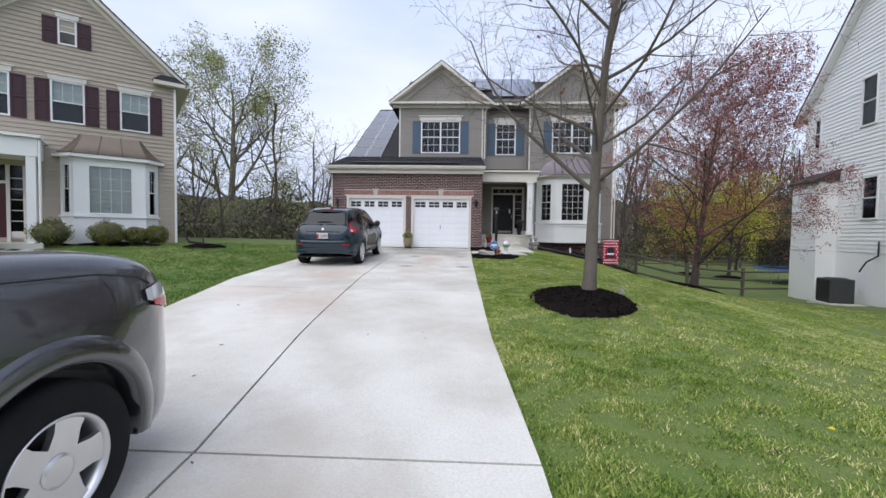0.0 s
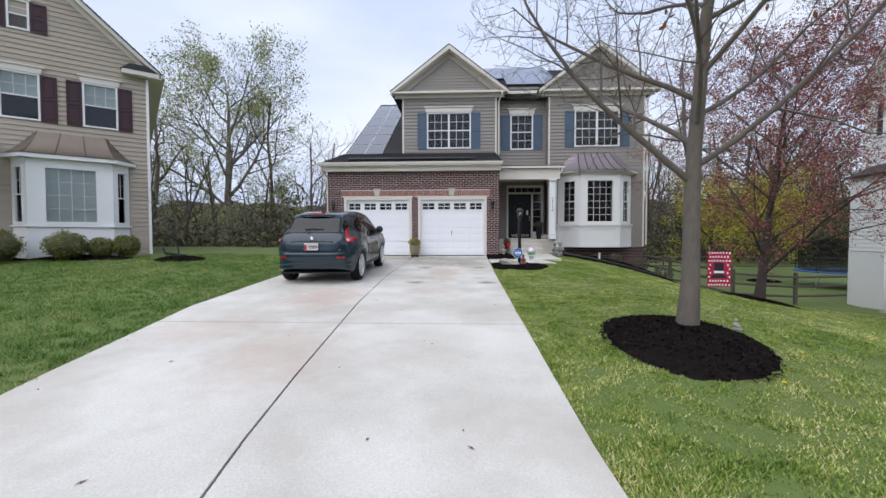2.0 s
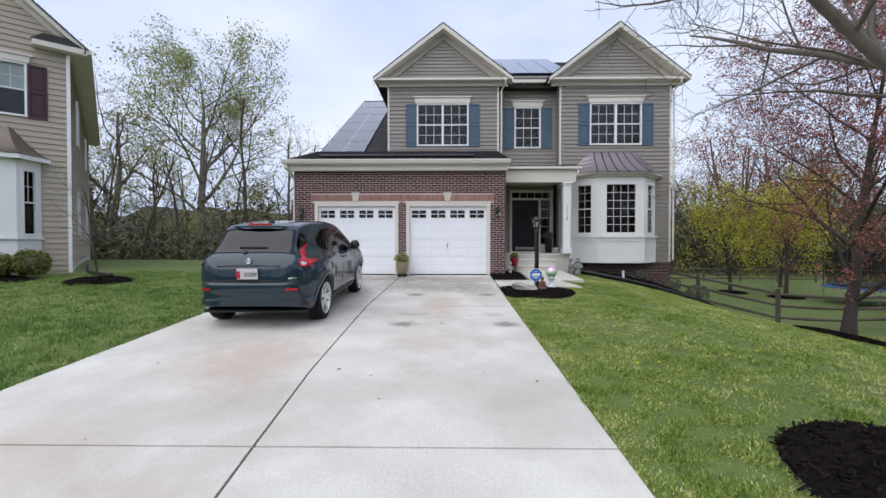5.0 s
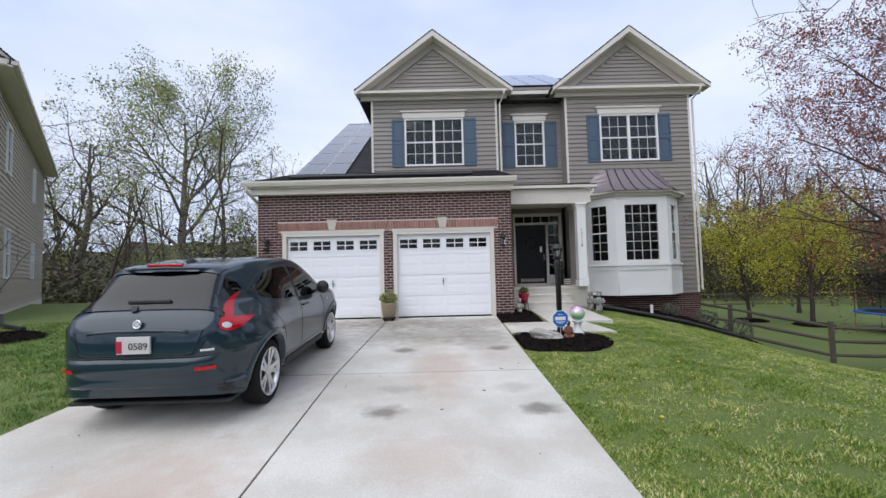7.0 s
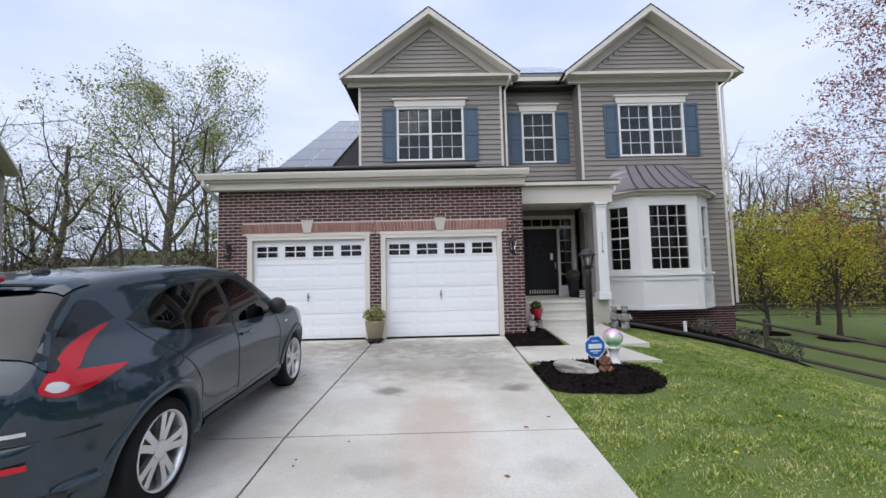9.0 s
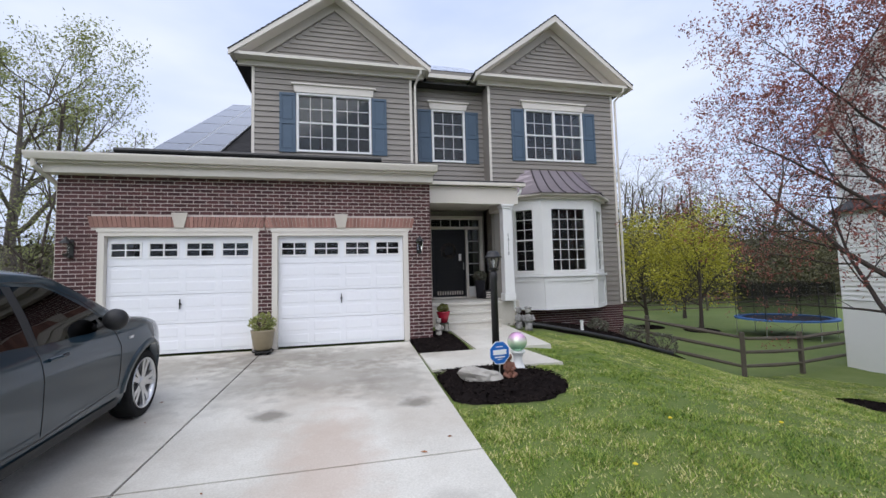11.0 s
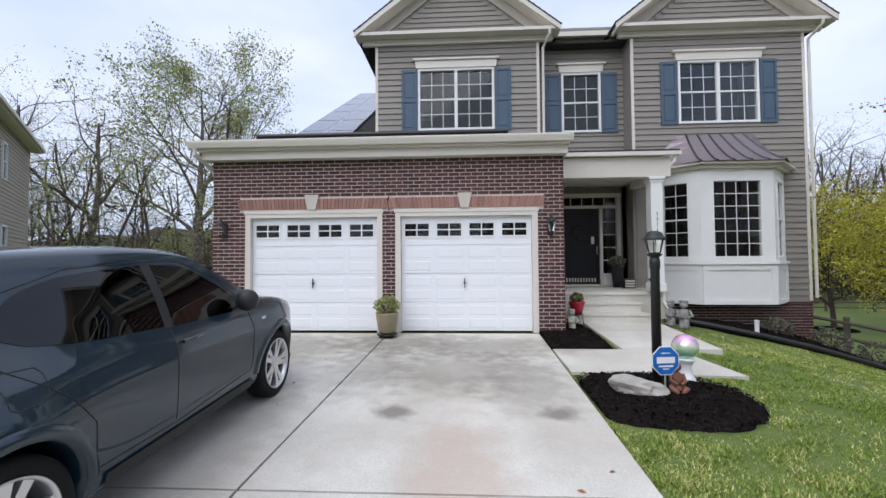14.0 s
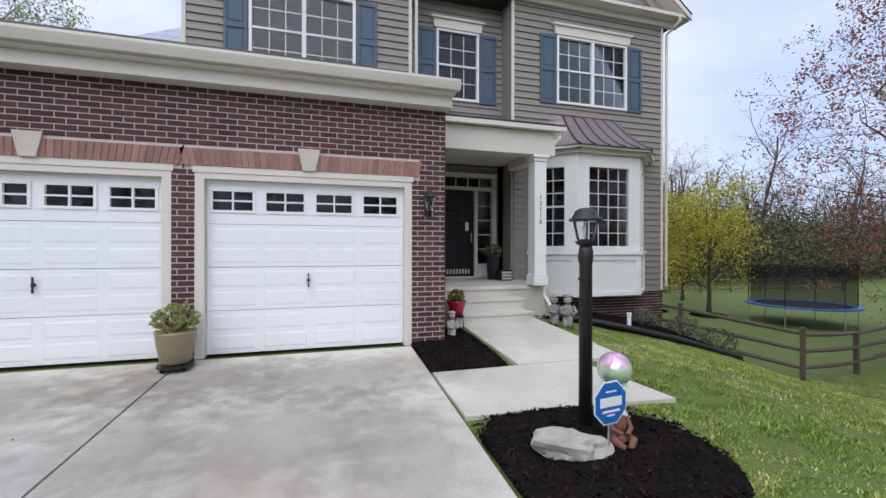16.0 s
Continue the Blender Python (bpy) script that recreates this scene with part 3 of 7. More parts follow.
def shingled(parent, p0, p1, p2, p3, name="roof", step=0.16, thick=0.028, material=None, underside=True):
    """A roof plane from its eave corners p0, p1 up to p2, p3 (over p1 and p0), with overlapping courses."""
    p0, p1, p2, p3 = (Vector(p) for p in (p0, p1, p2, p3))
    n = (p1 - p0).cross(p3 - p0).normalized()
    rise = ((p3 + p2) / 2 - (p0 + p1) / 2).length
    k = max(1, int(rise / step))
    bm = bmesh.new()
    for i in range(k):
        a, b = i / k, (i + 1) / k
        q = [p0.lerp(p3, a), p1.lerp(p2, a), p1.lerp(p2, b), p0.lerp(p3, b)]
        lift = [0.018, 0.018, 0.004, 0.004]
        lo = [bm.verts.new(v - n * thick) for v in q]
        hi = [bm.verts.new(v + n * d) for v, d in zip(q, lift)]
        bm.faces.new(hi)
        bm.faces.new(lo[::-1])
        for j in range(4):
            bm.faces.new((lo[j], lo[(j + 1) % 4], hi[(j + 1) % 4], hi[j]))
    bmesh.ops.remove_doubles(bm, verts=bm.verts, dist=1e-5)
    return part(name, bm, material or M_SHINGLE, parent, "")


# brick garage front
DOORS = [(-2.41, 0.21), (-5.27, -2.65)]
GZ0, GZ1 = 0.33, 2.55
brick_wall = bmesh.new()
gholes = [(a, b, 0.2, 2.83) for a, b in DOORS]
holes_boxes(brick_wall, -5.885, 0.675, 0.0, 3.55, [(a, b, -0.1, GZ1) for a, b in DOORS], GY + 0.006, GY + 0.22)
box(brick_wall, 0.47, 0.675, GY + 0.22, PY, 0.0, 3.55)
box(brick_wall, -5.885, -5.68, GY + 0.22, 24.0, 0.0, 3.55)
brick_wall = part("brick_wall", brick_wall, M_MORTAR, house, "dark red brick with pale mortar")
# Near-black sheet paints the garage's shade behind the door panes.
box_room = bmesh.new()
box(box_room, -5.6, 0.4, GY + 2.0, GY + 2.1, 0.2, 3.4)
part("garage_back_wall", box_room, M_ROOM_SHADE, house)

# door lintels, keystones, jambs, doors
for a, b in DOORS:
    lint = part("lintel", B(a - 0.10, b + 0.08, GY - 0.005, GY + 0.10, 2.635, 2.825), M_MORTAR, house, "soldier course of pale red brick")
    n_s = 40
    for i in range(n_s):
        x = a - 0.11 + (b - a + 0.20) * i / n_s
        wd = (b - a + 0.20) / n_s
        lean = (i + 0.5) / n_s * 0.10 - 0.05
        part("brick", prism([(x + 0.003, 2.63), (x + wd - 0.003, 2.63), (x + wd - 0.003 + lean, 2.83), (x + 0.003 + lean, 2.83)], GY - 0.022, GY - 0.004), M_SOLDIER, lint)
    xc = (a + b) / 2 - 0.02
    part("keystone", prism([(xc - 0.075, 2.625), (xc + 0.075, 2.625), (xc + 0.135, 2.90), (xc - 0.135, 2.90)], GY - 0.045, GY - 0.0235), M_KEYSTONE, house, "cream cast keystone")
    for xa in (a, b - 0.10):
        part("door_jamb", B(xa, xa + 0.10, GY + 0.0, GY + 0.16, GZ0, GZ1), M_TRIM, house, "cream painted door jamb")
    part("door_head", B(a + 0.10, b - 0.10, GY + 0.0, GY + 0.16, GZ1 - 0.07, GZ1), M_TRIM, house, "cream painted door head")
    part("head_casing", B(a - 0.02, b + 0.02, GY - 0.012, GY + 0.11, GZ1 + 0.002, GZ1 + 0.08), M_TRIM, house, "cream painted head casing")
    x0, x1, z0, z1 = a + 0.103, b - 0.103, GZ0 + 0.02, GZ1 - 0.073
    gd = part("garage_door", B(x0, x1, GY + 0.15, GY + 0.18, z0, z1 - 0.40), M_GDOOR, house, "white raised-panel sectional garage door")
    part("door_seal", B(x0, x1, GY + 0.145, GY + 0.18, z0 - 0.02, z0 - 0.001), M_PLASTIC, gd)
    ph = (z1 - z0) / 4
    pw = (x1 - x0) / 4
    for r in range(4):
        zz = z0 + r * ph
        if r < 3:
            part("panel", B(x0, x1, GY + 0.10, GY + 0.149, zz + 0.003, zz + ph - 0.003, None, 0.004), M_GDOOR, gd)
            for c in range(4):
                xa, xb = x0 + c * pw + 0.05, x0 + (c + 1) * pw - 0.05
                for lo, hi in ((zz + 0.055, zz + ph / 2 - 0.03), (zz + ph / 2 + 0.03, zz + ph - 0.055)):
                    bm = bmesh.new()
                    v0 = [bm.verts.new(p) for p in ((xa, GY + 0.0995, lo), (xb, GY + 0.0995, lo), (xb, GY + 0.0995, hi), (xa, GY + 0.0995, hi))]
                    v1 = [bm.verts.new(p) for p in ((xa + 0.02, GY + 0.0955, lo + 0.018), (xb - 0.02, GY + 0.0955, lo + 0.018), (xb - 0.02, GY + 0.0955, hi - 0.018), (xa + 0.02, GY + 0.0955, hi - 0.018))]
                    bm.faces.new(v1)
                    for j in range(4):
                        bm.faces.new((v0[j], v0[(j + 1) % 4], v1[(j + 1) % 4], v1[j]))
                    part("raised_panel", bm, M_GDOOR, gd)
        else:
            bm = bmesh.new()
            wins = [(x0 + c * pw + pw * 0.09, x0 + (c + 1) * pw - pw * 0.13, zz + ph * 0.30, zz + ph * 0.78) for c in range(4)]
            holes_boxes(bm, x0, x1, zz + 0.003, z1, wins, GY + 0.10, GY + 0.149)
            part("panel", bm, M_GDOOR, gd)
            for xa, xb, za, zb in wins:
                fr = bmesh.new()
                for q in ((xa - 0.02, xa + 0.012, za - 0.02, zb + 0.02), (xb - 0.012, xb + 0.02, za - 0.02, zb + 0.02), (xa + 0.012, xb - 0.012, za - 0.02, za + 0.012), (xa + 0.012, xb - 0.012, zb - 0.012, zb + 0.02), ((xa + xb) / 2 - 0.010, (xa + xb) / 2 + 0.010, za + 0.012, zb - 0.012)):
                    box(fr, q[0], q[1], GY + 0.085, GY + 0.12, q[2], q[3])
                zc = (za + zb) / 2
                box(fr, xa + 0.012, (xa + xb) / 2 - 0.010, GY + 0.086, GY + 0.119, zc - 0.010, zc + 0.010)
                box(fr, (xa + xb) / 2 + 0.010, xb - 0.012, GY + 0.086, GY + 0.119, zc - 0.010, zc + 0.010)
                part("window_frame", fr, M_WHITE, gd)
                pn = part("pane", B(xa, xb, GY + 0.125, GY + 0.13, za, zb), M_GLASS, gd)
                pn.visible_shadow = False
    xh = (x0 + x1) / 2 - 0.03
    hb = lathe([(0.02, 0), (0.02, 0.03)], 12, Matrix.Translation((xh, GY + 0.098, 1.24)) @ pose(0, 0, 0, 90))
    box(hb, xh - 0.008, xh + 0.008, GY + 0.06, GY + 0.075, 1.15, 1.33)
    part("door_handle", hb, M_BLACKMETAL, gd, "black turn handle")

# garage eave, gutter and roof
ev = bmesh.new()
box(ev, -6.0, 0.72, GY - 0.20, GY + 0.02, 3.552, 3.70)
box(ev, -6.05, 0.74, GY - 0.30, GY - 0.02, 3.702, 3.73)
part("frieze", ev, M_TRIM, house, "cream frieze board and soffit")
gut = prism([(0, 3.735), (0, 3.86), (-0.13, 3.86), (-0.13, 3.83), (-0.115, 3.79), (-0.09, 3.735)], -6.16, 0.78)
bmesh.ops.transform(gut, matrix=Matrix(((0, 1, 0, 0), (1, 0, 0, GY - 0.28), (0, 0, 1, 0), (0, 0, 0, 1))), verts=gut.verts)
part("gutter", gut, M_TRIM, house, "cream ogee gutter")
part("downspout", tube([(-6.05, GY - 0.33, 3.74), (-6.05, GY - 0.33, 3.64), (-5.97, GY + 0.10, 3.42), (-5.95, GY + 0.16, 3.3), (-5.95, GY + 0.16, 0.4)], 0.04, 8), M_TRIM, house)
shingled(house, (-6.1, GY - 0.32, 3.85), (0.78, GY - 0.32, 3.85), (0.78, WY + 0.1, 4.86), (-6.1, WY + 0.1, 4.86))
gw = bmesh.new()
prism([(GY - 0.2, 3.72), (WY + 0.1, 4.74), (WY + 0.1, 3.72)], 0.70, 0.735, bm=gw)
bmesh.ops.transform(gw, matrix=Matrix(((0, 1, 0, 0), (1, 0, 0, 0), (0, 0, 1, 0), (0, 0, 0, 1))), verts=gw.verts)
part("rake_board", gw, M_TRIM, house)
# Edge of the solar array, drawn as one round black bar.
part("snow_guard", tube([(-5.1, GY + 0.1, 4.06), (-0.3, GY + 0.1, 4.06)], 0.05, 8), M_BLACKMETAL, house, "long black bar on the garage roof")

# left roof with solar panels
LR = lambda y: 5.0 + 0.58 * (y - 20.0)
shingled(house, (-6.2, 17.7, LR(17.7)), (-3.40, 17.7, LR(17.7)), (-3.40, 28.6, LR(28.6)), (-6.2, 28.6, LR(28.6)))
shingled(house, (-3.40, 36.0, LR(21.2)), (-6.2, 36.0, LR(21.2)), (-6.2, 28.6, LR(28.6)), (-3.40, 28.6, LR(28.6)))
for k in range(6):
    y0 = 19.5 + k * 1.42
    s = math.atan(0.58)
    SLM = Matrix.Translation((-5.25, y0, LR(y0))) @ Matrix.Rotation(s, 4, "X")
    for xa in (-0.83, 0.005):
        sp_ = part("solar_panel", B(xa, xa + 0.825, 0, 1.62, 0.05, 0.086, SLM), M_ALLOY, house, "glossy dark solar panel in a pale frame")
        part("cell_sheet", B(xa + 0.022, xa + 0.803, 0.022, 1.598, 0.0865, 0.0905, SLM), M_PANEL, sp_)

# upper storey walls
W1, W2, W3 = (-2.30, -0.33, 5.03, 6.65), (1.50, 2.53, 5.05, 6.66), (4.27, 6.23, 5.05, 6.65)
for x0, x1, z0, z1, holes, y in ((-3.42, 0.83, 4.5, 7.5, [W1], WY), (3.12, 7.35, 0.9, 7.5, [W3, (3.6, 6.15, 1.6, 3.6)], WY), (0.83, 3.12, 3.6, 7.9, [W2], MY)):
    up_ = bmesh.new()
    holes_boxes(up_, x0, x1, z0, z1, holes, y, y + 0.15)
    part("front_wall", up_, M_SIDING, house)
for q in ((-3.42, -3.27, WY + 0.15, 30.0, 3.5, 7.5), (0.68, 0.83, WY + 0.15, MY, 4.3, 7.5), (3.12, 3.27, WY + 0.15, MY + 0.4, 0.9, 7.5), (7.2, 7.35, WY + 0.15, 30.0, -1.6, 7.5)):
    part("side_wall", B(*q), M_SIDING, house)
part("back_wall", B(-5.885, 7.35, 30.0, 30.15, -1.6, 7.5), M_SIDING, house)
# Plain inner sheets, near black in place of the rooms' shade.
part("inner_wall", B(-3.27, 7.2, 21.6, 21.65, 3.7, 7.5), M_ROOM_SHADE, house)
part("upper_floor", B(-3.27, 7.2, WY + 0.15, 21.6, 4.0, 4.05), M_ROOM_SHADE, house)
part("attic_floor", B(-3.27, 7.2, WY + 0.15, 29.9, 7.3, 7.35), M_ROOM_SHADE, house)
sid = part("siding", B(-3.41, -3.40, WY + 0.2, WY + 0.21, 4.6, 4.7), M_SIDING, house, "taupe lapped vinyl siding")
cb = 0.07
siding(sid, 4.6, 7.42, lambda z: -3.42 + cb, lambda z: 0.83 - cb, [W1], WY, M_SIDING)
siding(sid, 3.75, 7.42, lambda z: 0.83, lambda z: 3.12, [W2], MY, M_SIDING)
siding(sid, 0.60, 7.42, lambda z: 3.12 + cb, lambda z: 7.35 - cb, [W3, (3.45, 6.70, 0.58, 3.95)], WY, M_SIDING)
for x in (-3.42, 0.83 - cb, 3.12, 7.35 - cb):
    part("corner_board", B(x, x + cb, WY - 0.03, WY + 0.02, 0.62 if x > 6 else (4.0 if x > 2 else 4.55), 7.46), M_TRIM, house, "cream corner board")
GABLES = [(-1.29, 2.56), (5.26, 2.56)]
for xc, half in GABLES:
    zb, za = 7.5, 9.50
    slope = (za - zb) / half
    inner = 1.84
    zi = 7.62 + inner * slope
    fr = bmesh.new()
    prism([(xc - half + 0.02, zb), (xc + half - 0.02, zb), (xc, za - 0.03)], WY + 0.001, WY + 0.1, bm=fr)
    part("gable_wall", fr, M_SIDING, house)
    siding(sid, 7.62, zi, lambda z: xc - (zi - z) / slope, lambda z: xc + (zi - z) / slope, [], WY - 0.012, M_SIDING, step=0.13)
    rk = bmesh.new()
    for s in (-1, 1):
        # broad rake board coloured darker for soffit shade, projecting crown, soffit
        part("gable_band", prism([(xc, zi), (xc + s * inner, 7.62), (xc + s * (inner + 0.40), 7.62), (xc, zi + 0.40 * slope)], WY - 0.05, WY - 0.002), M_TRIM_SHADED, house, "darker cream frieze band, the gable soffit's shade put into its colour")
        prism([(xc, za - 0.19), (xc + s * (half + 0.05), zb - 0.14), (xc + s * (half + 0.05), zb + 0.03), (xc, za + 0.005)], WY - 0.40, WY - 0.36, bm=rk)
        prism([(xc, za - 0.20), (xc + s * (half + 0.02), zb - 0.14), (xc + s * (half + 0.02), zb - 0.11), (xc, za - 0.16)], WY - 0.36, WY + 0.0, bm=rk)
    box(rk, xc - half - 0.02, xc + half + 0.02, WY - 0.36, WY - 0.002, 7.42, 7.46)
    box(rk, xc - half + 0.1, xc + half - 0.1, WY - 0.10, WY - 0.003, 7.28, 7.42)
    part("gable_trim", rk, M_TRIM, house, "cream rake boards and return cornice")
    pent = bmesh.new()
    prism([(WY - 0.36, 7.462), (WY - 0.36, 7.50), (WY - 0.03, 7.62), (WY - 0.03, 7.462)], xc - half, xc + half, bm=pent)
    bmesh.ops.transform(pent, matrix=Matrix(((0, 1, 0, 0), (1, 0, 0, 0), (0, 0, 1, 0), (0, 0, 0, 1))), verts=pent.verts)
    part("pent_roof", pent, M_TRIM, house)
    for s in (-1, 1):
        e = xc + s * (half + 0.06)
        a, b = (e, WY - 0.405, zb + 0.01), (xc, WY - 0.405, za + 0.03)
        c, d = (xc, 24.5, za + 0.03), (e, 24.5, zb + 0.01)
        shingled(house, *((a, d, c, b) if s > 0 else (d, a, b, c)))
part("wall", B(0.83, 3.12, MY - 0.02, MY + 0.0, 7.40, 7.62), M_TRIM, house)
gt2 = B(1.2, 2.85, MY - 0.36, MY - 0.24, 7.50, 7.62)
part("gutter", gt2, M_TRIM, house)
shingled(house, (1.1, MY - 0.34, 7.60), (2.9, MY - 0.34, 7.60), (2.9, 25.2, 10.75), (1.1, 25.2, 10.75))
shingled(house, (-3.6, 20.9, 8.22), (1.1, 20.9, 8.22), (1.1, 25.2, 10.75), (-3.6, 25.2, 10.75))
shingled(house, (2.9, 20.9, 8.22), (7.7, 20.9, 8.22), (7.7, 25.2, 10.75), (2.9, 25.2, 10.75))
shingled(house, (7.7, 30.8, 7.5), (-3.6, 30.8, 7.5), (-3.6, 25.2, 10.75), (7.7, 25.2, 10.75))
sg = bmesh.new()
for x in (-3.42, 7.2):
    prism([(19.5, 7.4), (30.2, 7.4), (25.2, 10.6)], x, x + 0.15, bm=sg)
bmesh.ops.transform(sg, matrix=Matrix(((0, 1, 0, 0), (1, 0, 0, 0), (0, 0, 1, 0), (0, 0, 0, 1))), verts=sg.verts)
part("gable_wall", sg, M_SIDING, house)
sl = math.atan(0.58)
for r in range(3):
    for c in range(4):
        x = 0.55 + c * 0.86 + (0.0 if r else 0.86)
        if x > 3.2:
            continue
        y0 = 20.6 + r * 1.45
        part("solar_panel", B(0, 0.83, 0, 1.62, 0.05, 0.09, Matrix.Translation((x, y0, 7.60 + 0.575 * (y0 - MY + 0.34))) @ Matrix.Rotation(sl, 4, "X")), M_PANEL, house, "glossy dark solar panel")
for x, y, z in ((0.92, WY - 0.05, 7.35), (7.43, WY - 0.05, 7.35)):
    part("downspout", tube([(x + 0.12, WY - 0.35, 7.42), (x + 0.12, WY - 0.34, 7.32), (x, y, 7.1), (x, y, 4.75 if x < 2 else 0.7)], 0.035, 8), M_TRIM, house)

for q, units, y in ((W1, 2, WY), (W2, 1, MY), (W3, 2, WY)):
    window(house, q[0], q[1], q[2], q[3], y - 0.01, units=units, cols=3, rows=(2, 2))
    for a, b in ((q[0] - 0.43, q[0] - 0.02), (q[1] + 0.02, q[1] + 0.43)):
        shutter(house, a, b, q[2] - 0.02, q[3] - 0.02, y - 0.022, M_SHUTTER)

# brick foundation below the right wing
fb = bmesh.new()
box(fb, 3.12, 7.35, WY - 0.006, WY + 0.2, -1.6, 0.58)
foundation = part("brick_foundation", fb, M_MORTAR, house, "dark red brick foundation")
part("water_table", B(3.0, 7.45, WY - 0.06, WY + 0.0, 0.565, 0.60), M_BRICK, house)

# bay window
BY = 18.62
bay = part("bay", prism([(3.56, WY), (4.37, BY), (6.02, BY), (6.78, WY)], 0.60, 1.52, axis="z"), M_WHITE, house, "cream three-sided bay with window and panelled base")
for a, b in (((4.37, BY), (6.02, BY)), ((3.56, WY), (4.37, BY)), ((6.02, BY), (6.78, WY))):
    L = math.hypot(b[0] - a[0], b[1] - a[1])
    ang = math.atan2(b[1] - a[1], b[0] - a[0])
    m = Matrix.Translation((a[0], a[1], 0)) @ Matrix.Rotation(ang, 4, "Z")
    fr = bmesh.new()
    x0, x1 = (0.52, L - 0.26) if L > 1.5 else (0.24, L - 0.22)
    if L > 1.5:
        x0, x1 = 0.24, L - 0.25
    holes_boxes(fr, 0.0, L, 1.60, 3.75, [(x0, x1, 1.66, 3.52)], 0.0, 0.1)
    bmesh.ops.transform(fr, matrix=m, verts=fr.verts)
    part("bay_wall", fr, M_WHITE, bay)
    window(house, x0, x1, 1.66, 3.52, 0.03, units=1, cols=4 if L > 1.5 else 2, rows=(6,) if L > 1.5 else (3, 3), m=m, head=False)
    pn = bmesh.new()
    for q in ((0.0, L, 0.60, 0.70), (0.0, L, 1.40, 1.51), (0.0, 0.12, 0.70, 1.40), (L - 0.12, L, 0.70, 1.40)):
        box(pn, q[0], q[1], -0.03, -0.002, q[2], q[3])
    box(pn, -0.03, L + 0.03, -0.07, 0.02, 1.525, 1.598)
    bmesh.ops.transform(pn, matrix=m, verts=pn.verts)
    part("panel_trim", pn, M_WHITE, bay)
    cr = bmesh.new()
    box(cr, -0.05, L + 0.05, -0.10, 0.05, 3.752, 3.83)
    box(cr, -0.10, L + 0.10, -0.22, 0.05, 3.832, 3.88)
    bmesh.ops.transform(cr, matrix=m, verts=cr.verts)
    part("cornice", cr, M_TRIM, bay)
part("bay_ceiling", prism([(3.6, WY), (4.37, BY + 0.02), (6.02, BY + 0.02), (6.75, WY)], 3.73, 3.745, axis="z"), M_WHITE, bay)
rim = [(3.32, WY), (4.25, BY - 0.27), (6.14, BY - 0.27), (7.03, WY)]
ridge = [(4.12, WY), (4.42, WY - 0.06), (5.80, WY - 0.06), (6.12, WY)]
steps = 6
rings = []
rf = bmesh.new()
for k in range(steps + 1):
    t = k / steps
    rise = 3.885 + 0.86 * (t ** 1.35)
    rings.append([rf.verts.new((a[0] + (b[0] - a[0]) * t, a[1] + (b[1] - a[1]) * t, rise)) for a, b in zip(rim, ridge)])
for a, b in zip(rings, rings[1:]):
    for i in range(3):
        rf.faces.new((a[i], a[i + 1], b[i + 1], b[i]))
rf.faces.new(rings[-1][::-1])
bayroof = part("bay_roof", rf, M_COPPER, bay, "standing-seam metal bay roof")
for f in (0.0, 0.2, 0.4, 0.6, 0.8, 1.0):
    pts = []
    for k in range(steps + 1):
        t = k / steps
        a = Vector((*rim[1], 0)).lerp(Vector((*rim[2], 0)), f)
        b = Vector((*ridge[1], 0)).lerp(Vector((*ridge[2], 0)), f)
        p = a.lerp(b, t)
        pts.append((p.x, p.y, 3.885 + 0.86 * t ** 1.35 + 0.012))
    part("seam", tube(pts, 0.022, 5), M_SEAM, bay)

# porch
part("porch_beam", B(0.70, 3.28, 17.75, 18.0, 3.42, 3.85), M_TRIM, house, "cream porch beam")
pc = bmesh.new()
box(pc, 0.70, 3.45, 17.62, 17.74, 3.86, 3.94)
box(pc, 0.68, 3.30, 18.01, PY, 3.60, 3.66)
box(pc, 3.05, 3.28, 18.0, WY, 3.42, 3.85)
part("porch_ceiling", pc, M_TRIM, house)
shingled(house, (0.70, 17.62, 3.96), (3.42, 17.62, 3.96), (3.42, MY, 4.20), (0.70, MY, 4.20), name="porch_roof")
col = bmesh.new()
box(col, 2.86, 3.10, 17.76, 18.0, 1.16, 3.30)
box(col, 2.83, 3.13, 17.73, 18.03, 0.96, 1.15, None, 0.01)
box(col, 2.84, 3.12, 17.74, 18.02, 3.302, 3.36, None, 0.006)
box(col, 2.81, 3.15, 17.71, 18.05, 3.362, 3.418, None, 0.006)
part("porch_column", col, M_WHITE, house, "white square porch column")
part("porch_floor", B(0.70, 3.30, 17.95, PY, 0.0, 0.95, None, 0.01), M_CONCRETE, house, "concrete porch slab")
part("step", B(1.15, 2.55, 17.6, 17.948, 0.0, 0.76, None, 0.01), M_CONCRETE, house, "concrete porch step")
part("step", B(1.15, 2.55, 17.27, 17.598, 0.0, 0.57, None, 0.01), M_CONCRETE, house, "concrete porch step")
for yy, zz in ((17.6, 0.76), (17.27, 0.57)):
    part("nosing", B(1.13, 2.57, yy - 0.03, yy - 0.001, zz - 0.05, zz + 0.004, None, 0.006), M_CONCRETE, house)
part("nosing", B(0.70, 2.82, 17.915, 17.949, 0.885, 0.954, None, 0.006), M_CONCRETE, house)
pw_ = bmesh.new()
holes_boxes(pw_, 0.68, 3.5, 0.95, 3.62, [(1.44, 3.05, 0.96, 3.4)], PY, PY + 0.12)
part("porch_wall", pw_, M_SIDING, house)
part("porch_side_wall", B(3.12, 3.27, WY + 0.41, PY, 0.9, 3.8), M_SIDING, house)
# Near-black sheet as the hall's shade behind the entrance glass.
part("hall_wall", B(1.3, 3.2, PY + 1.5, PY + 1.55, 0.9, 3.6), M_ROOM_SHADE, house)
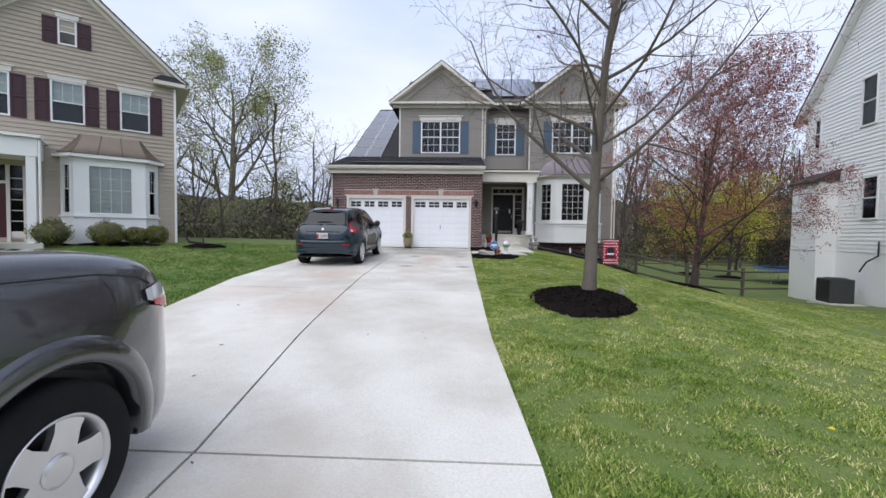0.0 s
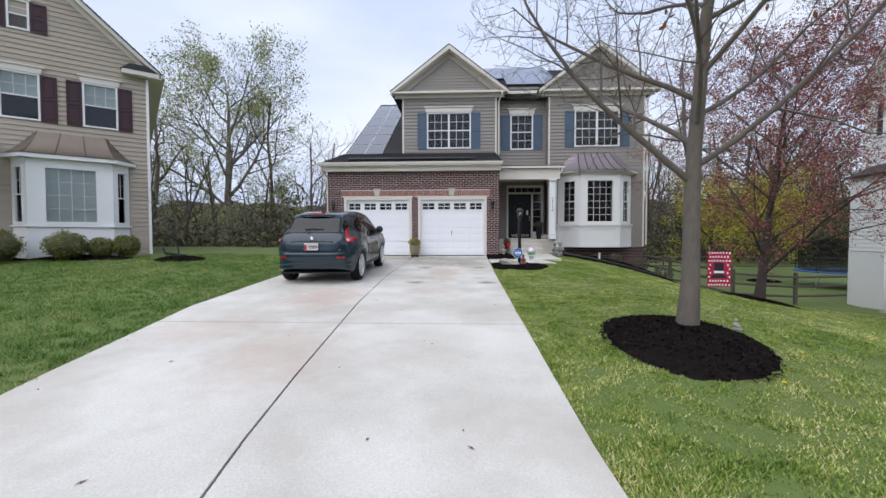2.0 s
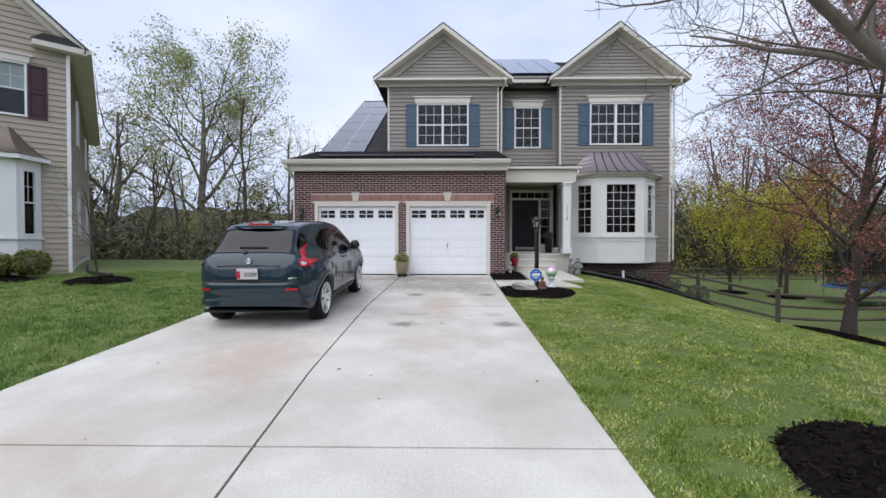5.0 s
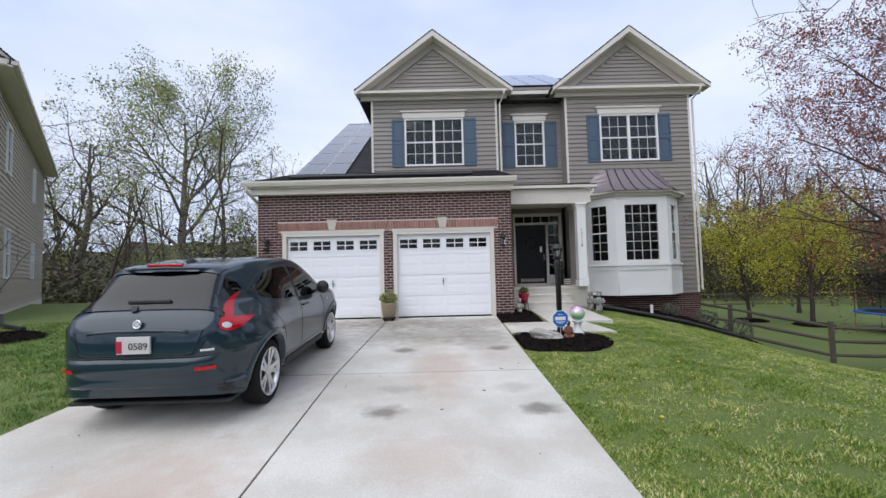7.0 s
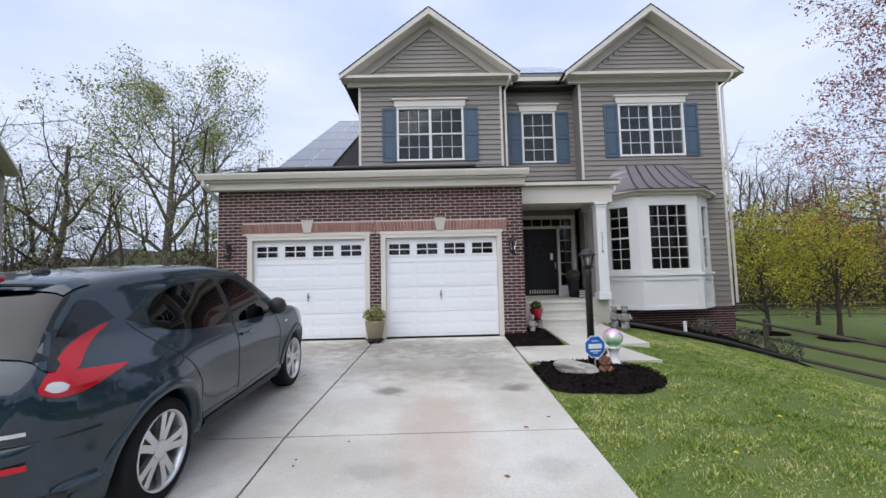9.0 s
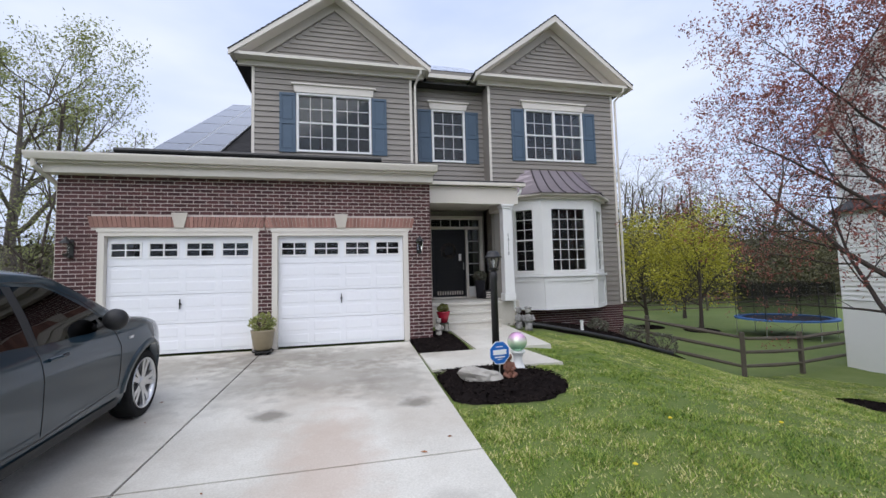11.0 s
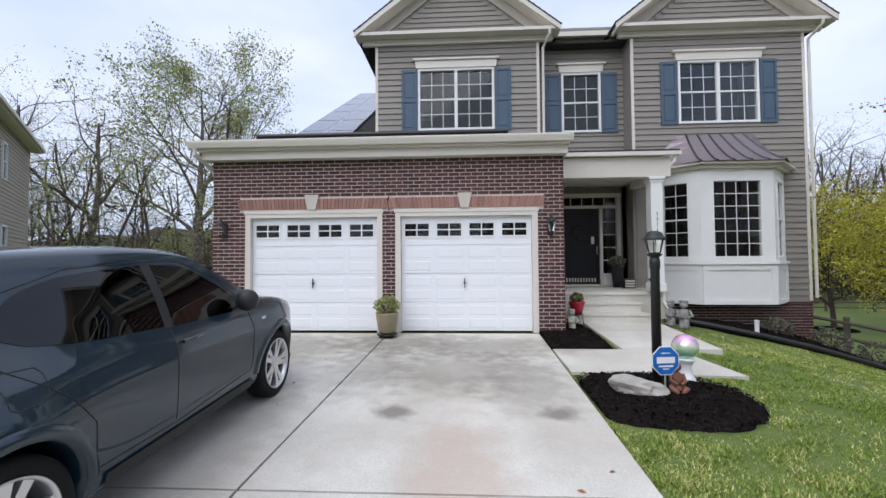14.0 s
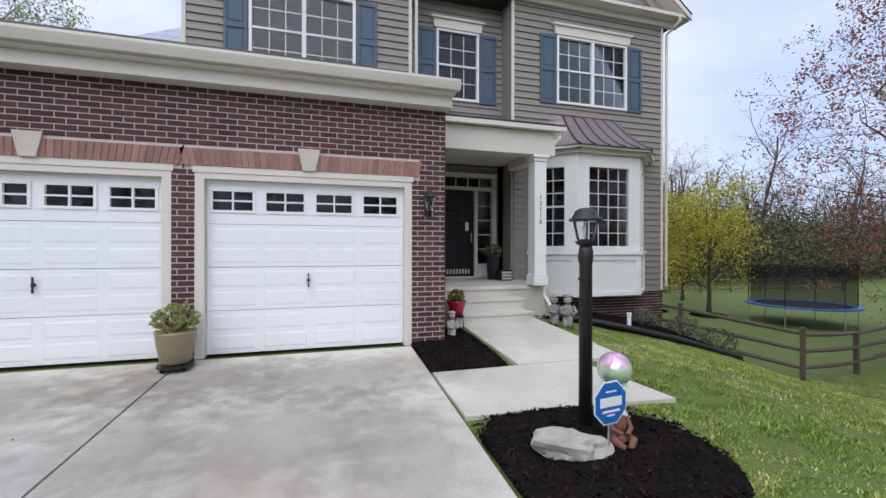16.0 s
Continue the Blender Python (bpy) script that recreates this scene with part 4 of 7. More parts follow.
siding(sid, 0.96, 3.6, lambda z: 0.69, lambda z: 1.36, [], PY, M_SIDING)
dr = bmesh.new()
box(dr, 1.36, 1.44, PY - 0.05, PY + 0.1, 0.96, 3.4)
box(dr, 2.50, 2.58, PY - 0.05, PY + 0.1, 0.96, 3.12)
box(dr, 2.96, 3.06, PY - 0.05, PY + 0.1, 0.96, 3.4)
box(dr, 1.44, 2.96, PY - 0.05, PY + 0.1, 3.04, 3.12)
box(dr, 1.36, 3.06, PY - 0.08, PY + 0.1, 3.34, 3.44)
part("door_frame", dr, M_TRIM, house, "cream door surround with sidelight and transom")
door = part("front_door", B(1.45, 2.49, PY + 0.0, PY + 0.05, 1.0, 3.035), M_DOOR, house, "black front door with a kick plate and wreath")
for zz in ((1.2, 1.75), (1.9, 2.85)):
    part("door_panel", B(1.58, 2.36, PY - 0.012, PY - 0.001, zz[0], zz[1], None, 0.004), M_DOOR, door)
part("threshold", B(1.40, 3.0, PY - 0.12, PY - 0.052, 0.955, 1.0), M_TRIM, house)
kp = bmesh.new()
for i in range(11):
    box(kp, 1.6 + i * 0.075, 1.64 + i * 0.075, PY - 0.016, PY - 0.013, 1.06, 1.17)
part("kick_plate", kp, M_KEYSTONE, door, "pale letters strip worn to bars")
part("door_handle", tube([(2.42, PY - 0.05, 1.80), (2.42, PY - 0.05, 2.02)], 0.012, 8), M_ALLOY, door)
nt = part("notice", B(2.28, 2.36, PY - 0.020, PY - 0.0125, 2.08, 2.28), M_WHITE, door, "small white notice on the door")
wr = bmesh.new()
for i in range(160):
    a = random.uniform(0, 2 * math.pi)
    r = 0.19 + random.gauss(0, 0.035)
    c = Vector((1.97 + r * math.cos(a), PY - 0.04 + random.uniform(-0.03, 0.02), 2.38 + r * math.sin(a)))
    q = Euler((random.uniform(0, 6), random.uniform(0, 6), random.uniform(0, 6))).to_matrix()
    v = [wr.verts.new(c + q @ Vector(p)) for p in ((-0.03, 0, 0), (0, 0.012, 0.004), (0.03, 0, 0), (0, -0.012, 0.004))]
    wr.faces.new(v)
part("wreath", wr, M_TWIG, door, "round twig wreath")
for xa, xb, za, zb, n in ((2.60, 2.94, 1.3, 3.02, 4), (1.46, 2.94, 3.13, 3.33, 1)):
    pn = part("pane", B(xa, xb, PY + 0.02, PY + 0.026, za, zb), M_GLASS, house)
    pn.visible_shadow = False
for i in range(1, 5):
    z = 1.3 + (3.02 - 1.3) * i / 5
    part("glazing_bar", B(2.60, 2.94, PY + 0.0, PY + 0.018, z - 0.009, z + 0.009), M_WHITE, house)
    x = 1.46 + (2.94 - 1.46) * i / 5
    part("glazing_bar", B(x - 0.009, x + 0.009, PY + 0.0, PY + 0.018, 3.13, 3.33), M_WHITE, house)
part("sidelight_panel", B(2.58, 2.96, PY + 0.0, PY + 0.06, 0.97, 1.29), M_WHITE, house)


# ---- neighbour house with burgundy shutters ----
NM = Matrix.Translation((-12.9, 16.5, 0)) @ Matrix.Rotation(radians(40), 4, "Z")
nh = thing("house", "beige-sided neighbouring house with burgundy shutters and a bay", "house", (-12.9, 16.5, 0.2))


def nbox(*q, bevel=0.0):
    return B(*q, NM, bevel)


NW = [(-6.2, -5.29, 5.1, 6.7), (-4.2, -3.2, 5.1, 6.7), (-2.09, -1.09, 5.1, 6.7), (-3.95, -3.40, 8.1, 9.1)]
bm = bmesh.new()
holes_boxes(bm, -12.0, -0.15, -0.6, 7.45, NW[:3] + [(-3.6, -1.2, 1.5, 3.6), (-6.6, -5.0, 0.6, 3.3)], 0.0, 0.15)
box(bm, -0.30, -0.15, 0.15, 15.0, -1.0, 7.45)
box(bm, -12.0, -0.15, 14.85, 15.0, -1.0, 7.45)
box(bm, -12.0, -11.85, 0.15, 14.85, -1.0, 7.45)
box(bm, -11.8, -0.3, 0.15, 14.8, 7.3, 7.4)
prism([(-7.5, 7.45), (0.1, 7.45), (-3.67, 10.8)], 0.001, 0.12, bm=bm)
bmesh.ops.transform(bm, matrix=NM, verts=bm.verts)
nwall = part("wall", bm, M_SIDING_N, nh)
nsid = part("siding", B(-0.4, -0.35, 0.3, 0.31, 1, 1.1, NM), M_SIDING_N, nh, "beige lapped vinyl siding")
siding(nsid, 0.3, 7.45, lambda z: -8.0, lambda z: -0.15, NW + [(-4.0, -0.78, 0.3, 3.95), (-8.0, -4.4, 0.3, 4.2)], 0.0, M_SIDING_N, NM, 0.17)
siding(nsid, 7.45, 10.5, lambda z: -7.3 + (z - 7.45) / 0.886, lambda z: -0.05 - (z - 7.45) / 0.886, NW, 0.0, M_SIDING_N, NM, 0.17)
NSIDE = NM @ Matrix.Translation((-0.15, 0, 0)) @ Matrix.Rotation(radians(90), 4, "Z")
SW = [(2.6, 3.5, 4.9, 6.5), (9.6, 10.3, 5.0, 6.5), (2.8, 3.7, 1.6, 3.2), (9.6, 10.5, 1.6, 3.2)]
siding(nsid, 0.6, 7.4, lambda z: 0.08, lambda z: 14.9, SW, 0.0, M_SIDING_N, NSIDE, 0.17)
part("foundation", B(0.0, 14.98, -0.03, -0.004, -1.6, 0.62, NSIDE), M_KEYSTONE, nh, "pale foundation wall")
for q in NW:
    window(nh, q[0], q[1], q[2], q[3], -0.01, 1, 3 if q[1] - q[0] > 0.7 else 2, (2, 2), NM, True, "half" if q[2] < 8 else False, grid_lower=False)
    for a, b in ((q[0] - 0.44, q[0] - 0.02), (q[1] + 0.02, q[1] + 0.44)):
        shutter(nh, a, b, q[2] - 0.02, q[3] - 0.02, -0.022, M_SHUTTER_N, NM)
for q in SW:
    window(nh, q[0], q[1], q[2], q[3], -0.03, 1, 2, (1, 1), NSIDE, False)
part("corner_board", B(-0.22, -0.13, -0.035, 0.06, 0.4, 7.2, NM), M_WHITE, nh)
tr = bmesh.new()
for s in (-1, 1):
    prism([(-3.67, 10.75), (-3.67 + s * 3.9, 7.30), (-3.67 + s * 3.9, 7.48), (-3.67, 10.95)], -0.32, -0.28, bm=tr)
    prism([(-3.67, 10.55), (-3.67 + s * 3.6, 7.38), (-3.67 + s * 3.9, 7.38), (-3.67, 10.85)], -0.04, -0.026, bm=tr)
    prism([(-3.67, 10.74), (-3.67 + s * 3.88, 7.30), (-3.67 + s * 3.88, 7.33), (-3.67, 10.78)], -0.28, 0.0, bm=tr)
box(tr, -0.95, 0.2, -0.33, 0.0, 7.24, 7.40)
bmesh.ops.transform(tr, matrix=NM, verts=tr.verts)
part("gable_trim", tr, M_TRIM, nh)
eb = bmesh.new()
box(eb, -0.14, 0.30, -0.30, 15.2, 7.22, 7.27)
box(eb, 0.26, 0.40, -0.32, 15.2, 7.28, 7.42)
bmesh.ops.transform(eb, matrix=NM, verts=eb.verts)
part("gutter", eb, M_TRIM, nh, "cream soffit and gutter")
rt = bmesh.new()
prism([(-0.98, 7.40), (0.22, 7.40), (-0.15, 7.62), (-0.7, 7.62)], -0.34, -0.03, NM, rt)
part("return_roof", rt, M_SHINGLE, nh)
for s in (-1, 1):
    a = NM @ Vector((-3.67 + s * 4.0, -0.36, 7.40))
    b = NM @ Vector((-3.67, -0.36, 10.97))
    c = NM @ Vector((-3.67, 15.2, 10.97))
    d = NM @ Vector((-3.67 + s * 4.0, 15.2, 7.40))
    shingled(nh, *((a, d, c, b) if s > 0 else (d, a, b, c)))
# its bay
nbay = part("bay", prism([(-3.98, 0), (-3.55, -0.55), (-1.28, -0.55), (-0.82, 0)], -0.3, 1.42, NM, axis="z"), M_WHITE, nh, "white three-sided bay")
for a, b in (((-3.55, -0.55), (-1.28, -0.55)), ((-3.98, 0), (-3.55, -0.55)), ((-1.28, -0.55), (-0.82, 0))):
    L = math.hypot(b[0] - a[0], b[1] - a[1])
    m = NM @ Matrix.Translation((a[0], a[1], 0)) @ Matrix.Rotation(math.atan2(b[1] - a[1], b[0] - a[0]), 4, "Z")
    x0, x1 = (0.42, L - 0.42) if L > 1.5 else (0.14, L - 0.14)
    fr = bmesh.new()
    holes_boxes(fr, 0, L, 1.50, 3.75, [(x0, x1, 1.55, 3.5)], 0.0, 0.08)
    box(fr, -0.04, L + 0.04, -0.06, 0.02, 1.43, 1.498)
    bmesh.ops.transform(fr, matrix=m, verts=fr.verts)
    part("bay_wall", fr, M_WHITE, nbay)
    window(nh, x0, x1, 1.55, 3.5, 0.02, 1, 4 if L > 1.5 else 2, (4,) if L > 1.5 else (2, 2), m, False, "full" if L > 1.5 else False, grid_lower=L > 1.5)
    cr = bmesh.new()
    box(cr, -0.12, L + 0.12, -0.20, 0.05, 3.752, 3.88)
    bmesh.ops.transform(cr, matrix=m, verts=cr.verts)
    part("cornice", cr, M_WHITE, nbay)
rim, ridge = [(-4.25, 0), (-3.65, -0.78), (-1.18, -0.78), (-0.55, 0)], [(-3.4, 0), (-3.3, -0.06), (-1.5, -0.06), (-1.4, 0)]
rf = bmesh.new()
rings = []
for k in range(7):
    t = k / 6
    rings.append([rf.verts.new(NM @ Vector((a[0] + (b[0] - a[0]) * t, a[1] + (b[1] - a[1]) * t, 3.89 + 0.85 * t ** 1.5))) for a, b in zip(rim, ridge)])
for a, b in zip(rings, rings[1:]):
    for i in range(3):
        rf.faces.new((a[i], a[i + 1], b[i + 1], b[i]))
rf.faces.new(rings[-1][::-1])
part("bay_roof", rf, M_COPPER_N, nbay, "bronze standing-seam bay roof")
for f in (0.0, 0.33, 0.67, 1.0):
    pts = []
    for k in range(7):
        t = k / 6
        a = Vector((rim[1][0] + (rim[2][0] - rim[1][0]) * f, rim[1][1], 0))
        b = Vector((ridge[1][0] + (ridge[2][0] - ridge[1][0]) * f, ridge[1][1], 0))
        p = a.lerp(b, t)
        pts.append(NM @ Vector((p.x, p.y, 3.905 + 0.85 * t ** 1.5)))
    part("seam", tube(pts, 0.016, 5), M_COPPER_N, nbay)
# its porch
pb = bmesh.new()
box(pb, -8.0, -4.42, -1.5, -1.25, 3.5, 4.15)
box(pb, -8.1, -4.32, -1.62, 0.0, 4.152, 4.25)
box(pb, -8.0, -4.42, -1.25, 0.0, 3.50, 3.54)
box(pb, -4.65, -4.42, -1.25, 0.0, 3.54, 4.15)
bmesh.ops.transform(pb, matrix=NM, verts=pb.verts)
part("porch_beam", pb, M_WHITE, nh)
part("porch_column", nbox(-4.72, -4.47, -1.48, -1.23, 0.4, 3.498), M_WHITE, nh)
part("downspout", tube([NM @ Vector((-4.36, -1.5, 4.1)), NM @ Vector((-4.36, -1.5, 0.3))], 0.04, 8), M_WHITE, nh)
part("porch_floor", nbox(-8.0, -4.3, -1.6, 0.0, -0.3, 0.42), M_CONCRETE, nh)
dw = part("front_door", nbox(-6.5, -5.45, 0.05, 0.1, 0.45, 2.6), M_DOOR_N, nh, "oxblood front door")
fr = bmesh.new()
for q in ((-6.65, -6.5, 0.42, 3.3), (-5.45, -5.35, 0.42, 3.3), (-5.0, -4.88, 0.42, 3.3)):
    box(fr, q[0], q[1], -0.04, 0.12, q[2], q[3])
box(fr, -6.5, -5.45, -0.03, 0.1, 2.6, 2.7)
for i in range(6):
    box(fr, -5.35, -5.0, 0.0, 0.05, 0.8 + i * 0.4, 0.83 + i * 0.4)
box(fr, -5.35, -5.0, 0.0, 0.05, 0.42, 0.8)
bmesh.ops.transform(fr, matrix=NM, verts=fr.verts)
part("door_frame", fr, M_TRIM, nh)
part("pane", nbox(-6.5, -5.0, 0.06, 0.065, 0.8, 3.3), M_GLASS, nh)
part("room_wall", nbox(-6.9, -4.7, 1.2, 1.25, 0.3, 3.5), M_ROOM_SHADE, nh)

# ---- white neighbouring house ----
RM = Matrix.Translation((16.4, 18.71, 0)) @ Matrix.Rotation(radians(-101), 4, "Z") @ Matrix.Translation((-0.5, 0, 0))
rh = thing("house", "white-sided neighbouring house with whitewashed brick base", "house", (15.66, 18.85, -1.9))
RW = [(3.75, 4.6, 1.75, 3.45), (3.5, 4.35, 5.45, 7.4), (0.65, 1.15, 5.1, 6.5), (7.4, 8.3, 1.75, 3.45)]
bm = bmesh.new()
holes_boxes(bm, 0.0, 11.0, 0.45, 6.9, RW, 0.0, 0.15)
prism([(0.0, 6.9), (11.0, 6.9), (5.5, 12.6)], 0.001, 0.13, bm=bm)
box(bm, 0.0, 0.15, 0.15, 9.0, -2.2, 6.9)
box(bm, 10.85, 11.0, 0.15, 9.0, -2.2, 6.9)
box(bm, 0.0, 11.0, 9.0, 9.15, -2.2, 6.9)
box(bm, 0.15, 10.85, 0.15, 9.0, 6.8, 6.9)
bmesh.ops.transform(bm, matrix=RM, verts=bm.verts)
part("wall", bm, M_SIDING_W, rh)
rsid = part("siding", B(0.3, 0.31, 0.3, 0.31, 1, 1.1, RM), M_SIDING_W, rh, "white lapped vinyl siding")
siding(rsid, 0.45, 6.9, lambda z: 0.06, lambda z: 11.0, RW, 0.0, M_SIDING_W, RM, 0.16)
siding(rsid, 6.9, 12.4, lambda z: (z - 6.9) * 0.965, lambda z: 11.0 - (z - 6.9) * 0.965, RW, 0.0, M_SIDING_W, RM, 0.16)
rfnd = part("brick_base", B(0.0, 11.0, -0.012, 0.15, -2.3, 0.445, RM), M_SIDING_W, rh, "whitewashed brick base")
for q in RW:
    window(rh, q[0], q[1], q[2], q[3], -0.03, 1, 1, (1, 1), RM, False, "half")
bmp = bmesh.new()
box(bmp, 0.52, 2.4, -0.75, -0.014, -2.3, 0.44)
box(bmp, 0.52, 2.4, -0.74, -0.026, 0.45, 3.45)
bmesh.ops.transform(bmp, matrix=RM, verts=bmp.verts)
part("bump_out", bmp, M_SIDING_W, rh, "small boxed projection with a shed roof")
RB = RM @ Matrix.Translation((0.5, -0.74, 0))
siding(rsid, 0.46, 3.4, lambda z: 0.08, lambda z: 1.84, [], 0.0, M_SIDING_W, RB, 0.16)
rr = bmesh.new()
prism([(-0.95, 3.45), (-0.95, 3.52), (-0.03, 3.98), (-0.03, 3.45)], 0.5, 2.5, bm=rr)
bmesh.ops.transform(rr, matrix=RM @ Matrix(((0, 1, 0, 0), (1, 0, 0, 0), (0, 0, 1, 0), (0, 0, 0, 1))), verts=rr.verts)
part("shed_roof", rr, M_SHINGLE, rh)
tr = bmesh.new()
for s in (-1, 1):
    prism([(5.5, 12.5), (5.5 + s * 5.85, 6.45), (5.5 + s * 5.85, 6.68), (5.5, 12.75)], -0.34, -0.30, bm=tr)
    prism([(5.5, 12.5), (5.5 + s * 5.85, 6.45), (5.5 + s * 5.85, 6.49), (5.5, 12.54)], -0.30, 0.0, bm=tr)
bmesh.ops.transform(tr, matrix=RM, verts=tr.verts)
part("gable_trim", tr, M_WHITE, rh)
for s in (-1, 1):
    a = RM @ Vector((5.5 + s * 5.95, -0.38, 6.62))
    b = RM @ Vector((5.5, -0.38, 12.78))
    c = RM @ Vector((5.5, 9.4, 12.78))
    d = RM @ Vector((5.5 + s * 5.95, 9.4, 6.62))
    shingled(rh, *((a, d, c, b) if s > 0 else (d, a, b, c)))
part("corner_board", B(0.0, 0.09, -0.05, 0.05, 0.46, 6.5, RM), M_WHITE, rh)
part("conduit", tube([RM @ Vector((4.8, -0.08, 0.9)), RM @ Vector((4.8, -0.08, 0.35)), RM @ Vector((4.5, -0.25, 0.1)), RM @ Vector((4.4, -0.4, -0.3))], 0.03, 6), M_BLACKMETAL, rh)

# air-conditioning unit on its pad
AM = RM @ Matrix.Translation((4.05, -0.95, float(ground_h(14.0, 15.2)) + 0.06))
ac = thing("air_conditioner", "dark grey louvred air-conditioning unit on a concrete pad", "air conditioner", AM.translation)
part("pad", B(-0.6, 0.9, -0.6, 0.6, -0.16, 0.0, AM), M_CONCRETE, ac)
part("cabinet", B(-0.42, 0.42, -0.42, 0.42, 0.002, 0.95, AM, 0.03), M_ACGREY, ac)
for i in range(11):
    part("louvre", B(-0.40, 0.40, -0.435, -0.421, 0.10 + i * 0.075, 0.135 + i * 0.075, AM), M_BLACKMETAL, ac)
part("grille", lathe([(0.36, 0), (0.36, 0.03), (0.1, 0.05)], 20, AM @ Matrix.Translation((0, 0, 0.951))), M_BLACKMETAL, ac)


# ---- trees ----
def branches(seed, height, r0, kids, first=0.3, ratio=0.62, angle=48, up=0.25, gnarl=0.16, sides=(9, 6, 4, 3, 3), lean=(0, 0), trunk_share=1.0, taper=0.35, thin=0.55):
    """Branch tubes of one tree about the origin, and the twig ends. kids: branches borne at each level."""
    rnd = random.Random(seed)
    V, F, tips = [], [], []

    def sweep(pts, rad, n):
        base = len(V)
        for i, p in enumerate(pts):
            d = (pts[min(i + 1, len(pts) - 1)] - pts[max(i - 1, 0)]).normalized()
            q = d.to_track_quat("Z", "Y").to_matrix()
            for k in range(n):
                a = 2 * math.pi * k / n
                V.append(p + q @ Vector((rad[i] * math.cos(a), rad[i] * math.sin(a), 0)))
        for i in range(len(pts) - 1):
            for k in range(n):
                F.append((base + i * n + k, base + i * n + (k + 1) % n, base + (i + 1) * n + (k + 1) % n, base + (i + 1) * n + k))

    def grow(p, d, length, r, level):
        nseg = (9, 7, 5, 4, 3)[level]
        pts, rad = [p.copy()], [r * (1.35 if level == 0 else 1.0)]
        for i in range(nseg):
            t = (i + 1) / nseg
            w = gnarl * (0.35 if level == 0 else 1.0)
            d = (d + Vector((rnd.gauss(0, w), rnd.gauss(0, w), rnd.gauss(0, w) + up * (0.10 if level else 0.25) * 3 / nseg))).normalized()
            p = p + d * (length / nseg)
            pts.append(p.copy())
            rad.append(max(r * (1 - t * (1 - taper)), 0.0022))
        sweep(pts, rad, sides[level])
        if level >= len(kids):
            tips.append((pts[-1], d))
            tips.append((pts[len(pts) // 2], d))
            return
        n = kids[level]
        lo = first if level == 0 else 0.22
        phase = rnd.uniform(0, 6.28)
        for j in range(n):
            t = lo + (1 - lo) * (j + rnd.uniform(0.1, 0.9)) / n
            i = min(int(t * nseg), nseg - 1)
            q = pts[i].lerp(pts[i + 1], t * nseg - i)
            dd = (pts[i + 1] - pts[i]).normalized()
            a = phase + j * 2.4 + rnd.uniform(-0.4, 0.4)
            side = dd.orthogonal().normalized()
            side.rotate(Matrix.Rotation(a, 3, dd))
            th = radians(angle * rnd.uniform(0.75, 1.2))
            nd = dd * math.cos(th) + side * math.sin(th)
            ll = length * ratio * rnd.uniform(0.75, 1.15) * (1.1 - 0.45 * t if level == 0 else 1 - 0.35 * t)
            grow(q, nd, ll, max(rad[i] * thin * rnd.uniform(0.8, 1.1), 0.003), level + 1)
        tips.append((pts[-1], d))

    grow(Vector((0, 0, -0.15)), Vector((lean[0], lean[1], 1)).normalized(), height * trunk_share, r0, 0)
    return np.array([tuple(v) for v in V]), np.array(F), tips


def leaves(seed, tips, per, size, spread, squash=1.0):
    """Small bent leaves (two triangles each) gathered round the twig ends."""
    g = np.random.default_rng(seed)
    P = np.repeat(np.array([tuple(t[0]) for t in tips]), per, axis=0)
    n = len(P)
    P = P + g.normal(0, spread, (n, 3)) * np.array([1, 1, squash])
    a = g.normal(0, 1, (n, 3))
    a /= np.linalg.norm(a, axis=1, keepdims=True)
    b = np.cross(a, g.normal(0, 1, (n, 3)))
    b /= np.linalg.norm(b, axis=1, keepdims=True)
    s = size * g.uniform(0.6, 1.4, (n, 1))
    V = np.stack([P - a * s, P + b * s * 0.45, P + a * s, P - b * s * 0.45], 1).reshape(-1, 3)
    return V, np.arange(4 * n).reshape(-1, 4)


def tree(label, base, tube_data, bark, leaf=None, rz=0.0, group="", category="tree"):
    e = thing("tree", label, category, base, group, rz)
    V_, F_, tips = tube_data
    me = raw_mesh("trunk", V_, F_, 4, bark)
    me.shade_smooth()
    part("trunk", me, bark, e, local=True)
    if leaf:
        lv, lf = leaf[0]
        part("crown", raw_mesh("crown", lv, lf, 4, leaf[1]), leaf[1], e, local=True)
    return e


def at(x, y, dz=0.0):
    return (x, y, float(ground_h(x, y)) + dz)


maple = branches(11, 7.4, 0.118, (26, 10, 7, 4), first=0.23, ratio=0.50, angle=56, up=0.85, gnarl=0.10, thin=0.46, taper=0.22)
tree("bare grey street maple with a few dry leaves", at(2.09, 5.99), maple, M_BARK, (leaves(5, [t for t in maple[2] if t[0].x ** 2 + t[0].y ** 2 < 1.7][::25], 2, 0.04, 0.05), M_LEAF_D), rz=210)
crab = branches(23, 6.0, 0.13, (17, 9, 6, 4), first=0.13, ratio=0.63, angle=50, up=0.75, gnarl=0.11, thin=0.50, taper=0.22)
tree("ornamental tree coming into dusky pink bud, in a mulch ring", at(7.77, 12.8), crab, M_BARK_D, (leaves(6, crab[2], 9, 0.026, 0.06), M_LEAF_P), rz=40)
yel = branches(31, 5.6, 0.12, (14, 8, 6), first=0.18, ratio=0.56, angle=50, up=0.5, gnarl=0.14, taper=0.25)
yl = leaves(7, yel[2], 5, 0.068, 0.17)
for k, (x, y, r) in enumerate(((18.4, 27.5, 0), (16.8, 29.8, 130), (22.5, 33.0, 250))):
    tree("small tree in bright yellow-green spring leaf", at(x, y), yel, M_BARK_D, (yl, M_LEAF_Y), rz=r, group="yellow-green trees in the back yard")
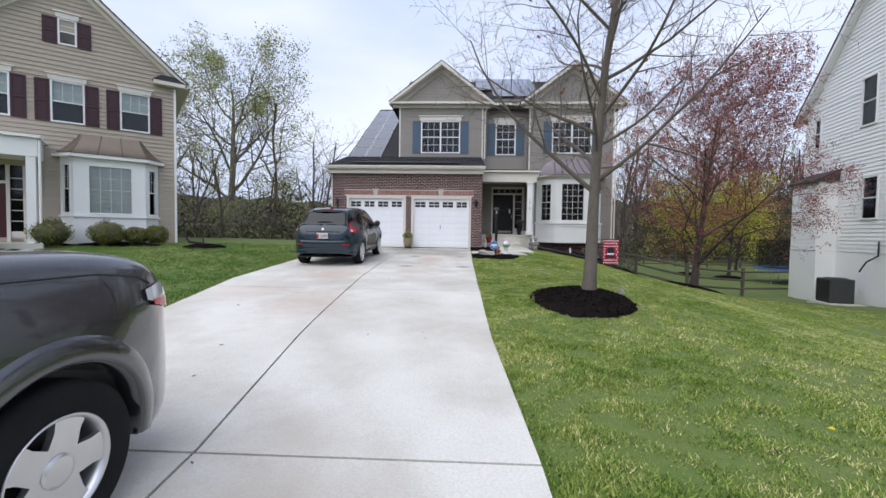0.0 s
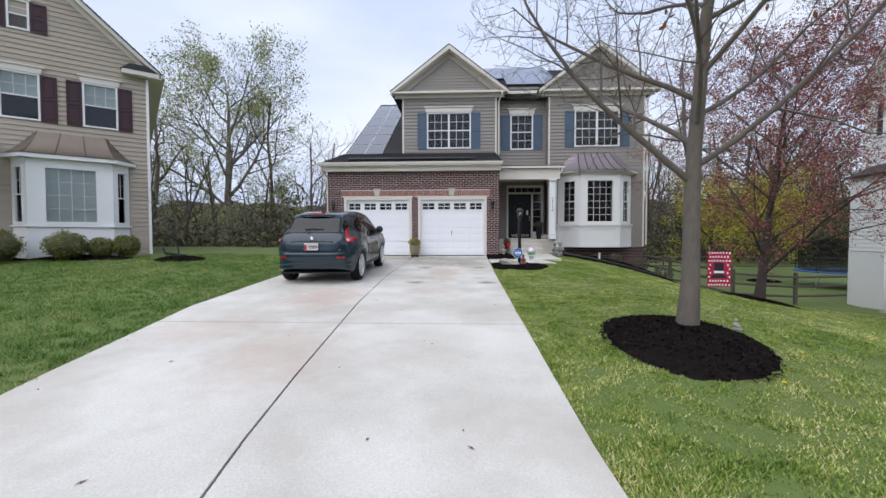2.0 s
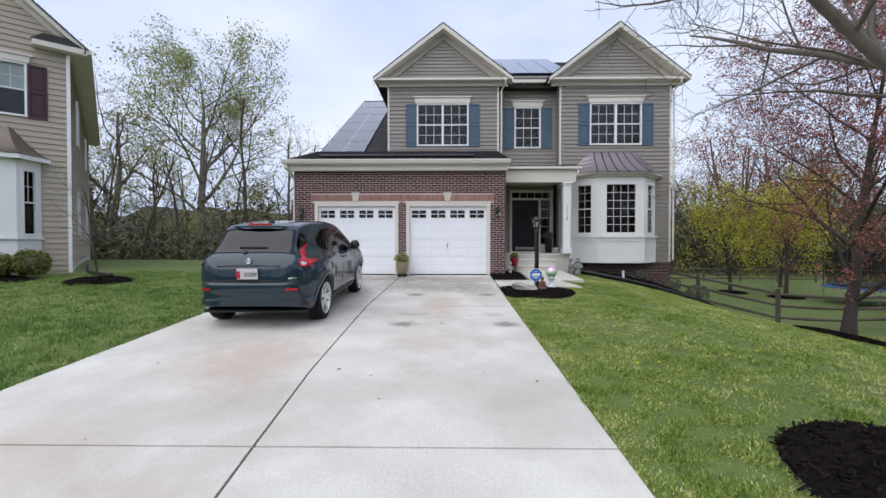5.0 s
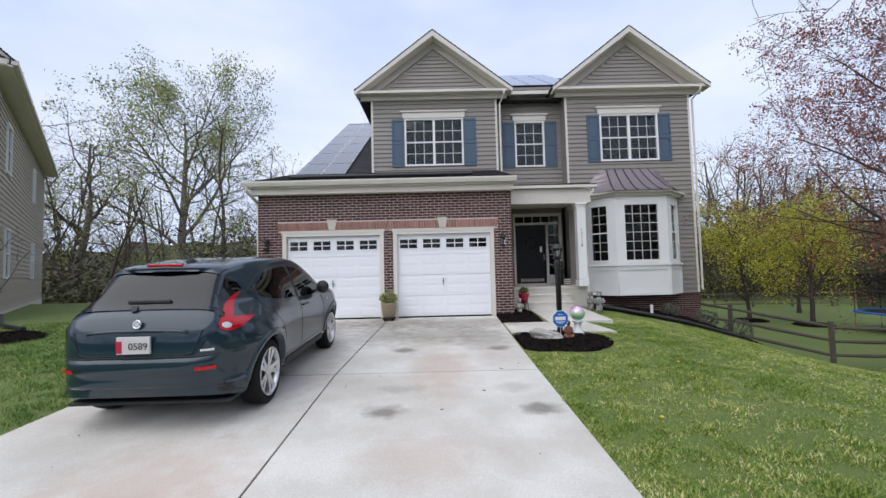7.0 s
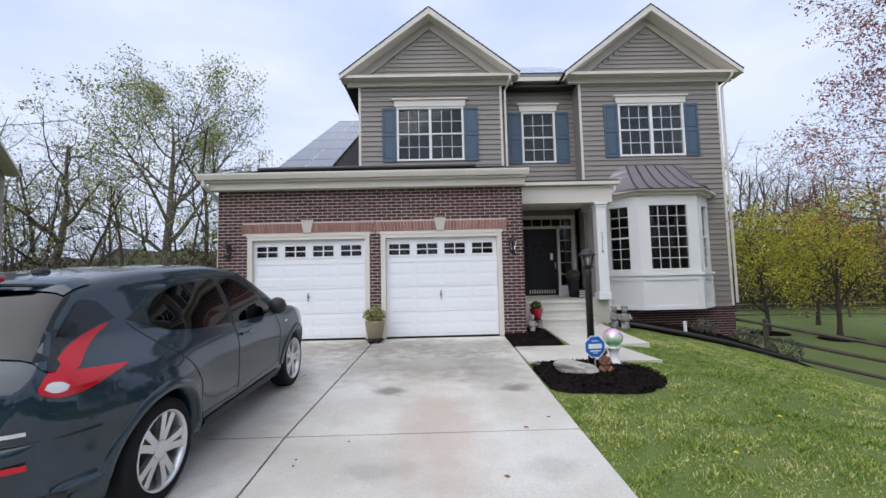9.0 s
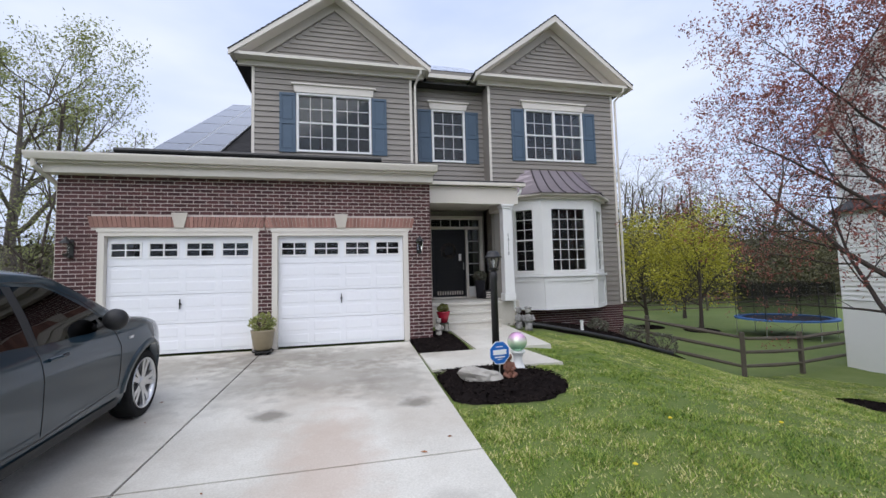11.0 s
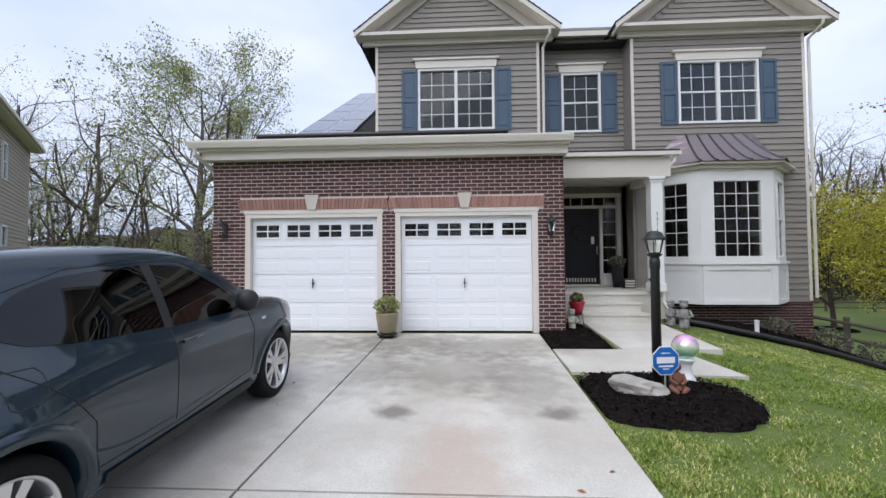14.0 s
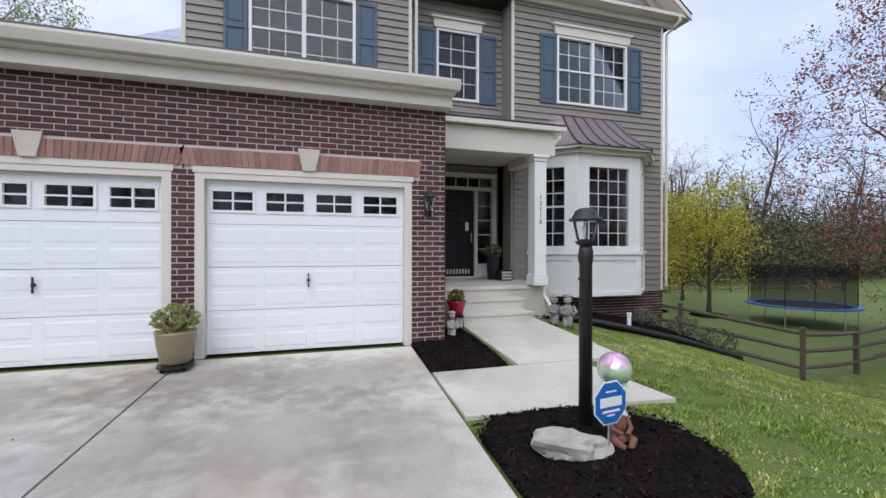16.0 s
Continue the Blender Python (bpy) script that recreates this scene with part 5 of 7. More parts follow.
tulip = branches(44, 23.0, 0.62, (11, 9, 6, 5), first=0.22, ratio=0.60, angle=42, up=0.75, gnarl=0.12, thin=0.62, taper=0.18)
tree("tall tree with fine pale green spring leaf above the woods", at(-32.6, 55.8), tulip, M_BARK, (leaves(8, tulip[2], 3, 0.15, 0.40), M_LEAF_G))
bare = branches(57, 14.5, 0.40, (8, 7, 5, 4), first=0.38, ratio=0.55, angle=52, up=0.45, gnarl=0.2, thin=0.6, taper=0.2)
tree("bare crooked tree at the wood's edge", at(-32.8, 41.0), bare, M_BARK, None)
bare2 = branches(58, 17.5, 0.40, (10, 8, 5, 4), first=0.35, ratio=0.5, angle=46, up=0.6, gnarl=0.14, thin=0.55, taper=0.2)
tree("tall bare tree behind the beige house", at(-46.0, 48.0), bare2, M_BARK, None)
sap = branches(61, 2.6, 0.03, (6, 4, 3), first=0.2, ratio=0.5, angle=45, gnarl=0.15)
tree("bare young tree planted in a small mulch bed", at(-10.6, 14.6), sap, M_BARK_D, None)

# woods: bare and budding trees, one body of stuff
var = [branches(70 + k, 9 + 2.2 * k, 0.13 + 0.03 * k, (7, 5, 4), first=0.3, ratio=0.52, angle=44, up=0.4, gnarl=0.18, sides=(6, 4, 3, 3)) for k in range(4)]
rnd = random.Random(3)
Vw, Fw, Lw, LFw, Uw, UFw = [], [], [], [], [], []
nv = nl = nu = 0
# The last sixty are an unseen added belt that darkens reflections in glass.
spots = [(rnd.uniform(-75, -9), rnd.uniform(33, 66)) for _ in range(115)] + [(rnd.uniform(9, 80), rnd.uniform(42, 75)) for _ in range(120)] + [(rnd.uniform(-8, 12), rnd.uniform(45, 75)) for _ in range(14)] + [(rnd.uniform(-55, 55), rnd.uniform(-55, -26)) for _ in range(60)]
for x, y in spots:
    v, f, tips = var[rnd.randrange(4)]
    a, s = rnd.uniform(0, 6.28), (rnd.uniform(0.45, 0.9) if x < -9 and y > 0 else rnd.uniform(0.75, 1.2))
    R = np.array([[math.cos(a), -math.sin(a), 0], [math.sin(a), math.cos(a), 0], [0, 0, 1]]) * s
    o = np.array(at(x, y))
    Vw.append(v @ R.T + o)
    Fw.append(f + nv)
    nv += len(v)
    if rnd.random() < 0.6:
        t2 = [(Vector(R @ np.array(t[0]) + o), t[1]) for t in tips[::2]]
        lv, lf = leaves(rnd.randrange(9999), t2, 5, 0.075, 0.25)
        Lw.append(lv)
        LFw.append(lf + nl)
        nl += len(lv)
woods = setting("woods", raw_mesh("woods", np.concatenate(Vw), np.concatenate(Fw), 4, M_TWIG), None, "bare grey-brown woodland trees behind the houses, with an unseen added belt across the street", "woods", "stuff")
setting("woods_leaf", raw_mesh("woods_leaf", np.concatenate(Lw), np.concatenate(LFw), 4, M_LEAF_G), None, "thin pale green first leaf on woodland trees", "foliage", "stuff")
# undergrowth
g = np.random.default_rng(12)
n = 5200
ux = np.concatenate([g.uniform(-80, -7, n // 2), g.uniform(9, 85, n // 2)])
uy = np.concatenate([g.uniform(31, 66, n // 2), g.uniform(44, 70, n // 2)])
# Unseen undergrowth added across the street, also for darker reflections.
ux, uy = np.concatenate([ux, g.uniform(-60, 60, 700)]), np.concatenate([uy, g.uniform(-50, -24, 700)])
n += 700
uh = 0.7 + 6.2 * g.random(n) ** 1.7 * (0.65 + 0.5 * np.sin(ux * 0.55 + 2 * np.sin(uy * 0.3)))
# taller thicket beyond the back yard
mt = 1500
ux, uy, uh = np.concatenate([ux, g.uniform(23, 72, mt)]), np.concatenate([uy, g.uniform(39, 56, mt)]), np.concatenate([uh, g.uniform(4.0, 10.0, mt)])
n += mt
tips = []
for x, y, h in zip(ux, uy, uh):
    b_ = at(x, y)
    for k in range(5):
        tips.append((Vector((x + g.normal(0, 0.7), y + g.normal(0, 0.7), b_[2] + h * (0.15 + 0.85 * g.random()))), None))
lv, lf = leaves(99, tips, 7, 0.17, 0.42)
setting("undergrowth", raw_mesh("undergrowth", lv, lf, 4, M_LEAF_O), None, "dense olive-brown undergrowth along the wood's edge and in an unseen added belt", "undergrowth", "stuff")
# far wooded ridge all round
ring = bmesh.new()
top_noise = random.Random(9)
loop = []
for i in range(181):
    a = 2 * math.pi * i / 180
    r = 120
    h = 9 + 5 * noise.noise((math.cos(a) * 3, math.sin(a) * 3, 0.3)) + top_noise.uniform(-1.2, 1.2)
    loop.append(((r * math.cos(a), r * math.sin(a), -4), (r * math.cos(a) * 1.05, r * math.sin(a) * 1.05, h)))
vs = [(ring.verts.new(a), ring.verts.new(b)) for a, b in loop[:-1]]
for i in range(len(vs)):
    j = (i + 1) % len(vs)
    ring.faces.new((vs[i][0], vs[j][0], vs[j][1], vs[i][1]))
M_FAR = mat("far_woods", (0.055, 0.050, 0.038), (0.095, 0.085, 0.068), 0.95, 0.5, 0.08, 0.4)
setting("backdrop", ring, M_FAR, "distant grey-brown wooded rise", "backdrop")

# ---- split-rail fences ----
def fence(points, label, height=1.15, gap=2.3, rails=(0.25, 0.62, 1.0)):
    e = thing("fence", label, "fence", at(*points[0]))
    k = 0
    for (xa, ya), (xb, yb) in zip(points, points[1:]):
        L = math.hypot(xb - xa, yb - ya)
        n = max(1, round(L / gap))
        ang = math.atan2(yb - ya, xb - xa)
        for i in range(n + 1):
            if i == 0 and k:
                continue
            x, y = xa + (xb - xa) * i / n, ya + (yb - ya) * i / n
            p = at(x, y)
            m = Matrix.Translation(p) @ Matrix.Rotation(ang, 4, "Z") @ pose(0, 0, 0, rnd.uniform(-1.5, 1.5), rnd.uniform(-1.5, 1.5), 0)
            part("post", B(-0.06, 0.06, -0.06, 0.06, -0.2, height, m, 0.012), M_WOODFENCE, e)
        for i in range(n):
            p = Vector(at(xa + (xb - xa) * i / n, ya + (yb - ya) * i / n))
            q = Vector(at(xa + (xb - xa) * (i + 1) / n, ya + (yb - ya) * (i + 1) / n))
            for h in rails:
                o = Vector((0, 0, h + rnd.uniform(-0.02, 0.02)))
                part("rail", tube([p + o, p.lerp(q, 0.5) + o + Vector((0, 0, rnd.uniform(-0.015, 0.015))), q + o], [0.045, 0.062, 0.045], 6), M_WOODFENCE, e)
        k += 1
    return e


fence([(7.6, 22.6), (10.46, 18.1), (16.2, 19.05)], "weathered split-rail fence round the back yard", 1.35, 2.6, (0.34, 0.76, 1.17))
fence([(9.0, 39.0), (42.0, 35.0)], "weathered split-rail fence along the woods", gap=2.7)
f3 = thing("fence", "weathered rail fence beside the woods", "fence", at(-7.5, 19.0))
for i in range(3):
    p = at(-6.6 - 0.25 * i, 17.6 + 2.2 * i)
    part("post", B(p[0] - 0.05, p[0] + 0.05, p[1] - 0.05, p[1] + 0.05, p[2] - 0.1, p[2] + 1.1, None, 0.01), M_WOODFENCE, f3)
    if i:
        for h in (0.35, 0.95):
            part("rail", tube([(pp[0], pp[1], pp[2] + h), (p[0], p[1], p[2] + h)], 0.035, 6), M_WOODFENCE, f3)
    pp = p

# ---- trampoline ----
TX, TY = 20.6, 24.6
tz = at(TX, TY)[2]
tp = thing("trampoline", "round trampoline with blue pad and black safety net", "trampoline", (TX, TY, tz))
part("mat", lathe([(1.75, 0.86), (1.75, 0.875)], 40, Matrix.Translation((TX, TY, tz))), M_FLAGBLACK, tp)
pd = bmesh.new()
for i in range(40):
    a, b = 2 * math.pi * i / 40, 2 * math.pi * (i + 1) / 40
    q = [(r * math.cos(t), r * math.sin(t)) for r, t in ((1.76, a), (2.1, a), (2.1, b), (1.76, b))]
    prism([(TX + u, TY + v) for u, v in q], tz + 0.86, tz + 0.93, bm=pd, axis="z")
part("pad", pd, M_BLUEPAD, tp, "blue padded rim")
M_NET = bpy.data.materials.new("safety_net")
M_NET.use_nodes = True
nn, nlk = M_NET.node_tree.nodes, M_NET.node_tree.links
nn.clear()
n_t, n_d, n_m, n_o = nn.new("ShaderNodeBsdfTransparent"), nn.new("ShaderNodeBsdfDiffuse"), nn.new("ShaderNodeMixShader"), nn.new("ShaderNodeOutputMaterial")
n_d.inputs["Color"].default_value = (0.02, 0.02, 0.022, 1)
n_m.inputs["Fac"].default_value = 0.45
nlk.new(n_t.outputs[0], n_m.inputs[1])
nlk.new(n_d.outputs[0], n_m.inputs[2])
nlk.new(n_m.outputs[0], n_o.inputs["Surface"])
nt_ = bmesh.new()
vv = [(nt_.verts.new((TX + 1.9 * math.cos(2 * math.pi * i / 40), TY + 1.9 * math.sin(2 * math.pi * i / 40), tz + 0.94)), nt_.verts.new((TX + 1.9 * math.cos(2 * math.pi * i / 40), TY + 1.9 * math.sin(2 * math.pi * i / 40), tz + 2.7))) for i in range(40)]
for i in range(40):
    j = (i + 1) % 40
    nt_.faces.new((vv[i][0], vv[j][0], vv[j][1], vv[i][1]))
part("net", nt_, M_NET, tp, "black safety net")
for i in range(6):
    a = 2 * math.pi * i / 6 + 0.3
    x, y = TX + 2.0 * math.cos(a), TY + 2.0 * math.sin(a)
    part("leg", tube([(x, y, tz - 0.02), (x, y, tz + 0.86)], 0.025, 6), M_ALLOY, tp)
    part("net_pole", tube([(x, y, tz + 0.94), (x, y, tz + 2.75)], 0.02, 6), M_BLACKMETAL, tp)

# ---- mulch ----
def mulch(label, cx, cy, rx, ry, seed, h=0.10, extra=None, clip=None):
    rn = random.Random(seed)
    e = thing("mulch_bed", label, "mulch bed", at(cx, cy))
    n, rings = 64, 12
    wob = [1 + 0.05 * math.sin(3 * 2 * math.pi * i / n + seed) + 0.03 * rn.uniform(-1, 1) for i in range(n)]
    Vm = []
    for r in range(rings + 1):
        t = r / rings
        for i in range(n):
            a = 2 * math.pi * i / n
            x, y = cx + rx * wob[i] * t * math.cos(a), cy + ry * wob[i] * t * math.sin(a)
            if clip:
                x, y = clip(x, y)
            Vm.append((x, y, float(ground_h(x, y)) + (h * (1 - t ** 3) + 0.03 if r < rings else -0.03) + rn.uniform(-0.008, 0.008)))
    Fm = [(r * n + i, r * n + (i + 1) % n, (r + 1) * n + (i + 1) % n, (r + 1) * n + i) for r in range(rings) for i in range(n)]
    part("mound", raw_mesh("mound", Vm, Fm, 4, M_MULCH), M_MULCH, e)
    g = np.random.default_rng(seed)
    m = int(2600 * rx * ry)
    t, a = np.sqrt(g.uniform(0, 1.02, m)), g.uniform(0, 2 * np.pi, m)
    X, Y = cx + rx * t * np.cos(a), cy + ry * t * np.sin(a)
    if clip:
        XY = np.array([clip(x, y) for x, y in zip(X, Y)])
        X, Y = XY[:, 0], XY[:, 1]
    Z = ground_h(X, Y) + h * (1 - np.minimum(t, 1) ** 3) + 0.035
    yaw, tilt = g.uniform(0, 6.28, m), g.normal(0, 0.4, m)
    dx = np.stack([np.cos(yaw) * np.cos(tilt), np.sin(yaw) * np.cos(tilt), np.sin(tilt)], 1) * g.uniform(0.012, 0.035, (m, 1))
    dy = np.stack([-np.sin(yaw), np.cos(yaw), g.normal(0, 0.5, m)], 1) * g.uniform(0.004, 0.009, (m, 1))
    C = np.stack([X, Y, Z], 1)
    Vc = np.stack([C - dx - dy, C + dx - dy, C + dx + dy, C - dx + dy], 1).reshape(-1, 3)
    c = part("bark_litter", raw_mesh("bark_litter", Vc, np.arange(4 * m).reshape(-1, 4), 4, M_CHIP), M_CHIP, e)
    c["kind"] = "stuff"
    return e


mulch("round bed of black mulch under the street maple", 1.88, 5.78, 0.86, 1.17, 2)
mulch("black mulch bed round the lamp post", 0.95, 13.42, 0.95, 0.88, 3, 0.05, clip=lambda x, y: (max(x, 0.215), min(y, 14.12 - 0.06 * x)))
mulch("black mulch bed between drive and walk", 0.72, 16.2, 0.80, 1.15, 4, 0.05, clip=lambda x, y: (min(max(x, 0.22), 1.13), min(max(y, 15.27), 17.2)))
mulch("round bed of black mulch under the pink-budded tree", 7.77, 12.8, 0.95, 0.95, 5)
mulch("black mulch bed along the brick foundation", 5.6, 18.1, 2.7, 0.85, 6, 0.06)
mulch("small black mulch bed round a young tree", -10.6, 14.6, 0.8, 0.7, 7)
mulch("dark mulch bed below the bay", -15.6, 14.6, 3.2, 0.9, 8)
for x, y in ((18.4, 27.5), (16.8, 29.8)):
    mulch("small dark mulch ring under a back-yard tree", x, y, 0.9, 0.9, 9)


# ---- grass blades ----
def blades(seed, n, place, keep, h):
    """Short leaning blades, one triangle each, thick and thin in tufts."""
    g = np.random.default_rng(seed)
    X, Y = place(g, n)
    tuft = np.sin(X * 6.3 + 2.1 * np.sin(Y * 4.9)) * np.cos(Y * 7.1 + 1.5 * np.sin(X * 5.3))
    k = keep(X, Y) & (g.uniform(-1.6, 1.0, n) < tuft)
    X, Y, tuft = X[k], Y[k], tuft[k]
    m = len(X)
    H = g.uniform(h[0], h[1], m) * (0.85 + 0.4 * tuft)
    a = g.uniform(0, 6.28, m)
    lean = g.uniform(0.2, 1.5, m) * H
    w = g.uniform(0.0035, 0.0085, m)
    P = np.stack([X, Y, soil(X, Y) - 0.006], 1)
    side = np.stack([-np.sin(a) * w, np.cos(a) * w, np.zeros(m)], 1)
    tip = P + np.stack([np.cos(a) * lean, np.sin(a) * lean, H], 1)
    Vg = np.stack([P - side, P + side, tip], 1).reshape(-1, 3)
    return Vg, np.arange(3 * m).reshape(-1, 3)


def lawn_right(x, y):
    bed = (((x - 1.88) / 0.84) ** 2 + ((y - 5.78) / 1.14) ** 2 > 1) & ~((x < 2.35) & (y > 12.45) & (y < 15.3) & (((x - 0.95) / 0.97) ** 2 + ((y - 13.42) / 0.90) ** 2 < 1))
    edge = np.interp(y, [-7, 1.0, 3.6, 11.0, 16.3], [0.29, 0.24, 0.13, 0.13, 0.185])
    return (x > edge) & bed & ~((x < 2.8) & (y > 14.0) & (x < 2.35 + 0.4 * (y > 15.2))) & ~((y > 17.2) & (x < 8)) & ((x - 7.77) ** 2 + (y - 12.8) ** 2 > 0.85)


def lawn_left(x, y):
    return (x < drive_left(y) + 0.01) & (y < 15.3 + 0.84 * (x + 13))


for seed, count, place, keep, blade, tint, label in (
        (1, 560000, lambda g, n: (0.1 + 9.0 * g.random(n) ** 1.5, g.uniform(-0.8, 9.0, n)), lawn_right, (0.016, 0.042), M_GRASS, "short green lawn grass with paler worn patches"),
        (2, 620000, lambda g, n: (0.1 + 13.0 * g.random(n) ** 1.35, g.uniform(9.0, 18.5, n)), lawn_right, (0.016, 0.042), M_GRASS, "short green lawn grass with paler worn patches"),
        (3, 420000, lambda g, n: (-4.0 - 11.0 * g.random(n) ** 1.3, g.uniform(0.5, 17.0, n)), lawn_left, (0.035, 0.080), M_GRASS_SHADED, "slightly longer lawn grass beside the drive, its shade put into a darker green")):
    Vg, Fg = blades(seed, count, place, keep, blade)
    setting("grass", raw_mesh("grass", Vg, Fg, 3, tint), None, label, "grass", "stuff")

# ---- cars ----
def glide(y, pts):
    """A smooth curve through (y, value) points that never overshoots them."""
    if y <= pts[0][0]:
        return float(pts[0][1])
    if y >= pts[-1][0]:
        return float(pts[-1][1])
    k = max(i for i in range(len(pts) - 1) if pts[i][0] <= y)

    def slope(i):
        if i == 0 or i == len(pts) - 1:
            a, b = (0, 1) if i == 0 else (-2, -1)
            return (pts[b][1] - pts[a][1]) / (pts[b][0] - pts[a][0])
        d0 = (pts[i][1] - pts[i - 1][1]) / (pts[i][0] - pts[i - 1][0])
        d1 = (pts[i + 1][1] - pts[i][1]) / (pts[i + 1][0] - pts[i][0])
        return 0.0 if d0 * d1 <= 0 else 2 * d0 * d1 / (d0 + d1)

    h = pts[k + 1][0] - pts[k][0]
    t = (y - pts[k][0]) / h
    return float(pts[k][1] * (1 + 2 * t) * (1 - t) ** 2 + slope(k) * h * t * (1 - t) ** 2 + pts[k + 1][1] * t * t * (3 - 2 * t) + slope(k + 1) * h * t * t * (t - 1))


class CarShape:
    """Outline curves of a car body along its length (y from tail to nose), metres from the ground."""

    def __init__(self, top, plan, side, axles, wheel_r, sill=0.24, arch=0.06, bulge=0.03, pinch=0.0):
        self.top, self.plan, self.side = top, plan, side
        self.axles, self.wheel_r, self.sill, self.arch, self.bulge = axles, wheel_r, sill, arch, bulge
        self.pinch = pinch
        self.length = top[-1][0]

    def zt(self, y):
        return glide(y, self.top)

    def zb(self, y):
        z = self.sill + 0.10 * max(0, 1 - y / 0.35) + 0.06 * max(0, 1 - (self.length - y) / 0.4)
        R = self.wheel_r + self.arch
        for a in self.axles:
            d = abs(y - a)
            if d < R:
                z = max(z, self.wheel_r + math.sqrt(R * R - d * d))
        return z

    def hw(self, y, z):
        p = glide(y, self.plan)
        w = glide(z, self.side)
        for a in self.axles:
            w += self.bulge * math.exp(-((y - a) / 0.42) ** 2) * math.exp(-((z - self.wheel_r - 0.36) / 0.26) ** 2)
        u, v = min(max((1.5 - y) / 1.4, 0), 1), min(max((z - 0.93) / 0.24, 0), 1)
        w *= 1 - self.pinch * u * u * (3 - 2 * u) * v * v * (3 - 2 * v)
        return p * w

    def stations(self):
        ys = set(np.round(np.linspace(0, self.length, 84), 3)) | {0.01, 0.02, 0.04, 0.06, 0.09, 0.12}
        for a in self.axles:
            R = self.wheel_r + self.arch
            ys |= set(np.round(a + R * np.cos(np.linspace(0, math.pi, 25)), 3)) | {round(a - R - 0.002, 3), round(a + R + 0.002, 3)}
        return sorted(float(y) for y in ys if 0 <= y <= self.length)

    def ring(self, y):
        zb, zt = self.zb(y), self.zt(y)
        edge = min(0.11, 0.25 * (zt - zb))
        pts = []
        n = 32
        for k in range(n + 1):
            z = zb + (zt - edge - zb) * k / n
            pts.append((self.hw(y, z), z))
        w = pts[-1][0]
        for fx, fz in ((0.975, 0.45), (0.92, 0.72), (0.82, 0.88), (0.62, 0.96), (0.35, 0.99), (0.0, 1.0)):
            pts.append((w * fx, zt - edge + edge * fz))
        pts.insert(0, (pts[0][0] * 0.86, zb))
        pts.insert(0, (0.0, zb))
        return pts

    def body(self):
        bm = bmesh.new()
        rows = []
        for y in self.stations():
            h = self.ring(y)
            full = [(x, z) for x, z in h] + [(-x, z) for x, z in h[-2:0:-1]]
            rows.append([bm.verts.new((x, y, z)) for x, z in full])
        n = len(rows[0])
        for a, b in zip(rows, rows[1:]):
            for i in range(n):
                bm.faces.new((a[i], a[(i + 1) % n], b[(i + 1) % n], b[i]))
        bm.faces.new(rows[0])
        bm.faces.new(rows[-1][::-1])
        return bm

    def side_patch(self, s, lower, upper, off=0.004, n=22, m=10):
        """A skin over the flank between two lines z(y) given by points."""
        y0, y1 = max(lower[0][0], upper[0][0]), min(lower[-1][0], upper[-1][0])
        bm = bmesh.new()
        g = []
        for i in range(n + 1):
            y = y0 + (y1 - y0) * i / n
            lo = glide(y, lower)
            hi = glide(y, upper)
            g.append([bm.verts.new((s * (self.hw(y, lo + (hi - lo) * k / m) + off), y, lo + (hi - lo) * k / m)) for k in range(m + 1)])
        for a, b in zip(g, g[1:]):
            for k in range(m):
                bm.faces.new((a[k], a[k + 1], b[k + 1], b[k]))
        return bm

    def rear_y(self, x, z):
        """How far forward the tail's skin lies at a width and height."""
        y = 0.0
        while y < 0.6 and (self.zt(y) < z or self.hw(y, z) < abs(x)):
            y += 0.002
        return y

    def rear_patch(self, x0, x1, z0, z1, off, n=10):
        """A skin over the tail between two widths and two heights."""
        bm = bmesh.new()
        g = [[bm.verts.new((x0 + (x1 - x0) * i / n, self.rear_y(x0 + (x1 - x0) * i / n, z0 + (z1 - z0) * k / 3) - off, z0 + (z1 - z0) * k / 3)) for k in range(4)] for i in range(n + 1)]
        for a, b in zip(g, g[1:]):
            for k in range(3):
                bm.faces.new((a[k], b[k], b[k + 1], a[k + 1]))
        return bm

    def top_patch(self, ys, width, off=0.006, m=12):
        """A skin over the upper face; width gives the half width at each y as a share of the ring's."""
        bm = bmesh.new()
        g = []
        for y, f in zip(ys, width):
            h = self.ring(y)
            up = [p for p in h[-9:]]
            xs, zs = [p[0] for p in up][::-1], [p[1] for p in up][::-1]
            wmax = up[0][0] * f
            row = []
            for k in range(-m, m + 1):
                x = wmax * k / m
                row.append(bm.verts.new((x, y - off * 0.7, float(np.interp(abs(x), xs, zs)) + off)))
            g.append(row)
        for a, b in zip(g, g[1:]):
            for k in range(2 * m):
                bm.faces.new((a[k], a[k + 1], b[k + 1], b[k]))
        return bm


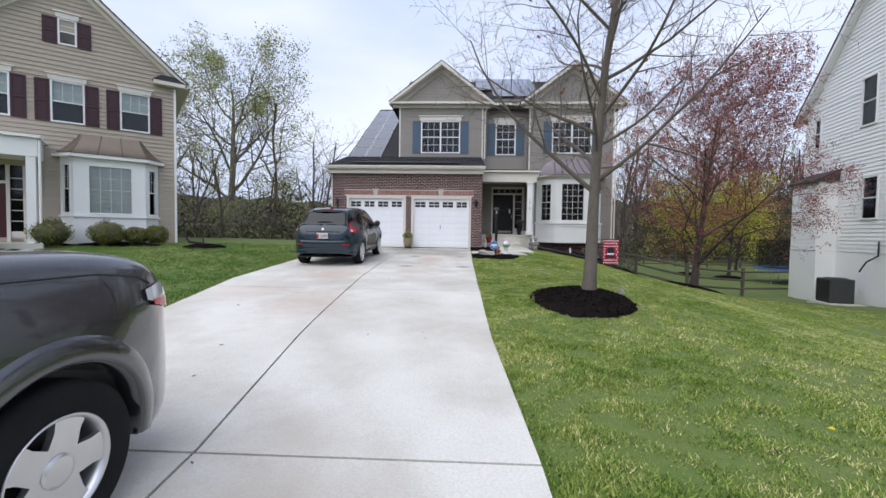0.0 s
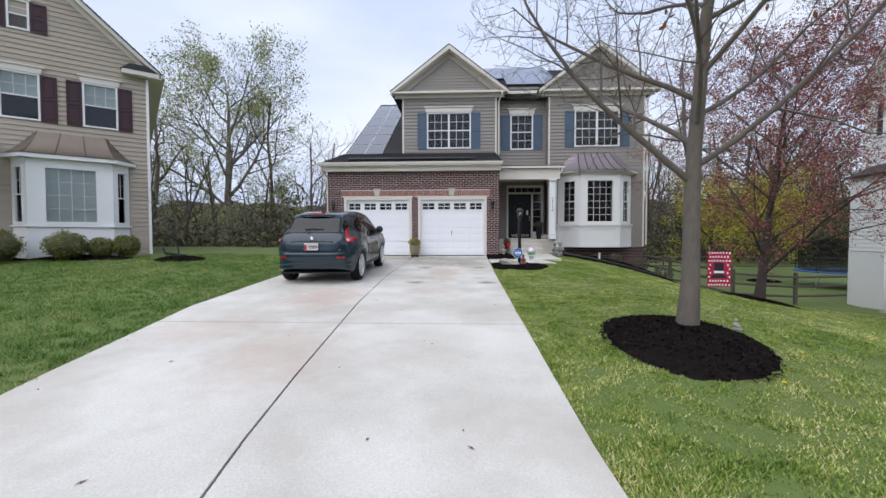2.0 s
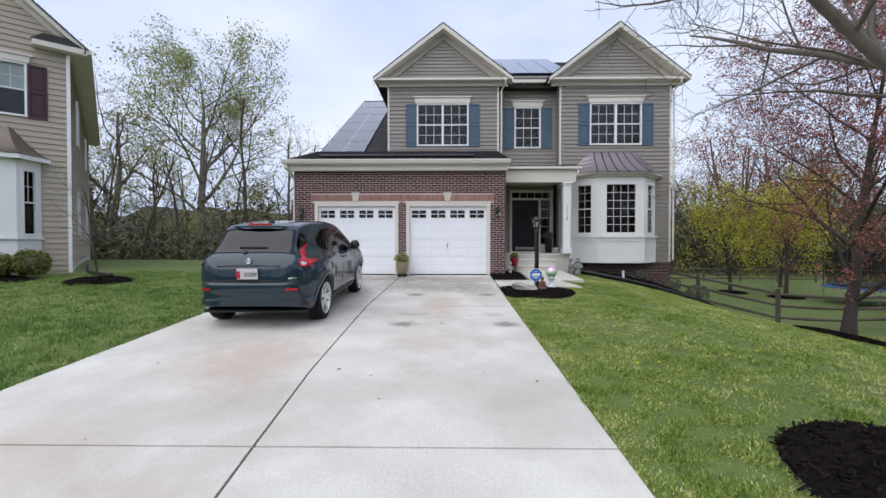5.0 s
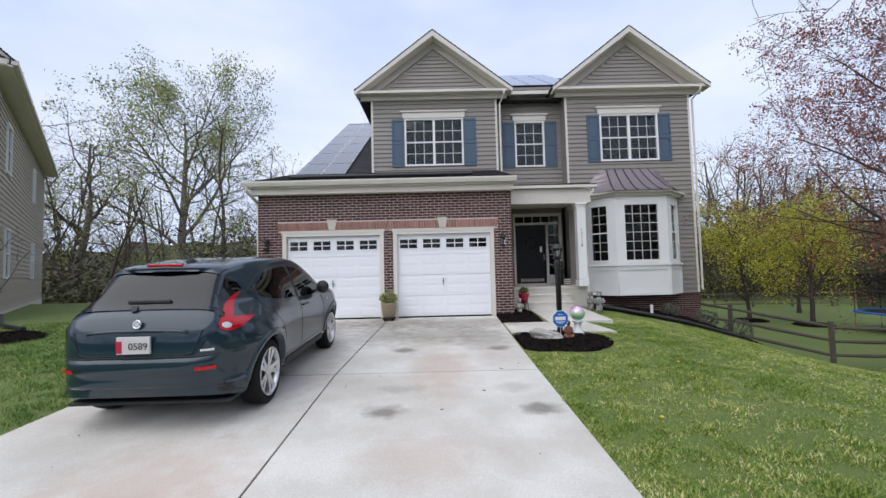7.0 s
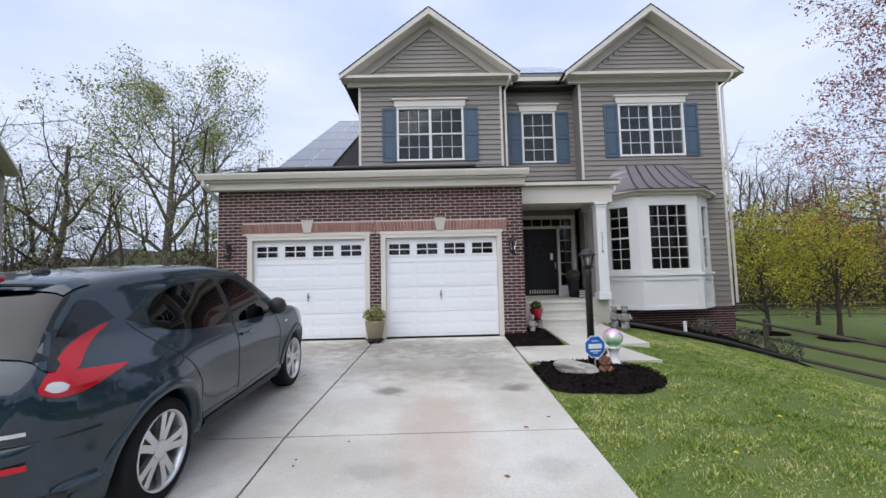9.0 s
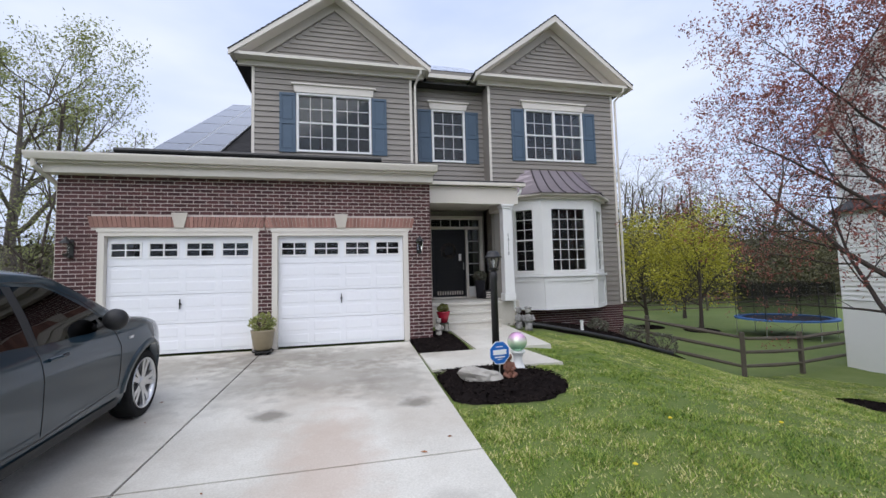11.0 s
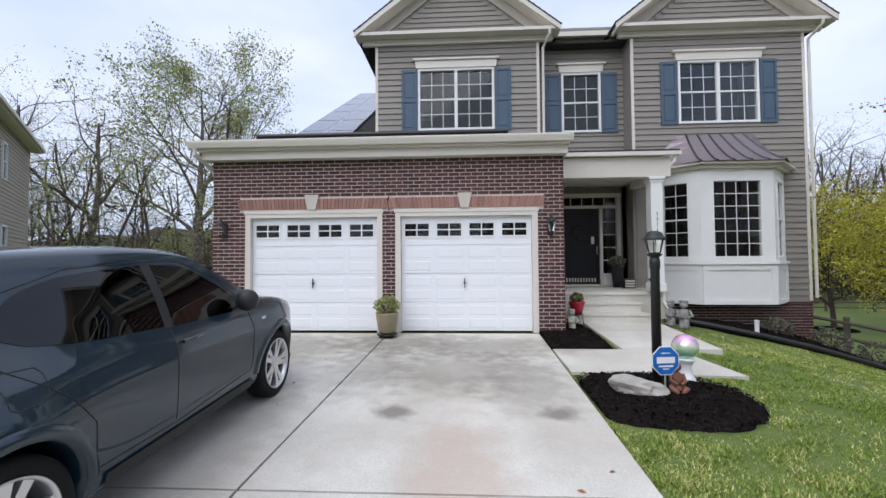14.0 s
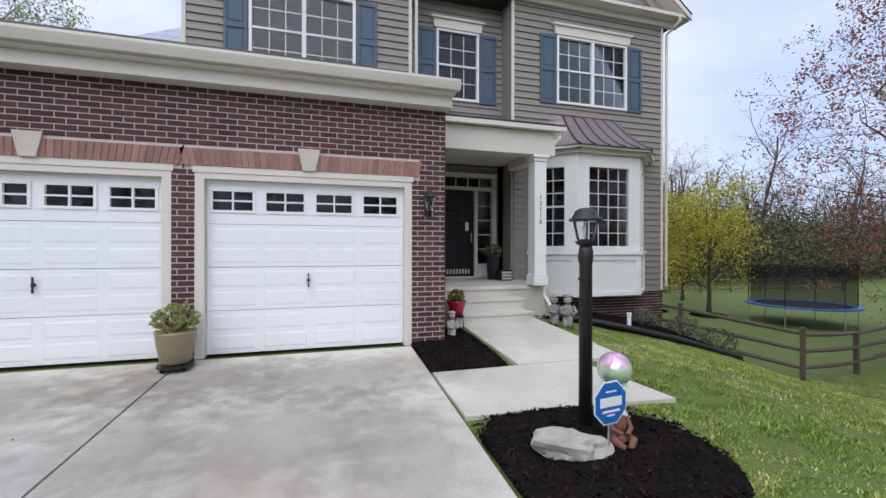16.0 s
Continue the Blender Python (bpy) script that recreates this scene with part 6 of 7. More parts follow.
def wheel(parent, s, x, y, r, width, spokes, rim_mat, m, share=0.70):
    """Tyre, rim, paired spokes and hub, facing outwards on side s."""
    T = m @ Matrix.Translation((s * x, y, r)) @ pose(0, 0, 0, 0, 90 * s, 0)
    w = width
    tyre = part("wheel", lathe([(r * (share - 0.04), -w), (r * 0.94, -w), (r * 0.99, -w * 0.85), (r, -w * 0.5), (r, -w * 0.2), (r * 0.985, -0.012), (r * 0.93, 0.002), (r * (share + 0.1), 0.006), (r * (share - 0.01), -0.004)], 48, T, None, False), M_RUBBER, parent, "black tyre on an alloy wheel", smooth=True)
    rim = bmesh.new()
    n = 48
    prof = [(r * (share + d), z) for d, z in ((0.005, -0.01), (0.02, 0.008), (0.0, 0.010), (-0.035, -0.008), (-0.06, -0.05), (-0.07, -w * 0.8))]
    rr = [[rim.verts.new((q * math.cos(2 * math.pi * i / n), q * math.sin(2 * math.pi * i / n), z)) for i in range(n)] for q, z in prof]
    for a, b in zip(rr, rr[1:]):
        for i in range(n):
            rim.faces.new((a[i], a[(i + 1) % n], b[(i + 1) % n], b[i]))
    bmesh.ops.transform(rim, matrix=T, verts=rim.verts)
    part("rim", rim, rim_mat, tyre, "silver alloy rim", smooth=True)
    part("brake_disc", lathe([(r * (share - 0.1), -w * 0.62), (r * (share - 0.1), -w * 0.58)], 32, T), M_BLACKMETAL, tyre)
    for i in range(5):
        a = 2 * math.pi * i / 5 + 0.3
        for d in spokes:
            sp = bmesh.new()
            half = 0.042 if len(spokes) > 1 else 0.10
            o = [(0.16, half * 1.1), (0.42, half * 0.95), (share - 0.01, half * 1.15)]
            lo = [(r * u, -v * r / 0.33 * 0.55) for u, v in o]
            hi = [(r * u, v * r / 0.33 * 0.55) for u, v in o[::-1]]
            prism([(px, py) for px, py in lo + hi], -0.038, -0.002, bm=sp, axis="z")
            for v in sp.verts:
                q = math.hypot(v.co.x, v.co.y) / r
                v.co.z -= 0.02 * (1 - q)
            bmesh.ops.transform(sp, matrix=T @ Matrix.Rotation(a + d, 4, "Z"), verts=sp.verts)
            part("spoke", sp, rim_mat, tyre)
    part("hub_cap", lathe([(r * 0.19, -0.05), (r * 0.19, -0.012), (r * 0.15, -0.004), (r * 0.08, -0.002)], 24, T), rim_mat, tyre)
    return tyre


def seam(shape, parent, s, pts, m, r=0.0035):
    fine = [(y0 + (y1 - y0) * k / 8, z0 + (z1 - z0) * k / 8) for (y0, z0), (y1, z1) in zip(pts, pts[1:]) for k in range(8)] + [pts[-1]]
    bm = tube([(s * (shape.hw(y, z) + 0.0005), y, z) for y, z in fine], r, 5)
    bmesh.ops.transform(bm, matrix=m, verts=bm.verts)
    part("panel_gap", bm, M_PLASTIC, parent)


def put_on(bm, m):
    bmesh.ops.transform(bm, matrix=m, verts=bm.verts)
    return bm


# small graphite-blue crossover
SLOPE = math.degrees(math.atan(0.05))
CM = pose(-4.09, 9.75, float(drive_z(9.75)), SLOPE, 0, 0.6) @ Matrix.Scale(1.07, 4)
car = thing("car", "graphite-blue small crossover car parked on the driveway", "car", CM.translation)
js = CarShape(
    top=[(0, 0.70), (0.015, 0.82), (0.03, 0.90), (0.05, 0.97), (0.08, 1.03), (0.13, 1.08), (0.20, 1.14), (0.30, 1.26), (0.42, 1.40), (0.52, 1.475), (0.62, 1.495), (1.1, 1.55), (1.7, 1.565), (2.25, 1.52), (2.6, 1.35), (2.95, 1.14), (3.1, 1.07), (3.5, 1.01), (3.85, 0.93), (4.02, 0.83), (4.10, 0.72), (4.135, 0.60)],
    plan=[(0, 0.52), (0.02, 0.64), (0.05, 0.72), (0.10, 0.80), (0.18, 0.87), (0.30, 0.93), (0.5, 0.975), (0.9, 1.0), (3.3, 1.0), (3.6, 0.97), (3.9, 0.86), (4.05, 0.74), (4.135, 0.60)],
    side=[(0.2, 0.80), (0.35, 0.85), (0.6, 0.868), (0.78, 0.872), (0.92, 0.850), (1.0, 0.815), (1.2, 0.745), (1.4, 0.655), (1.57, 0.56)],
    axles=(0.78, 3.31), wheel_r=0.335, sill=0.25, arch=0.055, bulge=0.055, pinch=0.20)
cb_ = part("body", put_on(js.body(), CM), M_CARBLUE, car, "metallic graphite-blue paint", smooth=True)
bl_ = js.top_patch([0.15, 0.20, 0.25, 0.30, 0.36, 0.42, 0.47], [0.93, 0.97, 1.0, 1.0, 1.0, 1.0, 0.98], 0.008)
part("rear_window", facing(put_on(bl_, CM), (0, 0, 1)), M_CARGLASS, car, "dark tinted rear window", smooth=True)
part("windscreen", facing(put_on(js.top_patch([2.3, 2.45, 2.6, 2.75, 2.9, 3.02], [0.93] * 6, 0.006), CM), (0, 0, 1)), M_CARGLASS, car, smooth=True)
part("spoiler", facing(put_on(js.top_patch([0.44, 0.49, 0.54, 0.62], [0.90, 0.92, 0.93, 0.93], 0.016), CM), (0, 0, 1)), M_CARBLUE, car, smooth=True)
part("spoiler_lip", put_on(tube([(-0.46, 0.50, 1.445), (-0.30, 0.425, 1.468), (0, 0.405, 1.474), (0.30, 0.425, 1.468), (0.46, 0.50, 1.445)], 0.016, 8), CM), M_CARBLUE, car, smooth=True)
part("high_brake_light", put_on(B(-0.17, 0.17, 0.405, 0.45, 1.487, 1.512, None, 0.006), CM), M_REDLAMP, car, "red high-level brake light")
part("aerial_base", put_on(lathe([(0.05, 0), (0.045, 0.02), (0.015, 0.045)], 14, Matrix.Translation((0, 0.85, 1.525))), CM), M_PLASTIC, car)
part("aerial", put_on(tube([(0, 0.86, 1.56), (0, 0.66, 1.70)], 0.005, 6), CM), M_PLASTIC, car)
part("wiper", put_on(B(-0.20, 0.20, 0.19, 0.215, 1.150, 1.185, None, 0.008), CM), M_PLASTIC, car, "black rear wiper")
part("wiper_arm", put_on(lathe([(0.035, 0), (0.03, 0.03)], 14, Matrix.Translation((-0.1, 0.16, 1.10)) @ pose(0, 0, 0, 60)), CM), M_PLASTIC, car)
for s in (-1, 1):
    wl_lo = [(0.90, 1.15), (1.0, 1.10), (1.3, 1.055), (1.80, 1.025)]
    wl_hi = [(0.90, 1.24), (1.05, 1.345), (1.3, 1.405), (1.80, 1.43)]
    part("rear_window_corner", facing(put_on(js.side_patch(s, [(0.24, 1.07), (0.36, 1.134), (0.49, 1.189), (0.66, 1.235)], [(0.24, 1.074), (0.30, 1.16), (0.42, 1.30), (0.50, 1.365), (0.58, 1.35), (0.66, 1.24)], 0.007, 30, 10), CM), (s, 0, 0)), M_CARGLASS, car, "dark tinted rear window", smooth=True)
    part("rear_door_window", facing(put_on(js.side_patch(s, wl_lo, wl_hi), CM), (s, 0, 0)), M_CARGLASS, car, smooth=True)
    part("front_door_window", facing(put_on(js.side_patch(s, [(1.88, 1.01), (2.5, 0.995), (2.78, 0.99)], [(1.88, 1.425), (2.15, 1.40), (2.45, 1.25), (2.78, 1.03)]), CM), (s, 0, 0)), M_CARGLASS, car, smooth=True)
    part("quarter_trim", facing(put_on(js.side_patch(s, [(0.74, 1.21), (0.89, 1.15)], [(0.74, 1.22), (0.89, 1.25)]), CM), (s, 0, 0)), M_PLASTIC, car, smooth=True)
    part("pillar_trim", facing(put_on(js.side_patch(s, [(1.80, 1.015), (1.88, 1.01)], [(1.80, 1.43), (1.88, 1.425)], 0.003), CM), (s, 0, 0)), M_PLASTIC, car, smooth=True)
    lt = part("tail_light", facing(put_on(js.side_patch(s, [(0.10, 0.92), (0.16, 0.89), (0.25, 0.90), (0.38, 0.94), (0.53, 0.975)], [(0.10, 0.95), (0.14, 0.99), (0.22, 1.01), (0.32, 1.0), (0.53, 0.982)], 0.012, 44, 8), CM), (s, 0, 0)), M_REDLAMP, car, "red boomerang tail light", smooth=True)
    part("tail_light_arm", facing(put_on(js.side_patch(s, [(0.13, 0.97), (0.21, 0.99), (0.29, 1.015), (0.38, 1.07), (0.49, 1.14), (0.60, 1.205)], [(0.13, 0.985), (0.18, 1.025), (0.25, 1.07), (0.36, 1.13), (0.49, 1.185), (0.60, 1.215)], 0.012, 44, 8), CM), (s, 0, 0)), M_REDLAMP, lt, smooth=True)
    part("reverse_lamp", facing(put_on(js.side_patch(s, [(0.115, 0.943), (0.135, 0.921), (0.155, 0.917), (0.18, 0.923), (0.195, 0.943)], [(0.115, 0.945), (0.135, 0.967), (0.155, 0.971), (0.18, 0.965), (0.195, 0.945)], 0.017, 16, 6), CM), (s, 0, 0)), M_LAMPCLEAR, lt, smooth=True)
    part("lamp_lens", facing(put_on(js.side_patch(s, [(0.21, 0.925), (0.28, 0.932), (0.38, 0.955)], [(0.21, 0.98), (0.28, 0.985), (0.38, 0.978)], 0.016, 16, 6), CM), (s, 0, 0)), M_REDLAMP, lt, smooth=True)
    for q in ([(1.83, 0.40), (1.84, 0.7), (1.84, 1.0), (1.84, 1.43)], [(0.73, 1.19), (0.86, 1.02), (1.06, 0.84), (1.20, 0.66), (1.22, 0.42)], [(2.78, 0.99), (2.82, 0.8), (2.80, 0.45)], [(1.22, 0.40), (1.83, 0.38), (2.80, 0.43)], [(0.73, 1.21), (0.95, 1.34), (1.3, 1.437), (1.9, 1.455), (2.2, 1.425), (2.5, 1.27), (2.8, 1.03)]):
        seam(js, car, s, q, CM)
    part("door_handle", put_on(tube([(s * (js.hw(1.92, 0.9) + 0.012), 1.90, 0.90), (s * (js.hw(2.0, 0.9) + 0.03), 2.0, 0.905), (s * (js.hw(2.1, 0.9) + 0.012), 2.10, 0.90)], 0.014, 8), CM), M_CARBLUE, car)
    mr = lathe([(0.03, -0.06), (0.085, -0.04), (0.095, 0.0), (0.08, 0.05), (0.03, 0.08)], 16, Matrix.Translation((s * 0.93, 2.62, 1.08)) @ pose(0, 0, 0, 90, 0, 0))
    part("wing_mirror", put_on(mr, CM), M_PLASTIC, car, "black wing mirror", smooth=True)
    part("mirror_stalk", put_on(tube([(s * 0.80, 2.60, 1.02), (s * 0.90, 2.62, 1.06)], 0.025, 6), CM), M_PLASTIC, car)
    part("side_repeater", put_on(B(s * (js.hw(3.0, 0.86) + 0.003) - 0.006, s * (js.hw(3.0, 0.86) + 0.003) + 0.006, 2.96, 3.03, 0.85, 0.875, None, 0.003), CM), M_LAMPCLEAR, car)
    for ya in js.axles:
        wheel(car, s, 0.862, ya, 0.335, 0.20, (-0.20, 0.20), M_ALLOY, CM, 0.73)
        R1, R2 = 0.392, 0.452
        fl = bmesh.new()
        prev = None
        for i in range(25):
            a = math.pi * (0.02 + 0.96 * i / 24)
            row = []
            for R, o in ((R1, 0.004), (R1 + 0.012, 0.018), (R2, 0.012), (R2 + 0.008, 0.0)):
                y, z = ya + R * math.cos(a), 0.335 + R * math.sin(a)
                row.append(fl.verts.new((s * (js.hw(min(max(y, 0), 4.13), max(z, 0.3)) + o), y, z)))
            if prev:
                for k in range(3):
                    fl.faces.new((prev[k], prev[k + 1], row[k + 1], row[k]))
            prev = row
        part("wheel_arch_trim", put_on(fl, CM), M_CARBLUE, car, smooth=True)
    if s > 0:
        seam(js, car, s, [(0.80, 0.88), (0.80, 1.00), (0.83, 1.02), (0.97, 1.01), (0.99, 0.98), (0.97, 0.89), (0.94, 0.87), (0.83, 0.865), (0.80, 0.88)], CM, 0.003)
    part("sill_trim", facing(put_on(js.side_patch(s, [(1.28, 0.262), (2.82, 0.262)], [(1.28, 0.345), (2.82, 0.345)], 0.012), CM), (s, 0, 0)), M_PLASTIC, car)
    part("rear_reflector", facing(put_on(js.rear_patch(s * 0.53, s * 0.68, 0.575, 0.605, 0.040), CM), (0, -1, 0)), M_REDLAMP, car, "small red rear reflector")


def bumper(profile, reach):
    """A skin drawn round the tail from wheel arch to wheel arch, from (outward, height) pairs."""
    right = [(js.hw(y, 0.6), y) for y in np.linspace(reach, 0.0, 26) ** 1.0]
    line_ = right + [(right[-1][0] * (1 - 2 * k / 12), 0.0) for k in range(1, 12)] + [(-x, y) for x, y in right[::-1]]
    bm = bmesh.new()
    g = []
    for i, (x, y) in enumerate(line_):
        a, b = line_[max(i - 2, 0)], line_[min(i + 2, len(line_) - 1)]
        d = Vector((b[0] - a[0], b[1] - a[1])).normalized()
        g.append([bm.verts.new((x - d.y * -o, y + d.x * o, z)) for o, z in profile])
    for a, b in zip(g, g[1:]):
        for k in range(len(profile) - 1):
            bm.faces.new((a[k], a[k + 1], b[k + 1], b[k]))
    return facing(put_on(bm, CM), (0, -1, 0))


part("rear_bumper", bumper([(-0.03, 0.690), (0.012, 0.688), (0.026, 0.676), (0.034, 0.650), (0.036, 0.60), (0.030, 0.560), (0.016, 0.545), (0.018, 0.50), (0.016, 0.46), (0.004, 0.425), (-0.03, 0.415)], 0.31), M_CARBLUE, car, "body-coloured rear bumper", smooth=True)
part("rear_valance", bumper([(-0.06, 0.412), (-0.018, 0.410), (-0.022, 0.375), (-0.05, 0.345), (-0.14, 0.335)], 0.16), M_PLASTIC, car, "black plastic lower valance", smooth=True)
# Floor plate, added in black to deepen the dark under the car.
part("underbody", put_on(B(-0.74, 0.74, 0.16, 3.95, 0.225, 0.262, None, 0.01), CM), M_PLASTIC, car, "black underbody")
part("bumper_gap", put_on(tube([(x, js.rear_y(x, 0.70) - 0.001, 0.697) for x in np.linspace(-0.70, 0.70, 40)], 0.005, 6), CM), M_PLASTIC, car)
shut = [(0.57, 0.93), (0.55, 0.86), (0.52, 0.78), (0.49, 0.735), (0.45, 0.72)]
shut = shut + [(0.45 * (1 - k / 8), 0.715) for k in range(1, 8)]
shut = shut + [(-x, z) for x, z in shut[::-1]]
part("tailgate_gap", put_on(tube([(x, js.rear_y(x, z) - 0.001, z) for x, z in shut], 0.0035, 6), CM), M_PLASTIC, car)
part("tailgate_strip", put_on(tube([(x, js.rear_y(x, 0.925) - 0.006, 0.925 - 0.10 * (x / 0.5) ** 4 * 0.3) for x in np.linspace(-0.44, 0.44, 15)], 0.014, 8), CM), M_CARBLUE, car, smooth=True)
plate = part("number_plate", put_on(B(-0.145, 0.145, -0.026, -0.004, 0.735, 0.885, None, 0.002), CM), M_PLATE, car, "white number plate with dark digits")
part("badge", put_on(lathe([(0.040, 0), (0.040, 0.01), (0.034, 0.016), (0.028, 0.010)], 20, Matrix.Translation((0.0, 0.035, 0.985)) @ pose(0, 0, 0, 80)), CM), M_CHROME, car, "round chrome badge")
part("trim_badge", facing(put_on(js.rear_patch(0.56, 0.66, 0.735, 0.755, 0.006), CM), (0, -1, 0)), M_CHROME, car)


def writing(text, size, m, material, parent, name="lettering", depth=0.0015):
    cu = bpy.data.curves.new(name, "FONT")
    cu.body, cu.size, cu.extrude, cu.align_x, cu.align_y = text, size, depth, "CENTER", "CENTER"
    tmp = bpy.data.objects.new("tmp_text", cu)
    me = bpy.data.meshes.new_from_object(tmp)
    bpy.data.objects.remove(tmp)
    bpy.data.curves.remove(cu)
    me.transform(m)
    me.materials.clear()
    me.materials.append(material)
    return part(name, me, material, parent)


writing("0589", 0.085, CM @ Matrix.Translation((0.045, -0.0285, 0.80)) @ pose(0, 0, 0, 90), M_BLACKMETAL, plate, "digit_text")
part("plate_mark", put_on(B(-0.145, -0.095, -0.0295, -0.0265, 0.745, 0.85), CM), M_FLAGRED, plate)

# grey sport-utility car, nose towards the house
GM = pose(-1.93 - 0.965, 1.22 - 4.75, float(drive_z(-3.53)) - 0.015, SLOPE, 0, 0) @ Matrix.Diagonal((0.955, 1.0, 0.985, 1.0))
suv = thing("car", "dark grey metallic sport-utility car parked on the driveway", "car", GM.translation)
gs = CarShape(
    top=[(0, 0.95), (0.05, 1.1), (0.2, 1.2), (0.5, 1.5), (0.8, 1.66), (1.6, 1.72), (2.5, 1.68), (3.0, 1.52), (3.35, 1.42), (3.6, 1.405), (4.0, 1.375), (4.3, 1.325), (4.5, 1.23), (4.62, 1.11), (4.70, 0.95), (4.75, 0.72)],
    plan=[(0, 0.75), (0.1, 0.9), (0.4, 0.98), (0.8, 1.0), (4.0, 1.0), (4.3, 0.965), (4.5, 0.88), (4.65, 0.76), (4.75, 0.62)],
    side=[(0.2, 0.86), (0.4, 0.905), (0.7, 0.925), (1.0, 0.925), (1.15, 0.90), (1.27, 0.86), (1.40, 0.80), (1.5, 0.74), (1.72, 0.62)],
    axles=(0.95, 3.72), wheel_r=0.40, sill=0.30, arch=0.075, bulge=0.03)
part("body", put_on(gs.body(), GM), M_CARGREY, suv, "dark grey metallic paint", smooth=True)
for s in (-1, 1):
    for ya in gs.axles:
        wheel(suv, s, 0.915, ya, 0.40, 0.24, (0.0,), M_ALLOY, GM, 0.60)
        fl = bmesh.new()
        prev = None
        for i in range(29):
            a = math.pi * (-0.06 + 1.12 * i / 28)
            row = []
            for R, o in ((0.478, -0.03), (0.482, 0.012), (0.50, 0.020), (0.58, 0.016), (0.60, 0.0)):
                y, z = ya + R * math.cos(a), 0.40 + R * math.sin(a)
                row.append(fl.verts.new((s * (gs.hw(min(max(y, 0), 4.74), max(z, 0.3)) + o), y, z)))
            if prev:
                for k in range(4):
                    fl.faces.new((prev[k], prev[k + 1], row[k + 1], row[k]))
            prev = row
        part("wheel_arch_trim", put_on(fl, GM), M_CARGREY, suv, smooth=True)
    part("headlight", facing(put_on(gs.side_patch(s, [(4.28, 1.06), (4.45, 1.01), (4.62, 0.95)], [(4.28, 1.12), (4.45, 1.135), (4.62, 1.05)], 0.014), GM), (s, 0, 0)), M_LAMPCLEAR, suv, "clear headlight", smooth=True)
    part("side_marker", facing(put_on(gs.side_patch(s, [(4.33, 1.025), (4.58, 0.955)], [(4.33, 1.055), (4.58, 1.03)], 0.019), GM), (s, 0, 0)), M_REDLAMP, suv, "red side reflector")
    part("fender_vent", facing(put_on(gs.side_patch(s, [(2.85, 1.03), (3.05, 1.05)], [(2.85, 1.07), (3.05, 1.085)], 0.012), GM), (s, 0, 0)), M_CHROME, suv, "chrome fender vent")
    part("front_door_window", facing(put_on(gs.side_patch(s, [(1.8, 1.14), (2.9, 1.16)], [(1.8, 1.55), (2.4, 1.52), (2.9, 1.30)]), GM), (s, 0, 0)), M_CARGLASS, suv)
    part("rear_door_window", facing(put_on(gs.side_patch(s, [(0.8, 1.15), (1.7, 1.14)], [(0.8, 1.45), (1.7, 1.55)]), GM), (s, 0, 0)), M_CARGLASS, suv)
    seam(gs, suv, s, [(3.2, 1.285), (3.6, 1.275), (4.0, 1.25), (4.25, 1.20), (4.36, 1.14)], GM, 0.005)
    seam(gs, suv, s, [(2.95, 0.45), (3.0, 0.8), (2.95, 1.12)], GM, 0.004)
part("windscreen", facing(put_on(gs.top_patch([2.55, 2.75, 3.0, 3.15, 3.28], [0.92] * 5, 0.006), GM), (0, 0, 1)), M_CARGLASS, suv, smooth=True)

# ---- small things ----
def clump(name, seed, n, centre, radius, squash, size, material, parent, stems=0):
    """Leaves on an uneven shell, with stems inside."""
    g = np.random.default_rng(seed)
    d = g.normal(0, 1, (n, 3))
    d /= np.linalg.norm(d, axis=1, keepdims=True)
    r = radius * (0.75 + 0.25 * g.random((n, 1))) * (1 + 0.12 * np.sin(d[:, :1] * 5 + seed) * np.cos(d[:, 1:2] * 4))
    P = np.array(centre) + d * r * np.array([1, 1, squash])
    P = P[P[:, 2] > centre[2] - radius * squash * 0.95]
    tips = [(Vector(p), None) for p in P]
    lv, lf = leaves(seed, tips, 1, size, 0.01)
    return part(name, raw_mesh(name, lv, lf, 4, material), material, parent)


# clipped shrubs under the neighbour's bay
for k, (s_, d_, r_) in enumerate(((-4.15, -1.25, 0.62), (-2.55, -1.25, 0.58), (-1.65, -1.15, 0.42), (-0.95, -1.1, 0.46), (-5.9, -2.2, 0.5))):
    p = NM @ Vector((s_, d_, 0))
    z = float(ground_h(p.x, p.y)) + 0.10
    e = thing("shrub", "clipped rounded boxwood shrub, green-gold on top", "shrub", (p.x, p.y, z), "shrubs under the bay")
    core = bmesh.new()
    bmesh.ops.create_icosphere(core, subdivisions=3, radius=r_ * 0.86)
    for v in core.verts:
        v.co *= 1 + 0.08 * noise.noise(v.co * 6 + Vector((k, 0, 0)))
        v.co.z *= 0.82
    bmesh.ops.transform(core, matrix=Matrix.Translation((p.x, p.y, z + r_ * 0.72)), verts=core.verts)
    part("inner_growth", core, M_LEAF_O, e)
    clump("foliage", 20 + k, 2600, (p.x, p.y, z + r_ * 0.74), r_, 0.84, 0.035, M_BUSH, e)

